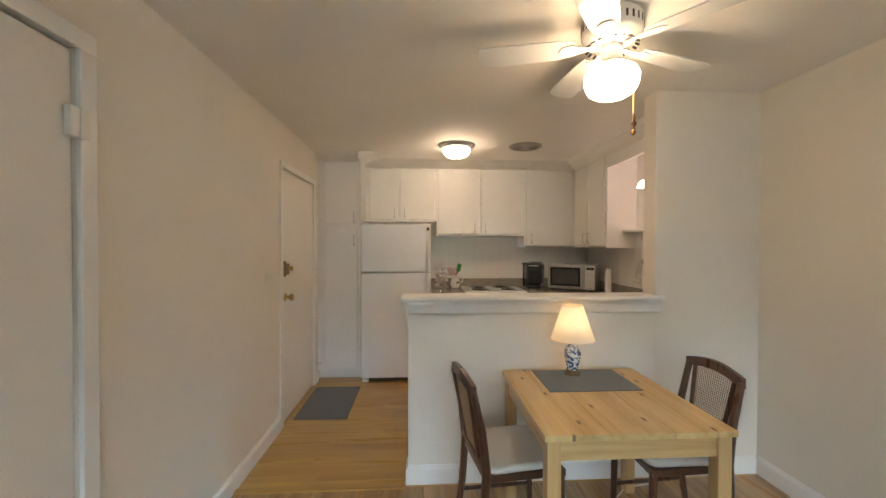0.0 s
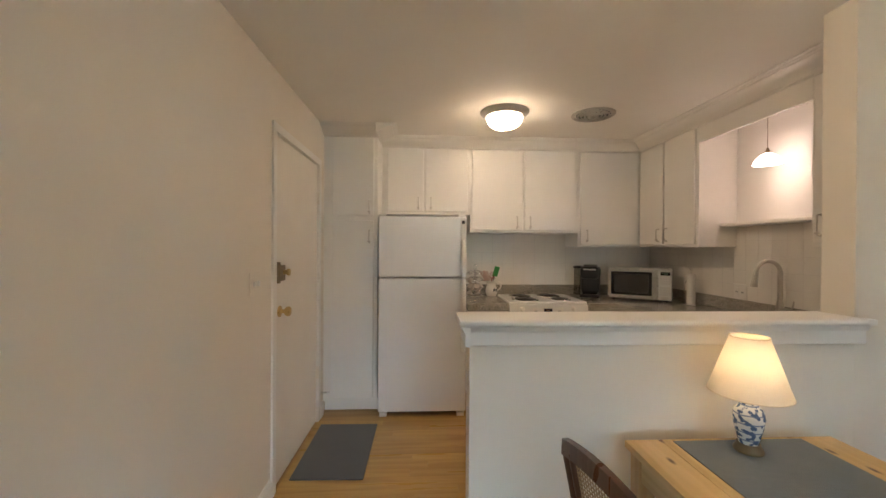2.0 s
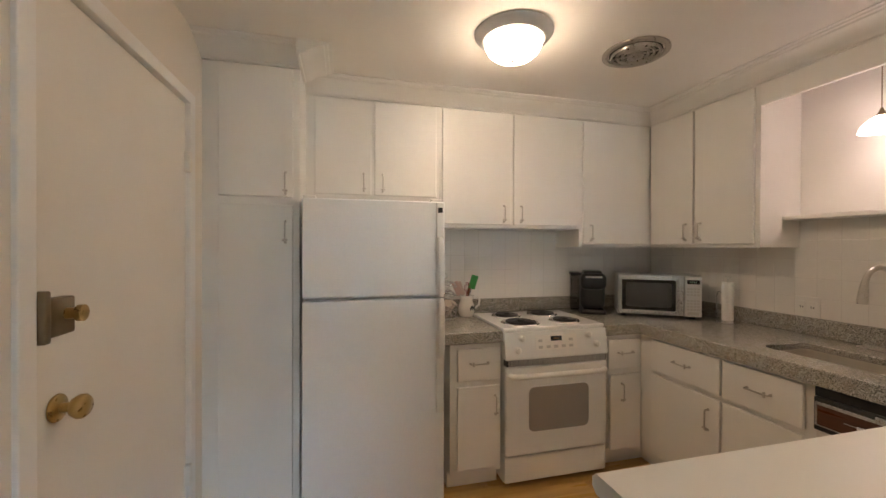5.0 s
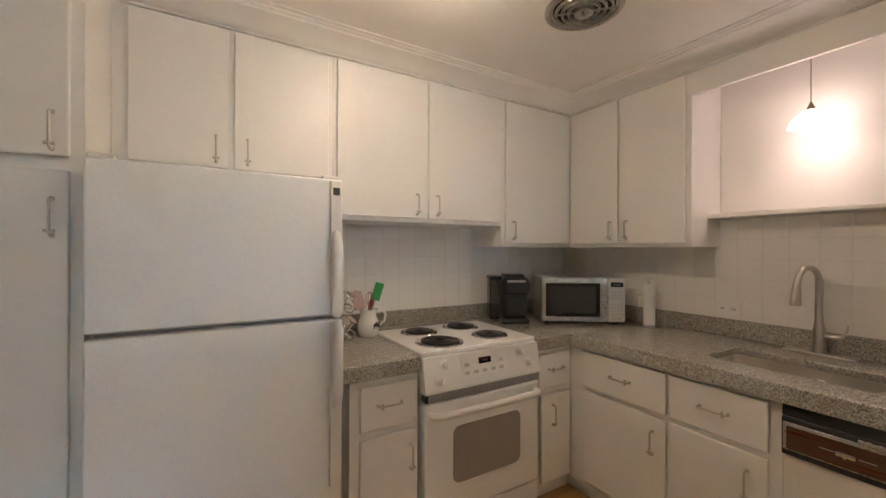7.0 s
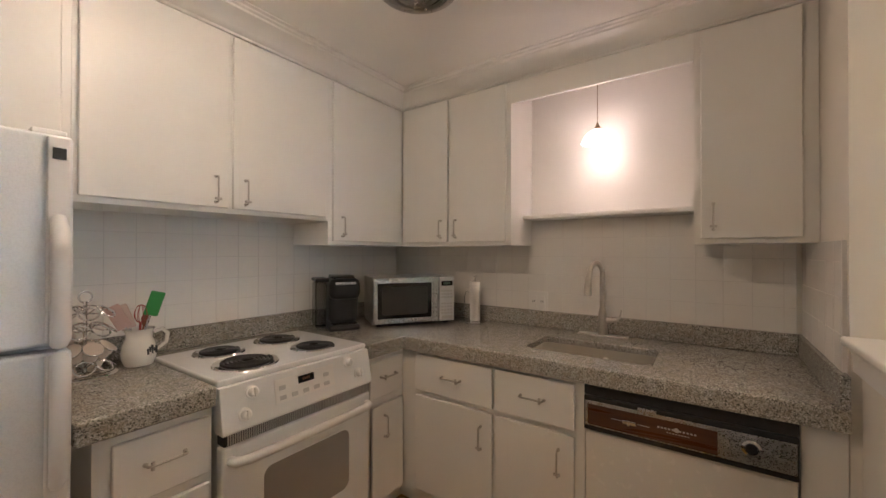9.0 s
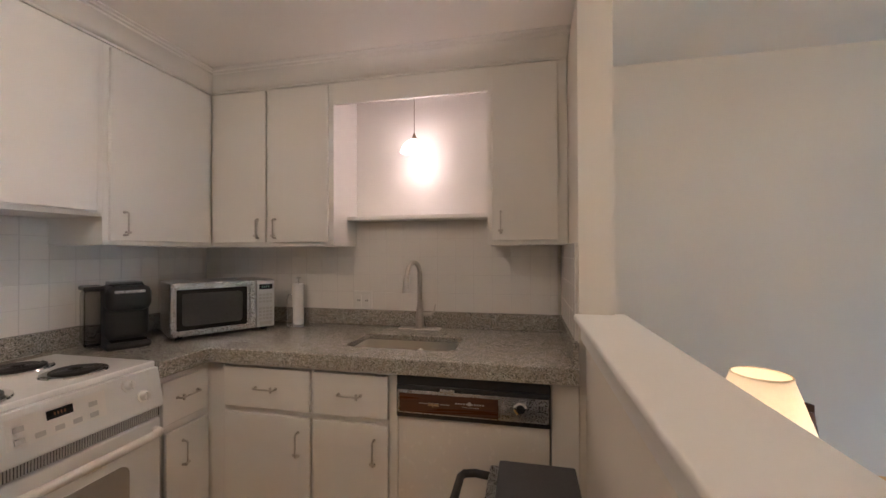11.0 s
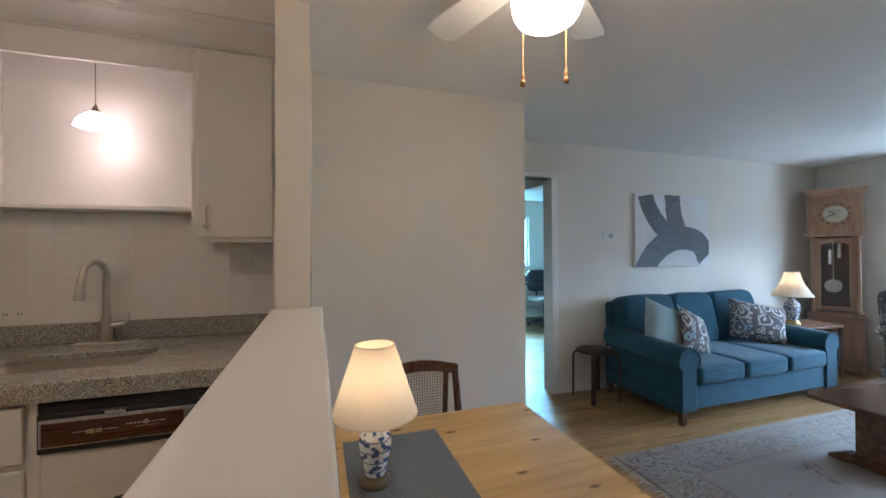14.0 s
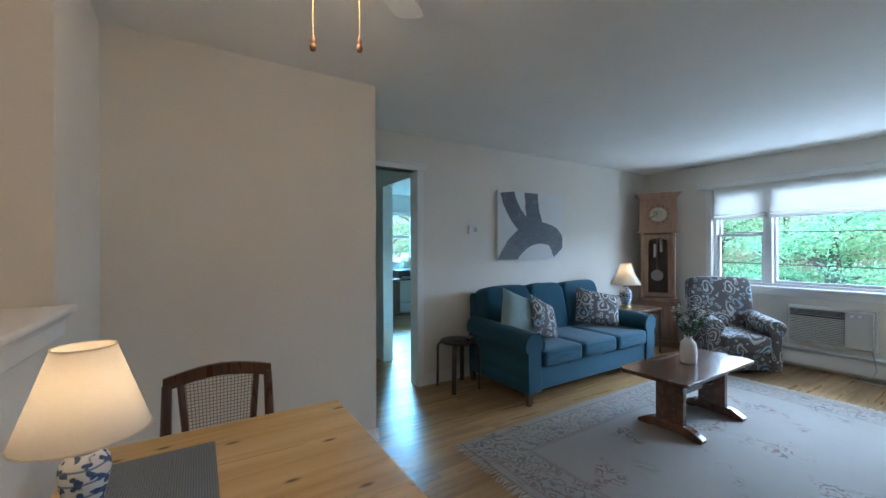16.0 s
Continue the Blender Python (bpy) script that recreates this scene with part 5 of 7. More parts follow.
for k in range(5):
    a = 72 * k + 20
    bm = bmesh.new()
    prism(bm, [(0.15, -0.048), (0.22, -0.060), (0.50, -0.070), (0.545, -0.062), (0.56, -0.03), (0.56, 0.03), (0.545, 0.062), (0.50, 0.070), (0.22, 0.060), (0.15, 0.048)], -0.004, 0.004, "z", 0.002)
    bmesh.ops.transform(bm, matrix=pose(0, 0, -0.122, 0, 0, a) @ pose(0, 0, 0, 11, 0, 0), verts=bm.verts)
    blade = part("blade", bm, ENAMEL, fan)
    bm = bmesh.new()
    prism(bm, [(0.055, -0.016), (0.11, -0.014), (0.16, -0.036), (0.20, -0.030), (0.215, 0.0), (0.20, 0.030), (0.16, 0.036), (0.11, 0.014), (0.055, 0.016)], -0.012, -0.006, "z", 0.002)
    bmesh.ops.transform(bm, matrix=pose(0, 0, -0.122, 0, 0, a) @ pose(0, 0, 0, 11, 0, 0), verts=bm.verts)
    part("blade_iron", bm, ENAMEL, blade, "white scrolled blade bracket")
KNOBW = wood("turned_knob", (0.22, 0.10, 0.03), (0.40, 0.20, 0.07), 0.25, "z")
for x, y in ((0.108, 0.022), (0.042, -0.100)):
    bm = bmesh.new()
    tube(bm, [(x, y, -0.335), (x, y, -0.480)], 0.0013, 5)
    for i in range(22):
        lathe(bm, [(0.001, -0.003), (0.0026, 0), (0.001, 0.003)], (x, y, -0.338 - i * 0.0065), 6)
    chain = part("pull_chain", bm, BRASS, fan, "brass bead chain")
    bm = bmesh.new()
    lathe(bm, [(0.003, -0.478), (0.0055, -0.490), (0.0075, -0.503), (0.0045, -0.508), (0.0085, -0.514), (0.0105, -0.523), (0.008, -0.532), (0.002, -0.536)], (x, y, 0), 16)
    part("knob", bm, KNOBW, chain, "turned wooden knob")
cord = thing("lamp_cord", pose(0.9, 2.2, 0.0), "thin white electric cord on the floor", "cord")
bm = bmesh.new()
tube(bm, [(0.72, 2.235, 0.62), (0.70, 2.24, 0.3), (0.74, 2.21, 0.06), (0.80, 2.12, 0.006), (0.95, 2.0, 0.006), (1.08, 2.08, 0.006), (1.2, 2.19, 0.006), (1.4, 2.22, 0.006)], 0.003, 6)
part("wire", bm, WHITEP, cord, "", True)
# ---- living room ----
def superbox(bm, a, b, e=0.25, f=0.35, n=28, m=14, mat=None):
    """A soft block between two corners, like a stuffed cushion."""
    a, b = Vector(a), Vector(b)
    c, s = (a + b) / 2, (b - a) / 2
    pw = lambda v, k: math.copysign(abs(v) ** k, v)
    rows = []
    for i in range(1, m):
        la = -math.pi / 2 + math.pi * i / m
        rows.append([bm.verts.new(c + Vector((s.x * pw(math.cos(la), f) * pw(math.cos(2 * math.pi * j / n), e), s.y * pw(math.cos(la), f) * pw(math.sin(2 * math.pi * j / n), e), s.z * pw(math.sin(la), f)))) for j in range(n)])
    for p, q in zip(rows, rows[1:]):
        bridge(bm, p, q)
    bm.faces.new(list(reversed(rows[0]))), bm.faces.new(rows[-1])
    vs = [v for r in rows for v in r]
    if mat is not None:
        bmesh.ops.transform(bm, matrix=mat, verts=vs)
    return vs


def pillow_mesh(w, h, t, n=14):
    """A square scatter cushion with pinched corners, standing on its edge in the xz plane."""
    bm = bmesh.new()
    sides = []
    for s in (1, -1):
        g = []
        for i in range(n + 1):
            row = []
            for j in range(n + 1):
                u, v = 2 * i / n - 1, 2 * j / n - 1
                k = max((1 - abs(u) ** 2.6) * (1 - abs(v) ** 2.6), 0) ** 0.55
                sx, sz = w / 2 * u * (1 - 0.07 * (1 - v * v)), h / 2 * v * (1 - 0.07 * (1 - u * u))
                row.append(bm.verts.new((sx, s * t / 2 * k + 0.004 * noise.noise((u * 2, v * 2, s)), sz)))
            g.append(row)
        for i in range(n):
            for j in range(n):
                bm.faces.new((g[i][j], g[i + 1][j], g[i + 1][j + 1], g[i][j + 1]))
    bmesh.ops.remove_doubles(bm, verts=bm.verts, dist=0.006)
    return bm


TEAL = woven("teal_upholstery", (0.004, 0.046, 0.078), (0.008, 0.098, 0.150), 700, 0.9, 0.2)


def paisley(name, ground, curl, accent, scale=6.6):
    """Printed cloth: spiral curls with dotted rims in two colours on a dark ground."""
    m, ns, ls, b = mat_new(name)

    def mth(op, a, c=0.0):
        n_ = ns.new("ShaderNodeMath")
        n_.operation = op
        for sck, val in zip(n_.inputs, (a, c)):
            if hasattr(val, "is_output"):
                ls.new(val, sck)
            else:
                sck.default_value = val
        return n_.outputs[0]
    co = ns.new("ShaderNodeTexCoord")
    warp = ns.new("ShaderNodeTexNoise")
    warp.inputs["Scale"].default_value = scale * 0.7
    ls.new(co.outputs["Object"], warp.inputs["Vector"])
    mixv = ns.new("ShaderNodeVectorMath")
    mixv.operation = "MULTIPLY_ADD"
    mixv.inputs[1].default_value = (0.17, 0.17, 0.17)
    ls.new(warp.outputs["Color"], mixv.inputs[0]), ls.new(co.outputs["Object"], mixv.inputs[2])
    vo = ns.new("ShaderNodeTexVoronoi")
    vo.inputs["Scale"].default_value = scale
    ls.new(mixv.outputs[0], vo.inputs["Vector"])
    loc = ns.new("ShaderNodeVectorMath")
    loc.operation = "SUBTRACT"
    ls.new(mixv.outputs[0], loc.inputs[0]), ls.new(vo.outputs["Position"], loc.inputs[1])
    sep = ns.new("ShaderNodeSeparateXYZ")
    ls.new(loc.outputs[0], sep.inputs[0])
    rnd_ = ns.new("ShaderNodeSeparateColor")
    ls.new(vo.outputs["Color"], rnd_.inputs[0])
    ang = mth("ARCTAN2", mth("ADD", sep.outputs[2], mth("MULTIPLY", sep.outputs[1], 0.8)), sep.outputs[0])
    turn = mth("ADD", mth("ADD", ang, mth("MULTIPLY", rnd_.outputs[2], 6.283)), mth("MULTIPLY", vo.outputs["Distance"], 25.0))
    swirl = ramp(ns, ls, mth("SINE", turn), (0.10, 0.0), (0.30, 1.0))
    inside = ramp(ns, ls, vo.outputs["Distance"], (0.50, 1.0), (0.56, 0.0))
    dots = ns.new("ShaderNodeTexVoronoi")
    dots.inputs["Scale"].default_value = scale * 2.7
    ls.new(co.outputs["Object"], dots.inputs["Vector"])
    sprig = mth("MULTIPLY", ramp(ns, ls, dots.outputs["Distance"], (0.20, 0.0), (0.24, 1.0), (0.34, 1.0), (0.39, 0.0)), ramp(ns, ls, vo.outputs["Distance"], (0.46, 0.0), (0.52, 1.0)))
    mask = mth("MAXIMUM", mth("MULTIPLY", swirl, inside), sprig)
    ink = mixer(ns, ls, ramp(ns, ls, rnd_.outputs[0], (0.66, 0.0), (0.70, 1.0)), curl, accent)
    ls.new(mixer(ns, ls, mask, ground, ink), b.inputs["Base Color"])
    b.inputs["Roughness"].default_value = 0.88
    bump(ns, ls, b, noise_tex(ns, ls, 420, 2), 0.2, 0.002)
    return m


PAISLEY = paisley("paisley_cloth", (0.12, 0.102, 0.096), (0.48, 0.48, 0.47), (0.27, 0.38, 0.44))
PALE = woven("pale_aqua_cloth", (0.24, 0.34, 0.35), (0.36, 0.46, 0.46), 600, 0.8, 0.2)

sofa = thing("sofa", pose(2.44, -1.295, 0.0), "teal blue three-seat sofa with rolled arms", "sofa")
SY0_, SY1_ = -2.23, -0.335
part("base", boxes(((2.015, SY0_ + 0.10, 0.11), (2.85, SY1_ - 0.10, 0.305)), bevel=0.015), TEAL, sofa, "", True)
for y0, s in ((SY1_, -1), (SY0_, 1)):
    bm = bmesh.new()
    prof = [(y0 + s * 0.025, 0.105), (y0 + s * 0.020, 0.30), (y0 + s * 0.022, 0.44)]
    cy, cz, r = y0 + s * 0.095, 0.495, 0.104
    prof += [(cy - s * r * math.cos(radians(t)), cz + r * math.sin(radians(t))) for t in range(-25, 206, 15)]
    prof += [(y0 + s * 0.175, 0.44), (y0 + s * 0.175, 0.105)]
    prism(bm, prof, 1.995, 2.82, "x", 0.012)
    for v in bm.verts:
        if v.co.z > 0.35:
            v.co.z += 0.035 * (v.co.x - 1.995) / 0.82
    arm = part("arm", bm, TEAL, sofa, "", True)
    bm = bmesh.new()
    tube(bm, [(1.993, y, z) for y, z in prof[1:-1]], 0.005, 6)
    part("piping", bm, TEAL, arm, "", True)
bm = bmesh.new()
prism(bm, [(2.78, 0.11), (2.86, 0.11), (2.905, 0.80), (2.885, 0.845), (2.84, 0.85), (2.80, 0.80)], SY0_ + 0.09, SY1_ - 0.09, "y", 0.012)
part("back", bm, TEAL, sofa, "", True)
cw = (SY1_ - SY0_ - 0.36) / 3
for i in range(3):
    y0 = SY0_ + 0.18 + i * cw
    bm = bmesh.new()
    superbox(bm, (1.972, y0 + 0.002, 0.295), (2.62, y0 + cw - 0.002, 0.455), 0.16, 0.32)
    seat = part("seat_cushion", bm, TEAL, sofa, "", True)
    bm = bmesh.new()
    for z in (0.335, 0.425):
        tube(bm, [(1.978 + 0.03 * abs(t) ** 6, y0 + cw / 2 + t * (cw / 2 - 0.006), z) for t in [k / 8 - 1 for k in range(17)]], 0.005, 6)
    part("piping", bm, TEAL, seat, "", True)
    bm = bmesh.new()
    superbox(bm, (-0.125, y0 + 0.003 - 0.085 * (i == 0), -0.03), (0.115, y0 + cw - 0.003 + 0.085 * (i == 2), 0.49), 0.22, 0.36, mat=pose(2.665, 0, 0.435, 0, 13, 0))
    for v in bm.verts:
        v.co.z += 0.008 * noise.noise(v.co * 6)
    part("back_cushion", bm, TEAL, sofa, "", True)
LEG = wood("sofa_leg_wood", (0.06, 0.028, 0.016), (0.13, 0.06, 0.032), 0.3, "z")
for x in (2.03, 2.80):
    for y in (SY0_ + 0.06, SY1_ - 0.06):
        bm = bmesh.new()
        lathe(bm, [(0.026, 0.0), (0.038, 0.112)], (x, y, 0), 4, m=None)
        bmesh.ops.rotate(bm, cent=(x, y, 0), matrix=Matrix.Rotation(radians(45), 3, "Z"), verts=bm.verts)
        part("leg", bm, LEG, sofa, "dark tapered wooden leg", True)
for m, w, h, t, mt, lab in ((pose(2.42, -0.665, 0.655, 0, 0, 92) @ pose(0, 0, 0, 19, 0, 0) @ pose(0, 0, 0, 0, -22, 0), 0.46, 0.45, 0.17, PALE, "pale aqua throw pillow leaning on the sofa"),
                             (pose(2.34, -0.90, 0.625, 0, 0, 108) @ pose(0, 0, 0, 22, 0, 0) @ pose(0, 0, 0, 0, -26, 0), 0.40, 0.39, 0.14, PAISLEY, "grey paisley throw pillow leaning on the sofa"),
                             (pose(2.42, -1.83, 0.64, 0, 0, 66) @ pose(0, 0, 0, 24, 0, 0) @ pose(0, 0, 0, 0, -13, 0), 0.52, 0.40, 0.16, PAISLEY, "grey paisley throw pillow at the sofa end")):
    p = thing("throw_pillow", m, lab, "pillow", "pillows on the sofa")
    part("cover", pillow_mesh(w, h, t), mt, p)

stool = thing("stool", pose(2.71, -0.155, 0.0), "round dark bentwood stool beside the sofa", "stool")
STOOLW = wood("near_black_wood", (0.018, 0.010, 0.008), (0.045, 0.024, 0.018), 0.35, "x")
bm = bmesh.new()
lathe(bm, [(0.160, 0.422), (0.168, 0.426), (0.170, 0.436), (0.164, 0.444), (0.0, 0.446)], n=40)
part("seat", bm, STOOLW, stool)
for k in range(4):
    bm = bmesh.new()
    R_ = pose(0, 0, 0, 0, 0, 45 + 90 * k)
    path = [(0.06, 0.415), (0.15, 0.415), (0.178, 0.408), (0.192, 0.39), (0.197, 0.36), (0.20, 0.0)]
    for (r0, z0), (r1, z1) in zip(path, path[1:]):
        d = Vector((r1 - r0, 0, z1 - z0)).normalized()
        nn = Vector((-d.z, 0, d.x)) * 0.0075
        v = [bm.verts.new(R_ @ (Vector((r, sy, z)) + s * nn)) for r, z in ((r0, z0), (r1, z1)) for sy, s in ((-0.02, -1), (0.02, -1), (0.02, 1), (-0.02, 1))]
        for f in ((0, 1, 2, 3), (7, 6, 5, 4), (0, 4, 5, 1), (1, 5, 6, 2), (2, 6, 7, 3), (3, 7, 4, 0)):
            bm.faces.new([v[i] for i in f])
    part("leg", bm, STOOLW, stool)
rem = thing("remote_control", pose(2.66, -0.26, 0.446, 0, 0, 35), "black remote control lying on the stool", "remote")
part("case", boxes(((-0.022, -0.08, 0.0), (0.022, 0.08, 0.018)), bevel=0.005), BLACK, rem)
bm = bmesh.new()
for i in range(3):
    for j in range(6):
        box(bm, (-0.014 + i * 0.010, -0.06 + j * 0.018, 0.018), (-0.008 + i * 0.010, -0.052 + j * 0.018, 0.0195))
part("buttons", bm, GREYP, rem)

# canvas with brush strokes
art = thing("wall_art", pose(EW, -1.295, 1.175), "white canvas with broad grey abstract brush strokes", "painting")
CANVAS = woven("white_canvas", (0.70, 0.69, 0.68), (0.80, 0.79, 0.77), 900, 0.8, 0.25)
part("canvas", boxes(((EW - 0.036, -1.80, 1.175), (EW - 0.001, -0.79, 1.93)), bevel=0.003), CANVAS, art, "", True)
m, ns, ls, b = mat_new("brush_ink")
st = noise_tex(ns, ls, 11, 8, (1, 1.1, 2.2), 0.7)
ls.new(ramp(ns, ls, st, (0.32, (0.075, 0.083, 0.098)), (0.60, (0.13, 0.142, 0.16)), (0.74, (0.30, 0.315, 0.33))), b.inputs["Base Color"])
b.inputs["Roughness"].default_value = 0.55
INK = m


def stroke(points, width, lift):
    """A flat ragged band along (u, v) points of the canvas."""
    pts = []
    for k in range(len(points) - 1):
        p0, p1, p2, p3 = points[max(k - 1, 0)], points[k], points[k + 1], points[min(k + 2, len(points) - 1)]
        for i in range(8):
            t = i / 8
            pts.append(tuple(0.5 * (2 * p1[c] + (p2[c] - p0[c]) * t + (2 * p0[c] - 5 * p1[c] + 4 * p2[c] - p3[c]) * t * t + (3 * p1[c] - p0[c] - 3 * p2[c] + p3[c]) * t ** 3) for c in (0, 1)))
    pts.append(points[-1])
    bm = bmesh.new()
    last = None
    for i, (u, v) in enumerate(pts):
        a, c = pts[max(i - 1, 0)], pts[min(i + 1, len(pts) - 1)]
        d = Vector(((c[0] - a[0]) * 1.01, (a[1] - c[1]) * 0.755)).normalized()
        nn = Vector((-d.y, d.x))
        now = []
        for s in (-1, 1):
            w = width * (1 + 0.12 * noise.noise((i * 0.9, s * 3.0, lift * 900)))
            uu, vv = u * 1.01 + s * nn.x * w, (1 - v) * 0.755 + s * nn.y * w
            now.append(bm.verts.new((EW - 0.0365 - lift, -0.79 - min(max(uu, 0.004), 1.006), 1.175 + min(max(vv, 0.004), 0.751))))
        if last:
            bm.faces.new((last[0], now[0], now[1], last[1]))
        last = now
    return bm


for pts, w, lift in (([(0.13, 0.0), (0.18, 0.18), (0.30, 0.40), (0.50, 0.60)], 0.098, 0.0010), ([(0.49, 0.0), (0.50, 0.22), (0.55, 0.44), (0.62, 0.62)], 0.105, 0.0016), ([(0.06, 1.16), (0.14, 0.98), (0.25, 0.80), (0.42, 0.655), (0.64, 0.60), (0.85, 0.67), (0.955, 0.90)], 0.122, 0.0022), ([(0.34, 0.52), (0.52, 0.60), (0.70, 0.58)], 0.085, 0.0028)):
    part("brush_stroke", stroke(pts, w, lift), INK, art, "grey-black brush stroke", True)
th = thing("thermostat", pose(EW, -0.475, 1.455), "small white wall thermostat with a round dial", "thermostat")
part("plate", boxes(((EW - 0.022, -0.53, 1.455), (EW - 0.001, -0.42, 1.54)), bevel=0.005), WHITEP, th, "", True)
bm = bmesh.new()
lathe(bm, [(0.026, 0.0), (0.025, 0.008), (0.014, 0.010)], n=24, m=pose(EW - 0.022, -0.498, 1.495, 0, -90, 0))
part("dial", bm, paint("dial_grey", (0.42, 0.41, 0.39), 0.4), th, "grey dial", True)
part("cover", boxes(((EW - 0.030, -0.475, 1.462), (EW - 0.0215, -0.427, 1.533)), bevel=0.003), paint("warm_white_plastic", (0.82, 0.80, 0.77), 0.4), th, "grey-beige cover", True)

# trestle coffee table
ct = thing("coffee_table", pose(1.16, -1.155, 0.012), "dark walnut trestle coffee table standing on the rug", "coffee table")
CTW = wood("coffee_walnut", (0.075, 0.032, 0.017), (0.16, 0.075, 0.040), 0.22, "y", 1.0, 0.12, 0.5)
bm = bmesh.new()
X0, X1, Y0, Y1, c = 0.925, 1.395, -1.675, -0.635, 0.04
prism(bm, [(X0 + c, Y0), (X1 - c, Y0), (X1, Y0 + c), (X1, Y1 - c), (X1 - c, Y1), (X0 + c, Y1), (X0, Y1 - c), (X0, Y0 + c)], 0.423, 0.450, "z", 0.006)
part("top", bm, CTW, ct, "", True)
for y in (-1.525, -0.905):
    part("upright", boxes(((1.065, y - 0.022, 0.07), (1.255, y + 0.022, 0.405)), bevel=0.004), CTW, ct, "", True)
    bm = bmesh.new()
    prism(bm, [(0.945, 0.012), (0.945, 0.035), (1.03, 0.082), (1.29, 0.082), (1.385, 0.035), (1.385, 0.012), (1.30, 0.012), (1.27, 0.022), (1.06, 0.022), (1.03, 0.012)], y - 0.032, y + 0.032, "y", 0.004)
    part("foot", bm, CTW, ct, "", True)
    part("cleat", boxes(((0.99, y - 0.025, 0.400), (1.33, y + 0.025, 0.4225)), bevel=0.003), CTW, ct, "", True)
part("stretcher", boxes(((1.145, -1.50, 0.235), (1.175, -0.93, 0.315)), bevel=0.003), CTW, ct, "", True)

vase = thing("vase", pose(1.165, -1.165, 0.450), "white ceramic bottle vase on the coffee table", "vase")
bm = bmesh.new()
lathe(bm, [(0.045, 0.0), (0.052, 0.006), (0.056, 0.05), (0.055, 0.12), (0.046, 0.155), (0.026, 0.178), (0.024, 0.19), (0.029, 0.20), (0.024, 0.198), (0.020, 0.18)], n=36)
part("body", bm, paint("matte_white_ceramic", (0.78, 0.77, 0.75), 0.4, 0.03), vase)
fl = thing("flowers", pose(1.165, -1.165, 0.60), "loose bunch of small white flowers in the vase", "flowers")
rnd = random.Random(5)
stems, leaves, blooms = bmesh.new(), bmesh.new(), bmesh.new()


def leaf(bm, at, way, length, width):
    d = Vector(way).normalized()
    s = d.cross(Vector((rnd.uniform(-1, 1), rnd.uniform(-1, 1), 1))).normalized() * width
    u = d.cross(s).normalized() * width * 0.4
    p = [Vector(at), Vector(at) + d * length * 0.45 + s + u, Vector(at) + d * length, Vector(at) + d * length * 0.45 - s + u]
    bm.faces.new([bm.verts.new(q) for q in p])


for i in range(26):
    a, sp = rnd.uniform(0, 6.28), rnd.uniform(0.03, 0.15)
    tip = Vector((sp * math.cos(a), sp * math.sin(a), rnd.uniform(0.14, 0.29) - sp * 0.3))
    mid = Vector((tip.x * 0.35, tip.y * 0.35, 0.08))
    tube(stems, [(0, 0, -0.06), (tip.x * 0.1, tip.y * 0.1, 0.04), mid, tip], 0.0013, 4)
    for j in range(12):
        t = rnd.random()
        leaf(leaves, mid.lerp(tip, t), (rnd.uniform(-1, 1), rnd.uniform(-1, 1), rnd.uniform(-0.2, 0.8)), rnd.uniform(0.025, 0.05), 0.007)
    for j in range(5):
        c = tip + Vector((rnd.gauss(0, 0.016), rnd.gauss(0, 0.016), rnd.gauss(0, 0.012)))
        for k in range(5):
            b5 = 1.256 * k
            leaf(blooms, c, (math.cos(b5), math.sin(b5), 0.4), 0.011, 0.005)
FOLI = paint("flower_leaf", (0.08, 0.17, 0.08), 0.6, 0.4)
part("stems", stems, FOLI, fl)
part("leaves", leaves, FOLI, fl)
part("blossoms", blooms, paint("white_petal", (0.72, 0.73, 0.72), 0.6, 0.1), fl)


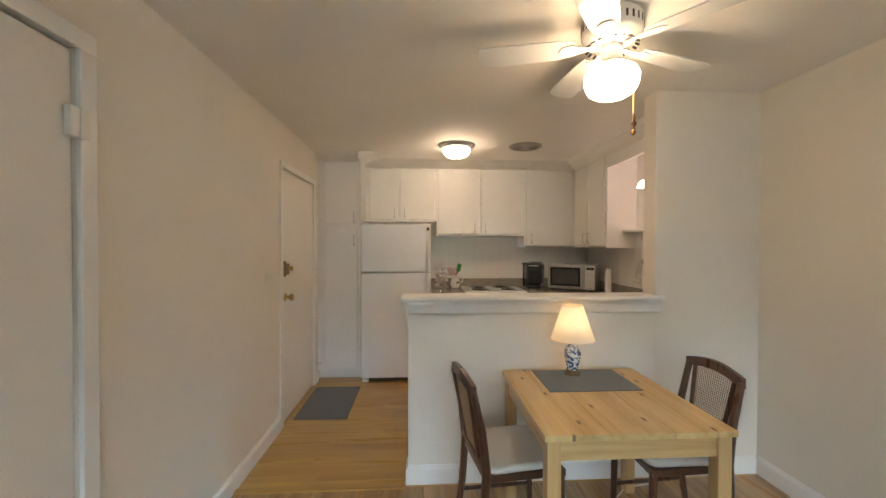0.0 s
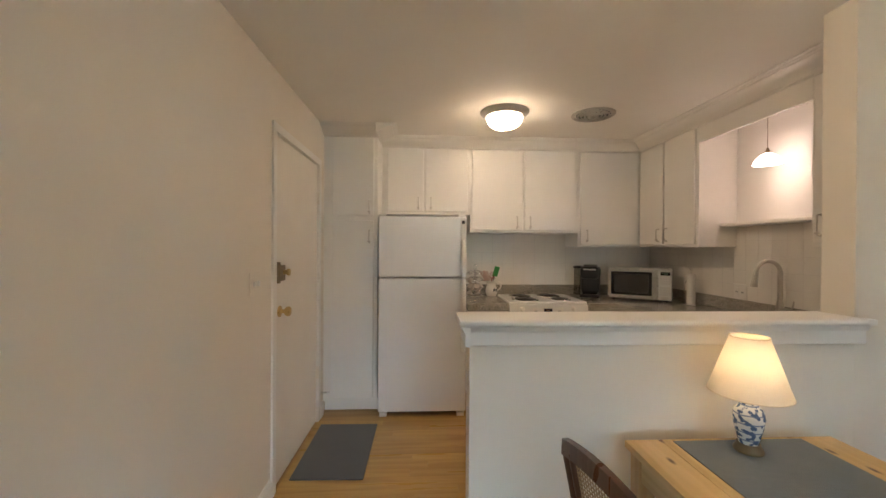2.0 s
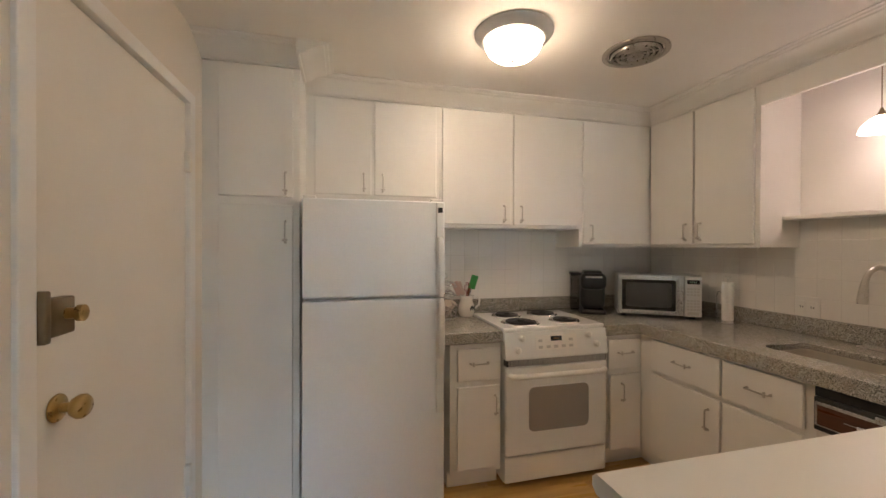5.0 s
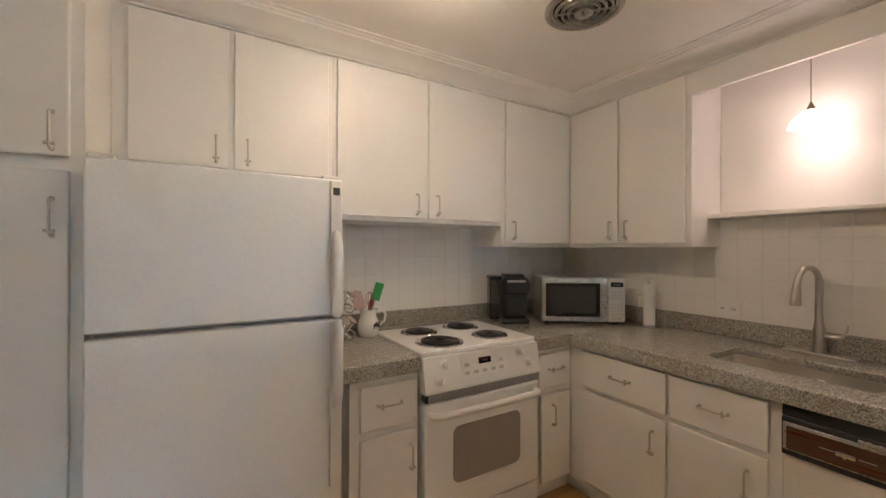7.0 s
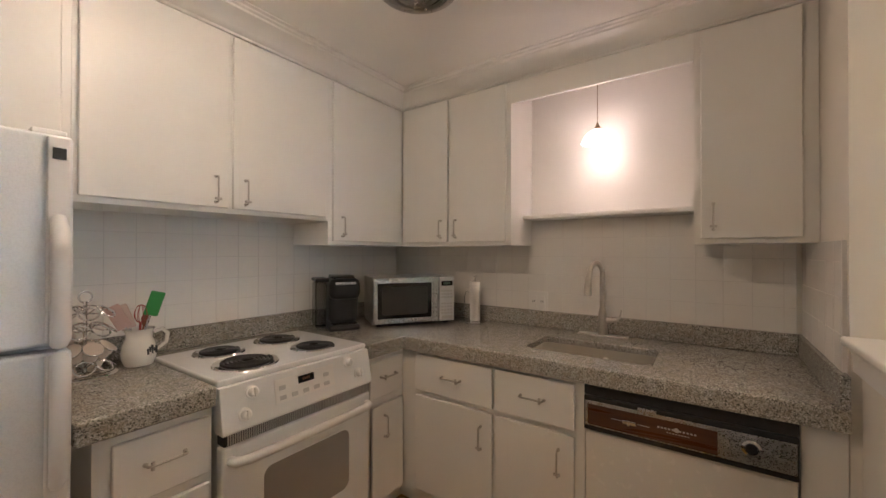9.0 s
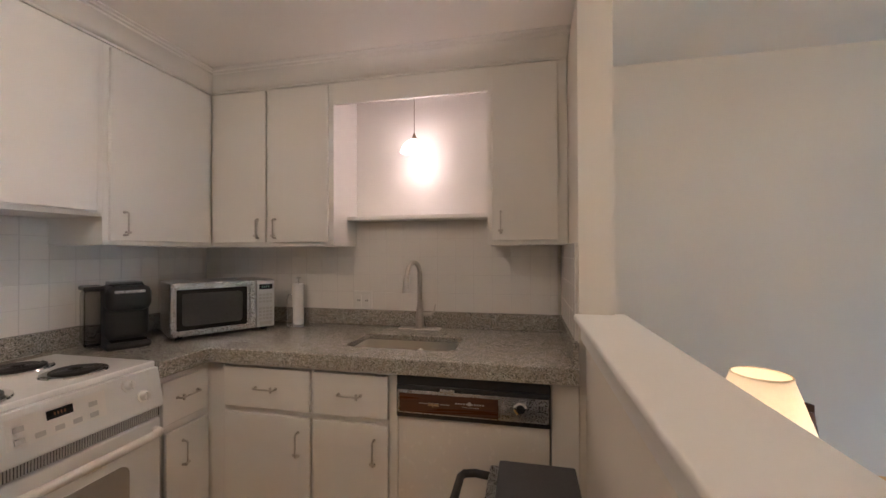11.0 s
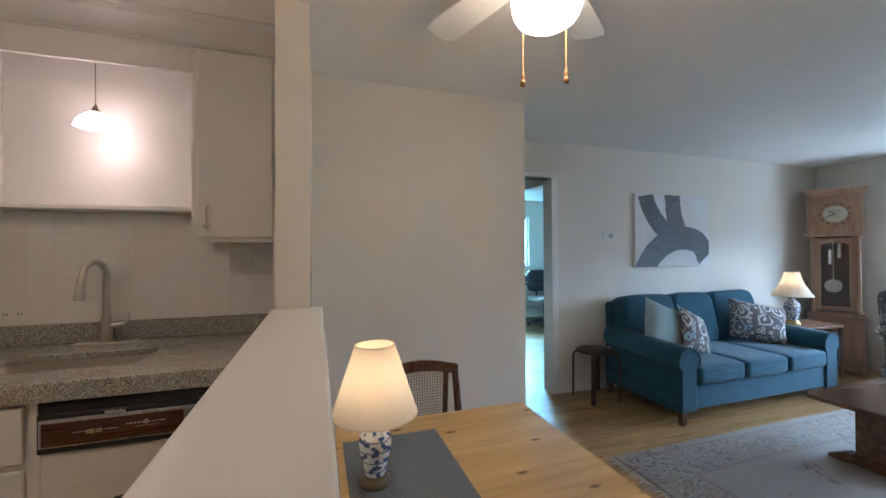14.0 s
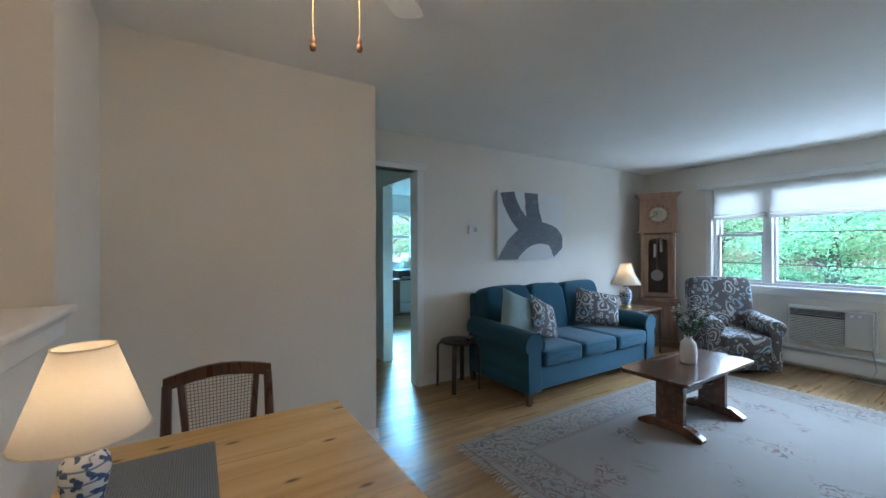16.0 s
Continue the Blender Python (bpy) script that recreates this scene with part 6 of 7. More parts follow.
# rug with a floral border
def rug_mat():
    m, ns, ls, b = mat_new("faded_floral_rug")
    co = ns.new("ShaderNodeTexCoord")
    sep = ns.new("ShaderNodeSeparateXYZ")
    ls.new(co.outputs["Object"], sep.inputs[0])

    def mth(op, a, c):
        n_ = ns.new("ShaderNodeMath")
        n_.operation = op
        for sck, val in zip(n_.inputs, (a, c)):
            if hasattr(val, "is_output"):
                ls.new(val, sck)
            else:
                sck.default_value = val
        return n_.outputs[0]
    ex = mth("SUBTRACT", 1.22, mth("ABSOLUTE", sep.outputs[0], 0))
    ey = mth("SUBTRACT", 1.52, mth("ABSOLUTE", sep.outputs[1], 0))
    ed = mth("MINIMUM", ex, ey)
    band = ramp(ns, ls, mth("MULTIPLY", ed, 2.0), (0.10, 0.0), (0.12, 1.0), (0.60, 1.0), (0.64, 0.0))
    line = ramp(ns, ls, mth("MULTIPLY", ed, 2.0), (0.09, 0.0), (0.10, 1.0), (0.125, 1.0), (0.14, 0.0), (0.60, 0.0), (0.62, 1.0), (0.66, 1.0), (0.68, 0.0))
    vo = ns.new("ShaderNodeTexVoronoi")
    vo.inputs["Scale"].default_value = 9
    wn_ = ns.new("ShaderNodeTexNoise")
    wn_.inputs["Scale"].default_value = 14
    ls.new(co.outputs["Object"], wn_.inputs["Vector"])
    mv = ns.new("ShaderNodeVectorMath")
    mv.operation = "MULTIPLY_ADD"
    mv.inputs[1].default_value = (0.12, 0.12, 0.12)
    ls.new(wn_.outputs["Color"], mv.inputs[0]), ls.new(co.outputs["Object"], mv.inputs[2])
    ls.new(mv.outputs[0], vo.inputs["Vector"])
    petals = ramp(ns, ls, mth("ADD", mth("SINE", mth("MULTIPLY", vo.outputs["Distance"], 22), 0), noise_tex(ns, ls, 46, 4)), (0.85, 0.0), (1.02, 1.0))
    spray = ramp(ns, ls, noise_tex(ns, ls, 3.1, 2), (0.56, 0.0), (0.64, 1.0))
    where = mth("MAXIMUM", mth("MULTIPLY", band, 0.75), spray)
    tint = ns.new("ShaderNodeSeparateColor")
    ls.new(vo.outputs["Color"], tint.inputs[0])
    ink = ramp(ns, ls, tint.outputs[0], (0.0, (0.16, 0.07, 0.06)), (0.35, (0.20, 0.11, 0.09)), (0.6, (0.07, 0.085, 0.10)), (0.85, (0.10, 0.10, 0.07)))
    base = mixer(ns, ls, noise_tex(ns, ls, 2.2, 5), (0.24, 0.212, 0.185), (0.335, 0.30, 0.262))
    col = mixer(ns, ls, mth("MULTIPLY", mth("MULTIPLY", petals, where), 0.92), base, ink)
    col = mixer(ns, ls, mth("MULTIPLY", line, 0.6), col, (0.20, 0.155, 0.14))
    ls.new(col, b.inputs["Base Color"])
    b.inputs["Roughness"].default_value = 0.95
    b.inputs["Sheen Weight"].default_value = 0.2
    bump(ns, ls, b, noise_tex(ns, ls, 260, 3), 0.5, 0.004)
    return m


rug = thing("rug", pose(0.60, -1.08, 0.0), "faded cream floral rug with fringed ends", "rug")
RUGM = rug_mat()
part("weave", boxes(((-1.22, -1.52, 0.001), (1.22, 1.52, 0.012)), bevel=0.004), RUGM, rug)
FRINGE = paint("fringe_cotton", (0.60, 0.56, 0.50), 0.95, 0.1)
for s in (-1, 1):
    bm = bmesh.new()
    for i in range(150):
        x = -1.21 + i * 0.01625 + rnd.uniform(-0.004, 0.004)
        tube(bm, [(x, s * 1.515, 0.006), (x + rnd.uniform(-0.008, 0.008), s * 1.55, 0.008), (x + rnd.uniform(-0.02, 0.02), s * (1.585 + rnd.uniform(-0.01, 0.012)), 0.003)], [0.003, 0.004, 0.0025], 4)
    part("fringe", bm, FRINGE, rug, "knotted cotton fringe")
# armchair, facing -y in its own axes
ac = thing("armchair", pose(1.63, -3.04, 0.0, 0, 0, 224) @ Matrix.Diagonal((0.89, 0.89, 0.97, 1)), "grey paisley upholstered swivel armchair", "armchair")
part("skirt", boxes(((-0.37, -0.36, 0.05), (0.37, 0.34, 0.24)), bevel=0.02), PAISLEY, ac)
bm = bmesh.new()
lathe(bm, [(0.24, 0.0), (0.25, 0.012), (0.22, 0.05)], n=32)
part("swivel_base", bm, BLACK, ac, "dark round swivel base")
for s in (-1, 1):
    bm = bmesh.new()
    x0 = s * 0.39
    prof = [(x0 - s * 0.03, 0.06), (x0 - s * 0.03, 0.42)]
    prof += [(x0 - s * 0.085 + s * 0.10 * math.cos(radians(t)), 0.50 + 0.085 * math.sin(radians(t))) for t in range(-35, 216, 18)]
    prof += [(x0 - s * 0.145, 0.42), (x0 - s * 0.145, 0.06)]
    prism(bm, prof, -0.39, 0.28, "y", 0.018)
    for v in bm.verts:
        if v.co.z > 0.3:
            v.co.z += 0.05 * (v.co.y + 0.39) / 0.67
    part("arm", bm, PAISLEY, ac)
bm = bmesh.new()
superbox(bm, (-0.255, -0.42, 0.23), (0.255, 0.20, 0.43), 0.18, 0.34)
part("seat_cushion", bm, PAISLEY, ac)
bm = bmesh.new()
superbox(bm, (-0.36, -0.10, -0.02), (0.36, 0.12, 0.60), 0.28, 0.24, mat=pose(0, 0.235, 0.40, -13, 0, 0))
part("back", bm, PAISLEY, ac)

# longcase clock in the corner
CLK = wood("clock_oak", (0.27, 0.145, 0.085), (0.42, 0.245, 0.15), 0.3, "z", 1.0, 0.12, 0.2)
clock = thing("grandfather_clock", pose(2.585, -3.335, 0.0, 0, 0, 213.5), "tall carved oak grandfather clock in the corner", "clock")


def cbox(name, *specs, mat=CLK, parent=None, bevel=0.004, label=""):
    return part(name, boxes(*specs, bevel=bevel), mat, parent or clock, label)


cbox("plinth", ((-0.245, -0.145, 0.0), (0.245, 0.135, 0.085)))
base = cbox("base", ((-0.225, -0.125, 0.085), (0.225, 0.13, 0.585)))
cbox("base_panel", ((-0.16, -0.133, 0.15), (0.16, -0.124, 0.52)), parent=base, bevel=0.008)
cbox("waist_moulding", ((-0.25, -0.15, 0.585), (0.25, 0.135, 0.61)), ((-0.235, -0.138, 0.61), (0.235, 0.132, 0.64)))
# Darker wood for the board behind the trunk door.
DARKCLK = wood("clock_dark_back", (0.05, 0.03, 0.02), (0.10, 0.06, 0.04), 0.5, "z")
part("trunk_back", boxes(((-0.195, 0.10, 0.64), (0.195, 0.13, 1.50))), DARKCLK, clock, "back board darker than the case")
cbox("trunk", ((-0.195, -0.085, 0.64), (-0.165, 0.10, 1.50)), ((0.165, -0.085, 0.64), (0.195, 0.10, 1.50)))
dr = cbox("trunk_door", ((-0.165, -0.10, 0.66), (-0.115, -0.075, 1.48)), ((0.115, -0.10, 0.66), (0.165, -0.075, 1.48)), ((-0.115, -0.10, 0.66), (0.115, -0.075, 0.71)), ((-0.115, -0.10, 1.43), (0.115, -0.075, 1.48)))
pane = part("pane", boxes(((-0.118, -0.09, 0.705), (0.118, -0.086, 1.435))), glass("clock_glass"), dr, "clear glass")
pane.visible_shadow = False
for s in (-1, 1):
    bm = bmesh.new()
    lathe(bm, [(0.022, 0.645), (0.022, 0.68), (0.014, 0.69), (0.017, 0.75), (0.015, 1.38), (0.012, 1.44), (0.022, 1.455), (0.022, 1.495)], (s * 0.188, -0.098, 0), 16)
    part("column", bm, CLK, clock, "turned column")
bm = bmesh.new()
arch_ = [(0.115 * math.cos(math.pi * i / 12), 1.372 + 0.06 * math.sin(math.pi * i / 12)) for i in range(13)]
prism(bm, [(0.1155, 1.431)] + arch_ + [(-0.1155, 1.431)], -0.099, -0.092, "y")
part("door_arch", bm, CLK, dr)
for x, z in ((-0.035, 1.18), (0.045, 1.25)):
    bm = bmesh.new()
    lathe(bm, [(0.004, -0.005), (0.024, 0.0), (0.024, 0.17), (0.004, 0.178)], (x, 0.0, z), 20)
    tube(bm, [(x, 0.0, z + 0.17), (x, 0.0, 1.49)], 0.0015, 5)
    part("weight", bm, CHROME, clock, "silvered weight")
bm = bmesh.new()
tube(bm, [(0.0, 0.04, 0.95), (0.0, 0.04, 1.49)], 0.004, 6)
lathe(bm, [(0.07, -0.004), (0.075, 0.0), (0.07, 0.004), (0.02, 0.008)], n=28, m=pose(0, 0.035, 0.93, 90, 0, 0))
part("pendulum", bm, NICKEL, clock, "silvered pendulum")
cbox("hood_base", ((-0.235, -0.14, 1.50), (0.235, 0.132, 1.535)))
hood = cbox("hood", ((-0.215, -0.12, 1.535), (0.215, 0.13, 1.95)))
bm = bmesh.new()
lathe(bm, [(0.165, 0.0), (0.165, 0.010), (0.150, 0.012), (0.146, 0.004)], n=40, m=pose(0, -0.12, 1.745, 90, 0, 0) @ Matrix.Diagonal((1, 0.92, 1, 1)))
part("dial_ring", bm, CLK, hood)
bm = bmesh.new()
lathe(bm, [(0.148, 0.0), (0.147, 0.003), (0.1, 0.004)], n=40, m=pose(0, -0.12, 1.745, 90, 0, 0) @ Matrix.Diagonal((1, 0.92, 1, 1)))
face = part("dial", bm, paint("dial_silver", (0.66, 0.64, 0.56), 0.35, 0.15), hood, "ivory and brass dial")
bm = bmesh.new()
lathe(bm, [(0.098, 0.0), (0.098, 0.0055), (0.060, 0.006), (0.058, 0.004)], n=40, m=pose(0, -0.12, 1.745, 90, 0, 0) @ Matrix.Diagonal((1, 0.92, 1, 1)))
part("dial_centre", bm, paint("pale_gilt", (0.62, 0.58, 0.44), 0.35, 0.2, metal=0.3), face, "pale gilt dial centre")
bm = bmesh.new()
for k in range(12):
    box(bm, (-0.004, -0.128, 0.105), (0.004, -0.1245, 0.132), 0.0, pose(0, 0, 1.745) @ Matrix.Rotation(radians(30 * k), 4, "Y"))
box(bm, (-0.004, -0.129, 0.0), (0.004, -0.1265, 0.07), 0.0, pose(0, 0, 1.745) @ Matrix.Rotation(radians(-50), 4, "Y"))
box(bm, (-0.003, -0.131, 0.0), (0.003, -0.1295, 0.105), 0.0, pose(0, 0, 1.745) @ Matrix.Rotation(radians(-115), 4, "Y"))
tagged(part("pointers", bm, BLACK, face), kind="stuff")
bm = bmesh.new()
prism(bm, [(-0.215, 1.95), (-0.225, 1.96), (-0.235, 1.985), (-0.262, 2.005), (-0.268, 2.03), (0.268, 2.03), (0.262, 2.005), (0.235, 1.985), (0.225, 1.96), (0.215, 1.95)], -0.165, 0.135, "y", 0.004)
part("cornice", bm, CLK, clock)

# end table with a lamp
et = thing("end_table", pose(2.53, -2.67, 0.0), "small brown wooden end table with stick legs", "end table")
ETW = wood("end_table_wood", (0.10, 0.05, 0.03), (0.22, 0.12, 0.075), 0.35, "z", 1.0, 0.15)
bm = bmesh.new()
prism(bm, rrect(2.31, -2.965, 2.74, -2.375, 0.03), 0.535, 0.56, "z", 0.005)
part("top", bm, ETW, et, "", True)
for x in (2.335, 2.70):
    for y in (-2.935, -2.405):
        bm = bmesh.new()
        lathe(bm, [(0.012, 0.0), (0.016, 0.08), (0.011, 0.10), (0.017, 0.14), (0.017, 0.40), (0.012, 0.43), (0.019, 0.46), (0.019, 0.536)], (x, y, 0), 12)
        part("leg", bm, ETW, et, "turned leg", True)
    bm = bmesh.new()
    tube(bm, [(x, -2.925, 0.15), (x, -2.415, 0.15)], 0.010, 8)
    part("rail", bm, ETW, et, "", True)
for y in (-2.935, -2.405):
    for z in (0.22, 0.49):
        bm = bmesh.new()
        tube(bm, [(2.345, y, z), (2.69, y, z)], 0.010, 8)
        part("rail", bm, ETW, et, "", True)
bell = [(0.176 - 0.108 * (1 - (1 - t) ** 1.6), 0.30 + 0.25 * t) for t in [i / 10 for i in range(11)]]
table_lamp(pose(2.53, -2.53, 0.56), "porcelain table lamp with bell shade, lit", 1.55, BRASS, bell)

# ---- window wall ----
VINYL = paint("window_vinyl", (0.80, 0.80, 0.78), 0.3, 0.03, 40, 0.0)
PANE = glass("window_glass")
win = thing("window_1", pose(0.67, SW, WZ0), "wide white window, fixed centre pane and side sashes", "window", kind="structure")
Y0, Y1 = -3.80, -3.70
part("window_frame", boxes(((WX0, Y0, WZ0), (WX0 + 0.035, Y1, WZ1)), ((WX1 - 0.035, Y0, WZ0), (WX1, Y1, WZ1)), ((WX0 + 0.035, Y0, WZ0), (WX1 - 0.035, Y1, WZ0 + 0.03)), ((WX0 + 0.035, Y0, WZ1 - 0.03), (WX1 - 0.035, Y1, WZ1)), bevel=0.003), VINYL, win, "", True)
for x in (1.455, -0.185):
    part("mullion", boxes(((x, Y0, WZ0 + 0.031), (x + 0.075, Y1 + 0.02, WZ1 - 0.031)), bevel=0.004), VINYL, win, "", True)


def sash(x0, x1, z0, z1, y, t=0.035):
    s = part("sash", boxes(((x0, y, z0), (x0 + t, y + 0.03, z1)), ((x1 - t, y, z0), (x1, y + 0.03, z1)), ((x0 + t, y, z0), (x1 - t, y + 0.03, z0 + t)), ((x0 + t, y, z1 - t), (x1 - t, y + 0.03, z1)), bevel=0.003), VINYL, win, "", True)
    p = part("pane", boxes(((x0 + t - 0.004, y + 0.012, z0 + t - 0.004), (x1 - t + 0.004, y + 0.016, z1 - t + 0.004))), PANE, s, "", True)
    p.visible_shadow = False


zlo, zhi = WZ0 + 0.031, WZ1 - 0.031
for x0, x1 in ((1.531, 2.024), (-0.684, -0.186)):
    sash(x0, x1, zlo, 1.478, -3.745)
    sash(x0, x1, 1.445, zhi, -3.785)
sash(-0.108, 1.454, zlo, zhi, -3.765, 0.03)
part("window_sill", boxes(((WX0 - 0.10, SW - 0.04, WZ0 - 0.035), (WX1 + 0.10, SW + 0.045, WZ0 - 0.002)), bevel=0.006), TRIM, win, "", True)
part("apron", boxes(((WX0 - 0.07, SW + 0.001, WZ0 - 0.10), (WX1 + 0.07, SW + 0.016, WZ0 - 0.036)), bevel=0.003), TRIM, win, "", True)
for x in (WX0 - 0.065, WX1 + 0.003):
    part("casing", boxes(((x, SW + 0.001, WZ0 - 0.001), (x + 0.062, SW + 0.018, 2.055)), bevel=0.003), TRIM, win, "", True)
part("head_board", boxes(((WX0 - 0.15, SW + 0.001, 2.056), (WX1 + 0.15, SW + 0.055, 2.118)), ((WX0 - 0.16, SW + 0.001, 2.119), (WX1 + 0.16, SW + 0.066, 2.134)), bevel=0.004), TRIM, win, "white painted board above the window", True)
LINEN = shade_cloth("roman_shade_linen", (0.82, 0.80, 0.76), 0.34)
for x0, x1, zb in ((1.50, 2.045, 1.665), (-0.10, 1.475, 1.66), (-0.71, -0.15, 1.66)):
    rs = thing("roman_shade", pose((x0 + x1) / 2, SW, zb), "white linen roman shade, half raised", "blind", "shades on the window")
    bm = bmesh.new()
    pr = [(-0.012, 2.053), (-0.014, 1.86), (0.004, 1.83), (-0.008, 1.80), (0.014, zb + 0.055), (-0.006, zb + 0.045), (0.020, zb + 0.012), (0.012, zb), (-0.022, zb + 0.004), (-0.024, 2.053)]
    prism(bm, [(SW - 0.012 + d, z) for d, z in pr], x0, x1, "x")
    part("cloth", bm, LINEN, rs, "", True)
    part("hem_bar", boxes(((x0, SW - 0.022, zb - 0.014), (x1, SW - 0.006, zb + 0.0)), bevel=0.003), TRIM, rs, "", True)

# wall air conditioner
air = thing("air_conditioner", pose(0.96, SW, 0.28), "beige through-wall air conditioner with louvres", "air conditioner")
ACP = paint("beige_plastic", (0.60, 0.58, 0.53), 0.45, 0.06, 60, 0.02)
part("sleeve", boxes(((0.625, SW + 0.001, 0.275), (1.30, SW + 0.03, 0.675)), bevel=0.005), TRIM, air, "white sleeve frame", True)
part("case", boxes(((0.645, SW + 0.028, 0.29), (1.28, SW + 0.085, 0.66)), bevel=0.010), ACP, air, "", True)
# Flat black plate on the case gives the outlet's inner shade as colour.
part("outlet_recess", boxes(((0.84, SW + 0.080, 0.595), (1.265, SW + 0.0865, 0.648))), BLACK, air, "black plate for the shade in the air outlet", True)
for i in range(4):
    bm = bmesh.new()
    box(bm, (0.842, -0.003, -0.001), (1.263, 0.006, 0.001), 0.0, pose(0, SW + 0.088, 0.606 + i * 0.012, 25, 0, 0))
    part("louvre", bm, ACP, air, "", True)
# Dark sheet behind the slats stands in for the shade between them.
part("grille_backing", boxes(((0.842, SW + 0.0845, 0.311), (1.265, SW + 0.0858, 0.588))), RUBBER, air, "", True)
for i in range(15):
    part("slat", boxes(((0.842, SW + 0.0860, 0.315 + i * 0.0175), (1.265, SW + 0.0925, 0.327 + i * 0.0175))), ACP, air, "", True)
bm = bmesh.new()
prism(bm, [(0.70 + 0.062 * (1 + math.cos(t * math.pi / 12)), 0.615 + 0.020 * math.sin(t * math.pi / 12)) for t in range(24)], SW + 0.084, SW + 0.090, "y", 0.001)
cpn = part("control_oval", bm, GREYP, air, "", True)
for x in (0.735, 0.79):
    bm = bmesh.new()
    lathe(bm, [(0.013, 0.0), (0.011, 0.010), (0.004, 0.011)], n=16, m=pose(x, SW + 0.090, 0.615, -90, 0, 0))
    part("knob", bm, WHITEP, cpn, "", True)
accord = thing("power_cord", pose(0.6, -3.5, 0.0), "grey power cord hanging from the air conditioner", "cord")
bm = bmesh.new()
tube(bm, [(0.66, SW + 0.06, 0.295), (0.64, SW + 0.095, 0.24), (0.62, SW + 0.11, 0.12), (0.66, SW + 0.13, 0.012), (0.80, SW + 0.14, 0.006), (0.62, SW + 0.17, 0.006), (0.40, SW + 0.14, 0.006)], 0.005, 8)
part("wire", bm, GREYP, accord, "", True)

# baseboard heater
heat = thing("baseboard_heater", pose(0.6, SW, 0.0), "long white metal baseboard heater under the window", "heater")
bm = bmesh.new()
prism(bm, [(SW + 0.001, 0.03), (SW + 0.006, 0.03), (SW + 0.006, 0.215), (SW + 0.055, 0.20), (SW + 0.062, 0.205), (SW + 0.050, 0.228), (SW + 0.001, 0.232)], LW + 0.02, 2.28, "x")
part("back_cover", bm, TRIM, heat, "", True)
bm = bmesh.new()
prism(bm, [(SW + 0.055, 0.055), (SW + 0.068, 0.045), (SW + 0.070, 0.055), (SW + 0.070, 0.165), (SW + 0.062, 0.178), (SW + 0.060, 0.175)], LW + 0.02, 2.28, "x")
part("front_cover", bm, TRIM, heat, "", True)
bm = bmesh.new()
tube(bm, [(LW + 0.05, SW + 0.035, 0.10), (2.26, SW + 0.035, 0.10)], 0.012, 8)
for i in range(150):
    x = -0.95 + i * 0.021
    box(bm, (x, SW + 0.010, 0.06), (x + 0.001, SW + 0.055, 0.15))
part("fins", bm, STEEL, heat, "", True)
for x in (LW + 0.016, 2.28):
    part("end_cap", boxes(((x, SW + 0.001, 0.0), (x + 0.03, SW + 0.074, 0.234)), bevel=0.003), TRIM, heat, "", True)

# ---- bedroom beyond the hall ----
bw = thing("window_2", pose(6.72, -1.36, 1.06), "white sash window in the bedroom", "window", kind="structure")
bsp = [((6.74, -1.82, 1.06), (6.82, -1.775, 2.02)), ((6.74, -0.945, 1.06), (6.82, -0.90, 2.02)), ((6.74, -1.775, 1.06), (6.82, -0.945, 1.11)), ((6.74, -1.775, 1.97), (6.82, -0.945, 2.02)), ((6.75, -1.775, 1.52), (6.80, -0.945, 1.57))]
part("window_frame", boxes(*bsp, bevel=0.003), VINYL, bw, "", True)
for z0, z1 in ((1.11, 1.52), (1.57, 1.97)):
    p = part("pane", boxes(((6.775, -1.776, z0), (6.779, -0.944, z1))), PANE, bw, "", True)
    p.visible_shadow = False
part("window_sill", boxes(((6.66, -1.90, 1.03), (6.75, -0.82, 1.058)), bevel=0.004), TRIM, bw, "", True)
part("casing", boxes(((6.70, -1.89, 1.06), (6.719, -1.82, 2.09)), ((6.70, -0.90, 1.06), (6.719, -0.83, 2.09)), ((6.70, -1.82, 2.02), (6.719, -0.90, 2.09)), bevel=0.003), TRIM, bw, "", True)
desk = thing("desk", pose(6.35, -1.5, 0.0), "dark wooden desk under the bedroom window", "desk")
part("top", boxes(((6.05, -2.15, 0.72), (6.66, -0.75, 0.75)), bevel=0.004), LEG, desk, "", True)
for y in (-2.13, -0.80):
    part("side_panel", boxes(((6.08, y, 0.0), (6.64, y + 0.03, 0.72))), LEG, desk, "", True)
part("drawer_unit", boxes(((6.10, -1.20, 0.10), (6.62, -0.83, 0.70)), bevel=0.004), LEG, desk, "", True)
prn = thing("printer", pose(6.38, -1.42, 0.75), "black desktop printer on the desk", "printer")
part("case", boxes(((6.20, -1.64, 0.755), (6.56, -1.22, 0.90)), bevel=0.015), BLACK, prn, "", True)
part("paper_tray", boxes(((6.10, -1.58, 0.77), (6.20, -1.28, 0.785)), bevel=0.003), GREYP, prn, "", True)
bl = thing("desk_lamp", pose(6.5, -1.50, 0.90), "small white lamp standing on the printer", "lamp")
bm = bmesh.new()
lathe(bm, [(0.05, 0.0), (0.05, 0.012), (0.02, 0.03), (0.016, 0.20)], n=20)
part("stem", bm, WHITEP, bl)
bm = bmesh.new()
lathe(bm, [(0.10, 0.15), (0.055, 0.31)], n=28, close=False)
part("shade", bm, SHADE, bl)
oc = thing("office_chair", pose(5.85, -1.62, 0.0), "dark swivel office chair with a pale seat", "office chair")
bm = bmesh.new()
superbox(bm, (-0.23, -0.23, 0.44), (0.23, 0.23, 0.53), 0.3, 0.4)
part("seat", bm, CREAM, oc, "pale seat pad")
bm = bmesh.new()
superbox(bm, (0.20, -0.20, 0.60), (0.27, 0.20, 1.0), 0.4, 0.4)
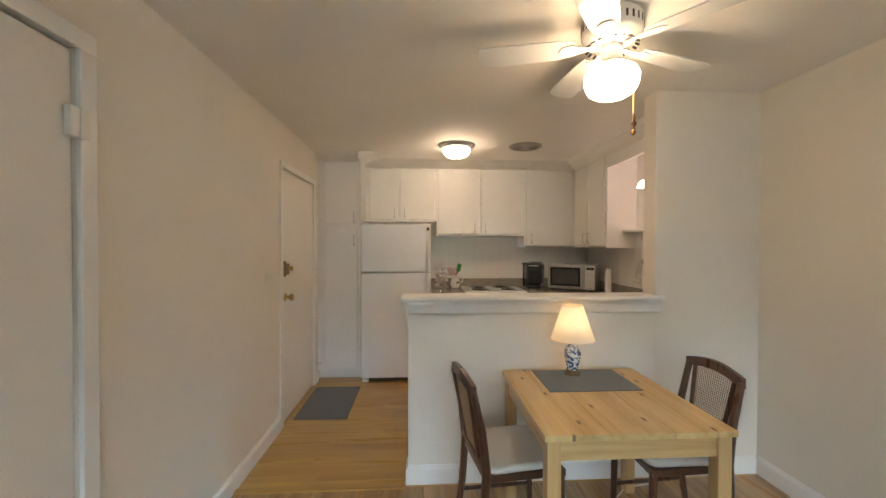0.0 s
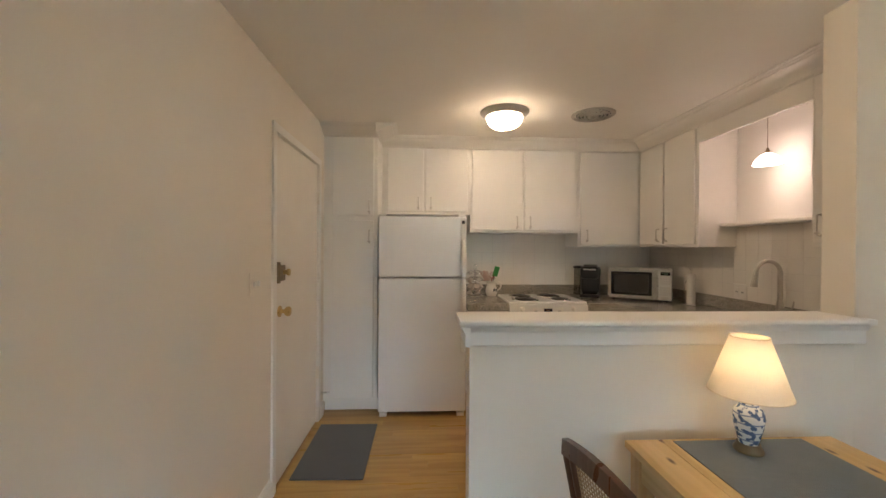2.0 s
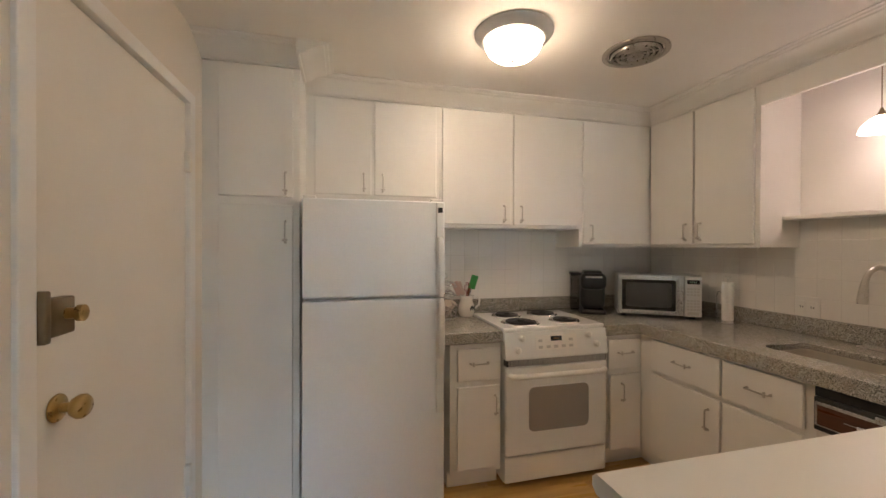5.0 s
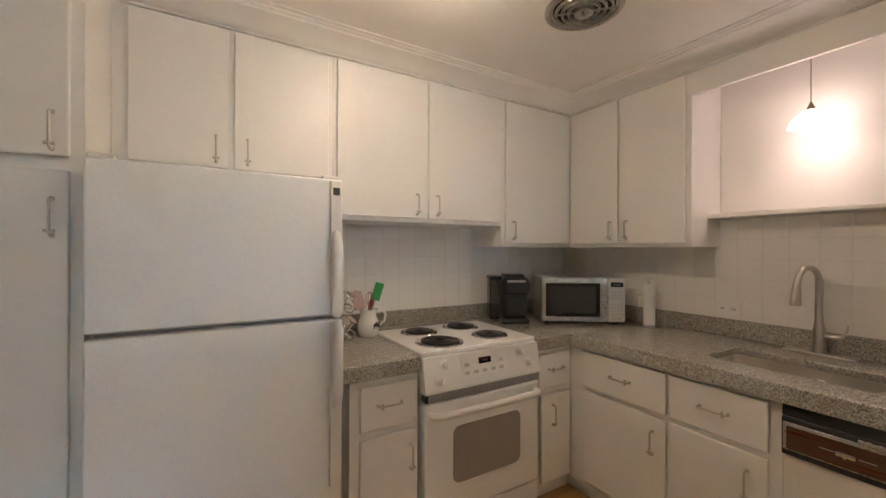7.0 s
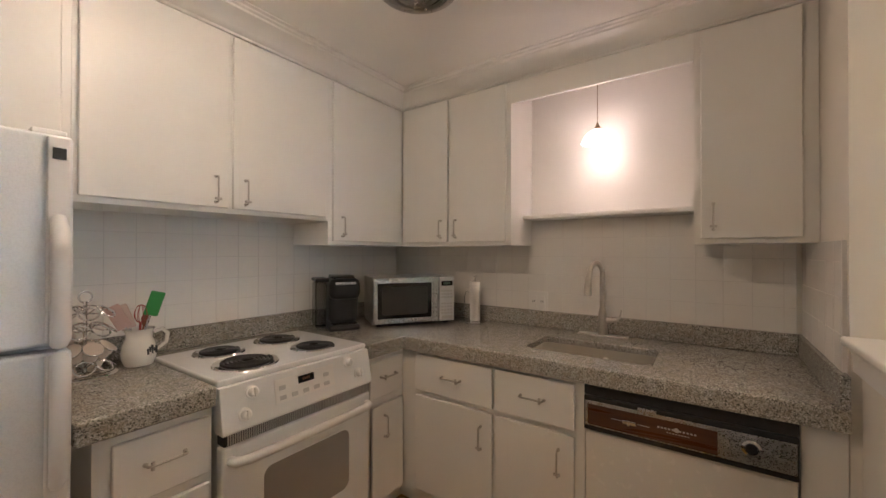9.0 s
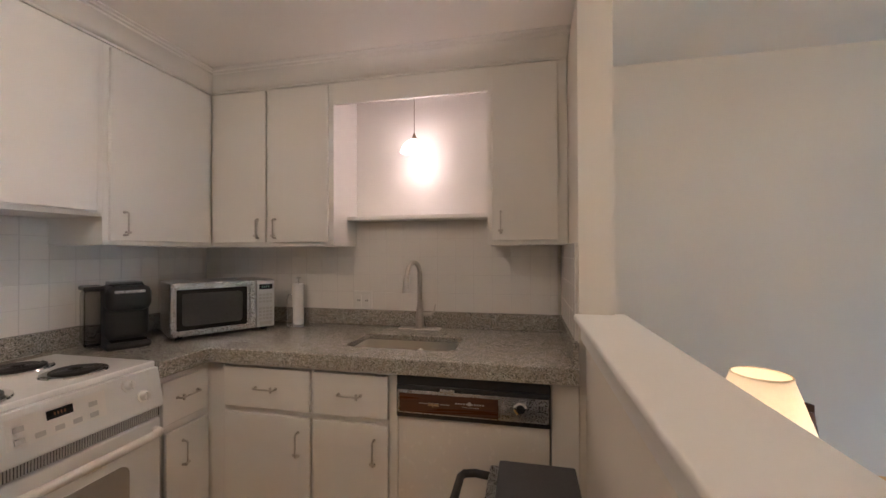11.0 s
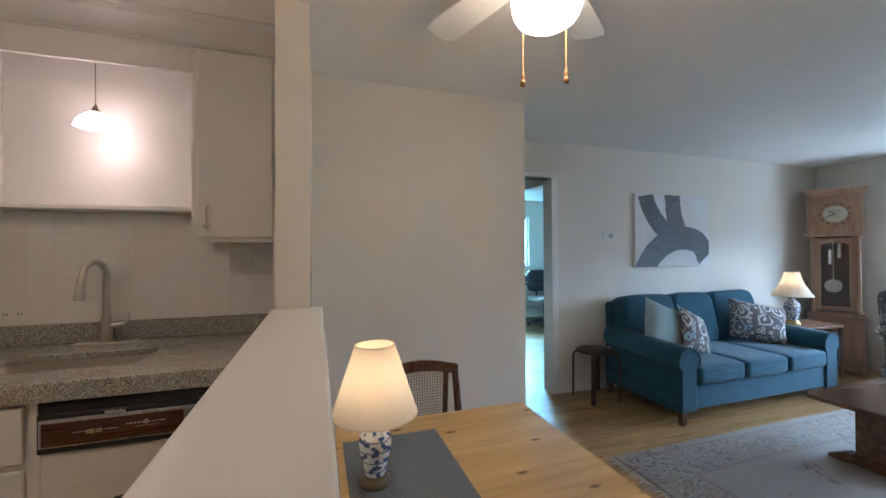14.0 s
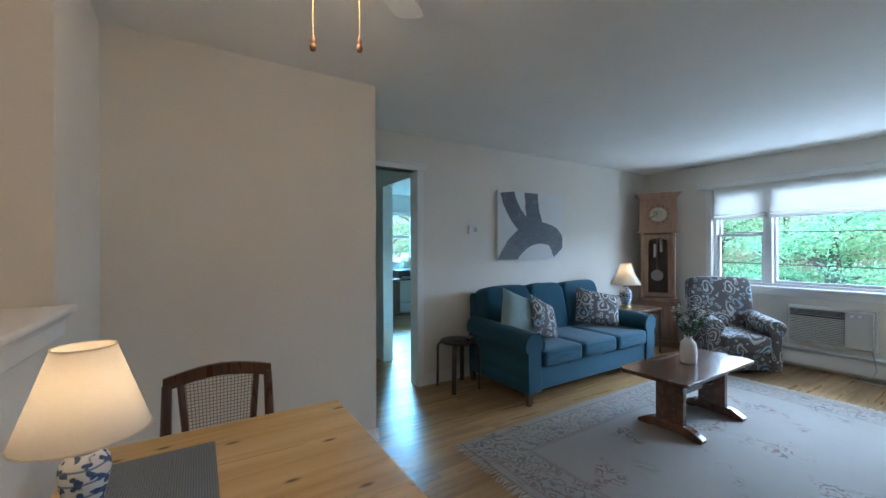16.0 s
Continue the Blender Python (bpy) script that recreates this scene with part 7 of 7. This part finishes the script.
part("backrest", bm, BLACK, oc)
bm = bmesh.new()
tube(bm, [(0, 0, 0.09), (0, 0, 0.45)], 0.025, 12)
tube(bm, [(0.0, 0, 0.43), (0.25, 0, 0.45), (0.26, 0, 0.65)], 0.018, 8)
part("column", bm, BLACK, oc)
for k in range(5):
    a = 1.2566 * k
    bm = bmesh.new()
    tube(bm, [(0, 0, 0.10), (0.27 * math.cos(a), 0.27 * math.sin(a), 0.06)], [0.022, 0.014], 8)
    lg = part("base_arm", bm, BLACK, oc)
    bm = bmesh.new()
    lathe(bm, [(0.001, -0.012), (0.025, -0.012), (0.025, 0.012), (0.001, 0.012)], n=14, m=pose(0.28 * math.cos(a), 0.28 * math.sin(a), 0.026, 90, 0, math.degrees(a)))
    part("castor", bm, BLACK, lg)
heat2 = solid("bedroom_heater", boxes(((6.64, -2.9, 0.02), (6.718, -0.2, 0.22)), bevel=0.006), TRIM, "white metal baseboard heater in the bedroom", "heater", kind="thing")

# ---- outdoors ----
GRASS = paint("grass", (0.07, 0.16, 0.06), 0.9, 0.5, 30, 0.3)
structure("ground", GRASS, ((-60, -90, -3.4), (60, 60, -3.2)), label="grass ground below the windows", category="ground")
m, ns, ls, b = mat_new("leaf_green")
gi = ns.new("ShaderNodeNewGeometry")
lc = ramp(ns, ls, gi.outputs["Random Per Island"], (0.0, (0.24, 0.53, 0.33)), (0.5, (0.46, 0.79, 0.52)), (1.0, (0.76, 0.93, 0.60)))
ls.new(lc, b.inputs["Base Color"])
b.inputs["Roughness"].default_value = 0.55
tl, mxs = ns.new("ShaderNodeBsdfTranslucent"), ns.new("ShaderNodeMixShader")
mxs.inputs[0].default_value = 0.5
ls.new(lc, tl.inputs[0]), ls.new(b.outputs[0], mxs.inputs[1]), ls.new(tl.outputs[0], mxs.inputs[2])
ls.new(mxs.outputs[0], ns["Material Output"].inputs["Surface"])
LEAFM = m
BARK = wood("bark", (0.11, 0.085, 0.07), (0.22, 0.18, 0.15), 0.9, "z", 1.0, 0.2)


def tree(x, y, h, r, seed, count):
    """A tree: tapered trunk, limbs and a crown of separate leaves in uneven clumps."""
    rn = random.Random(seed)
    t = thing("tree", pose(x, y, -3.2), "leafy green tree outside the window", "tree", "trees outside")
    bm = bmesh.new()
    tube(bm, [(0, 0, -0.1), (rn.uniform(-0.2, 0.2), rn.uniform(-0.2, 0.2), h * 0.45), (rn.uniform(-0.4, 0.4), 0, h * 0.9)], [0.18, 0.12, 0.03], 8)
    tips = []
    for k in range(26):
        z = h * rn.uniform(0.22, 0.95)
        a, l = rn.uniform(0, 6.28), r * rn.uniform(0.5, 1.0) * (1.15 - 0.6 * z / h)
        tip = Vector((l * math.cos(a), l * math.sin(a), z + rn.uniform(-0.3, 0.5)))
        tube(bm, [(0, 0, z - 0.3), tip * 0.5 + Vector((0, 0, z * 0.5 - 0.1)), tip], [0.05, 0.03, 0.01], 5)
        tips.append(tip)
        tips.append(tip * 0.6 + Vector((0, 0, z * 0.4)))
    part("trunk", bm, BARK, t)
    v, f = [], []
    for k in range(int(count * 3.0)):
        c = tips[rn.randrange(len(tips))] + Vector((rn.gauss(0, 0.42), rn.gauss(0, 0.42), rn.gauss(0, 0.13)))
        d = Vector((rn.gauss(0, 1), rn.gauss(0, 1), rn.gauss(-0.3, 0.6))).normalized()
        s = d.orthogonal().normalized()
        s = (Matrix.Rotation(rn.uniform(0, 6.28), 3, d) @ s) * 0.017
        ln = rn.uniform(0.06, 0.12)
        i = len(v)
        v += [c, c + d * ln * 0.5 + s, c + d * ln, c + d * ln * 0.5 - s]
        f.append((i, i + 1, i + 2, i + 3))
    me = bpy.data.meshes.new("crown")
    me.from_pydata(v, [], f)
    me.materials.append(LEAFM)
    ob = new("crown", me)
    ob.parent = t
    return t


for x, y, h, r, k in ((0.2, -19.5, 10.5, 3.6, 6000), (4.2, -20.5, 10.0, 3.6, 6000), (-3.4, -20.0, 10.0, 3.6, 5000), (8.6, -20.0, 10.0, 3.6, 5000), (2.3, -9.5, 5.6, 2.0, 9000), (-0.6, -8.8, 5.2, 1.9, 9000), (5.2, -11.5, 6.4, 2.4, 7000), (-3.2, -11.0, 6.2, 2.4, 6000), (0.9, -13.5, 8.6, 2.9, 7000), (3.6, -15.5, 9.5, 3.0, 6000), (7.6, -14.5, 8.8, 3.0, 5000), (-4.8, -15.0, 9.0, 3.0, 4000), (11.5, -3.2, 6.0, 2.2, 5000), (13.0, -5.2, 7.0, 2.4, 4000), (-1.8, -18.0, 9.5, 3.4, 5000), (1.6, -20.0, 10.0, 3.6, 5000), (6.2, -20.0, 10.5, 3.6, 5000), (10.8, -18.5, 10.0, 3.5, 5000)):
    tree(x, y, h, r, int(x * 10 + 100), k)
bm = bmesh.new()
for z in (0.55, 0.95, 1.55):
    tube(bm, [(-12, -7.2, z + 0.25), (0, -7.2, z), (12, -7.2, z + 0.2)], 0.008, 5)
wires = solid("overhead_wires", bm, BLACK, "thin overhead wires outside the window", "wires", kind="structure")
# ---- tiles, floor boards ----
splash = structure("backsplash", GROUT, ((0.10, BW - 0.0112, 1.0101), (RW - 0.0005, BW - 0.0005, 1.54)), ((RW - 0.0112, 2.4565, 1.0101), (RW - 0.0005, BW - 0.0118, 1.552)), ((1.46, 2.4305, 1.0101), (RW - 0.0118, 2.4410, 1.40)),
                   label="white glazed square tile backsplash", category="backsplash")
BASE[splash] = Matrix()
S, GAP = 0.108, 0.0018


def tile_mesh(name, w, h):
    """A tile lying in the xz plane, its face towards -y, with softened edges."""
    bm = bmesh.new()
    e, d = 0.0008, 0.0058
    lo = [bm.verts.new(p) for p in ((0, 0, 0), (w, 0, 0), (w, 0, h), (0, 0, h))]
    mid = [bm.verts.new(p) for p in ((0, -d + e, 0), (w, -d + e, 0), (w, -d + e, h), (0, -d + e, h))]
    top = [bm.verts.new(p) for p in ((e, -d, e), (w - e, -d, e), (w - e, -d, h - e), (e, -d, h - e))]
    bridge(bm, lo, mid), bridge(bm, mid, top)
    bm.faces.new(top)
    return finish(name, bm, TILE, 0)


meshes = {}


def lay(origin, turn, length, z0, z1, skip=None):
    """Rows of tiles along a wall from origin; turn: degrees round z of the row's way."""
    i = 0
    x = 0.0
    while x < length - 0.01:
        w = min(S, length - x)
        z = z0
        while z < z1 - 0.012:
            h = min(S, z1 - z)
            if not (skip and skip(x + w / 2, z)):
                key = (round(w, 3), round(h, 3))
                if key not in meshes:
                    meshes[key] = tile_mesh("tile", w - GAP, h - GAP)
                ob = new("tile", meshes[key])
                ob.parent = splash
                ob.matrix_basis = pose(*origin, 0, 0, turn) @ pose(x, 0, z)
            z += S
        x += S


lay((0.125, BW - 0.0062, 0.0), 0, RW - 0.14, 1.012, 1.54, lambda x, z: x + 0.125 > 1.25 and z > 1.39)
lay((RW - 0.0062, BW - 0.013, 0.0), -90, BW - 2.47, 1.012, 1.55, lambda x, z: (BW - x > 3.68 or BW - x < 2.81) and z > 1.39)
lay((RW - 0.014, 2.4362, 0.0), 180, RW - 1.475, 1.012, 1.40)

floor_ob = bpy.data.objects["floor"]


def board_mesh(name, w, l, mat, along):
    bm = bmesh.new()
    a, b = (w - 0.0012, l - 0.0012) if along == "y" else (l - 0.0012, w - 0.0012)
    box(bm, (0, 0, -0.011), (a, b, 0.0))
    return finish(name, bm, mat, 0)


def boards(x0, x1, y0, y1, w, along, mat, single, seed):
    """Strip flooring; single(x, y) tells which boards are objects of their own, the others are joined."""
    rn = random.Random(seed)
    rest = bmesh.new()
    lengths = (0.6, 0.9, 1.2, 1.5)
    made = {}
    u = x0 if along == "y" else y0
    end = x1 if along == "y" else y1
    while u < end - 0.004:
        ww = min(w, end - u)
        lo, hi = (y0, y1) if along == "y" else (x0, x1)
        v = lo - rn.uniform(0, 1.0)
        while v < hi - 0.001:
            l = rn.choice(lengths)
            a, b = max(v, lo), min(v + l, hi)
            if b - a > 0.02:
                x, y = (u, a) if along == "y" else (a, u)
                cx, cy = (u + ww / 2, (a + b) / 2) if along == "y" else ((a + b) / 2, u + ww / 2)
                if single(cx, cy):
                    key = (round(ww, 3), round(b - a, 3))
                    if key not in made:
                        made[key] = board_mesh("floorboard", ww, b - a, mat, along)
                    ob = new("floorboard", made[key])
                    ob.parent = floor_ob
                    ob.matrix_basis = pose(x, y, 0)
                elif along == "y":
                    box(rest, (x, y, -0.011), (x + ww - 0.0012, b - 0.0012, 0))
                else:
                    box(rest, (x, y, -0.011), (b - 0.0012, y + ww - 0.0012, 0))
            v += l
        u += w
    if len(rest.verts):
        ob = new("floorboards", finish("floorboards", rest, mat, 0))
        ob.parent = floor_ob
        tagged(ob, kind="stuff")


boards(LW, 1.0, -3.66, 2.27, 0.058, "y", OAK, lambda x, y: False, 1)
boards(1.0, 2.92, -3.66, 2.27, 0.058, "y", OAK, lambda x, y: -3.2 < y < 0.9 and x > 1.3, 2)
boards(2.9205, 6.72, -3.66, 0.9145, 0.058, "y", OAK, lambda x, y: False, 3)
boards(LW, 2.11, 2.2705, 4.78, 0.085, "x", KFLOOR, lambda x, y: x < 1.45 and y < 4.25, 4)
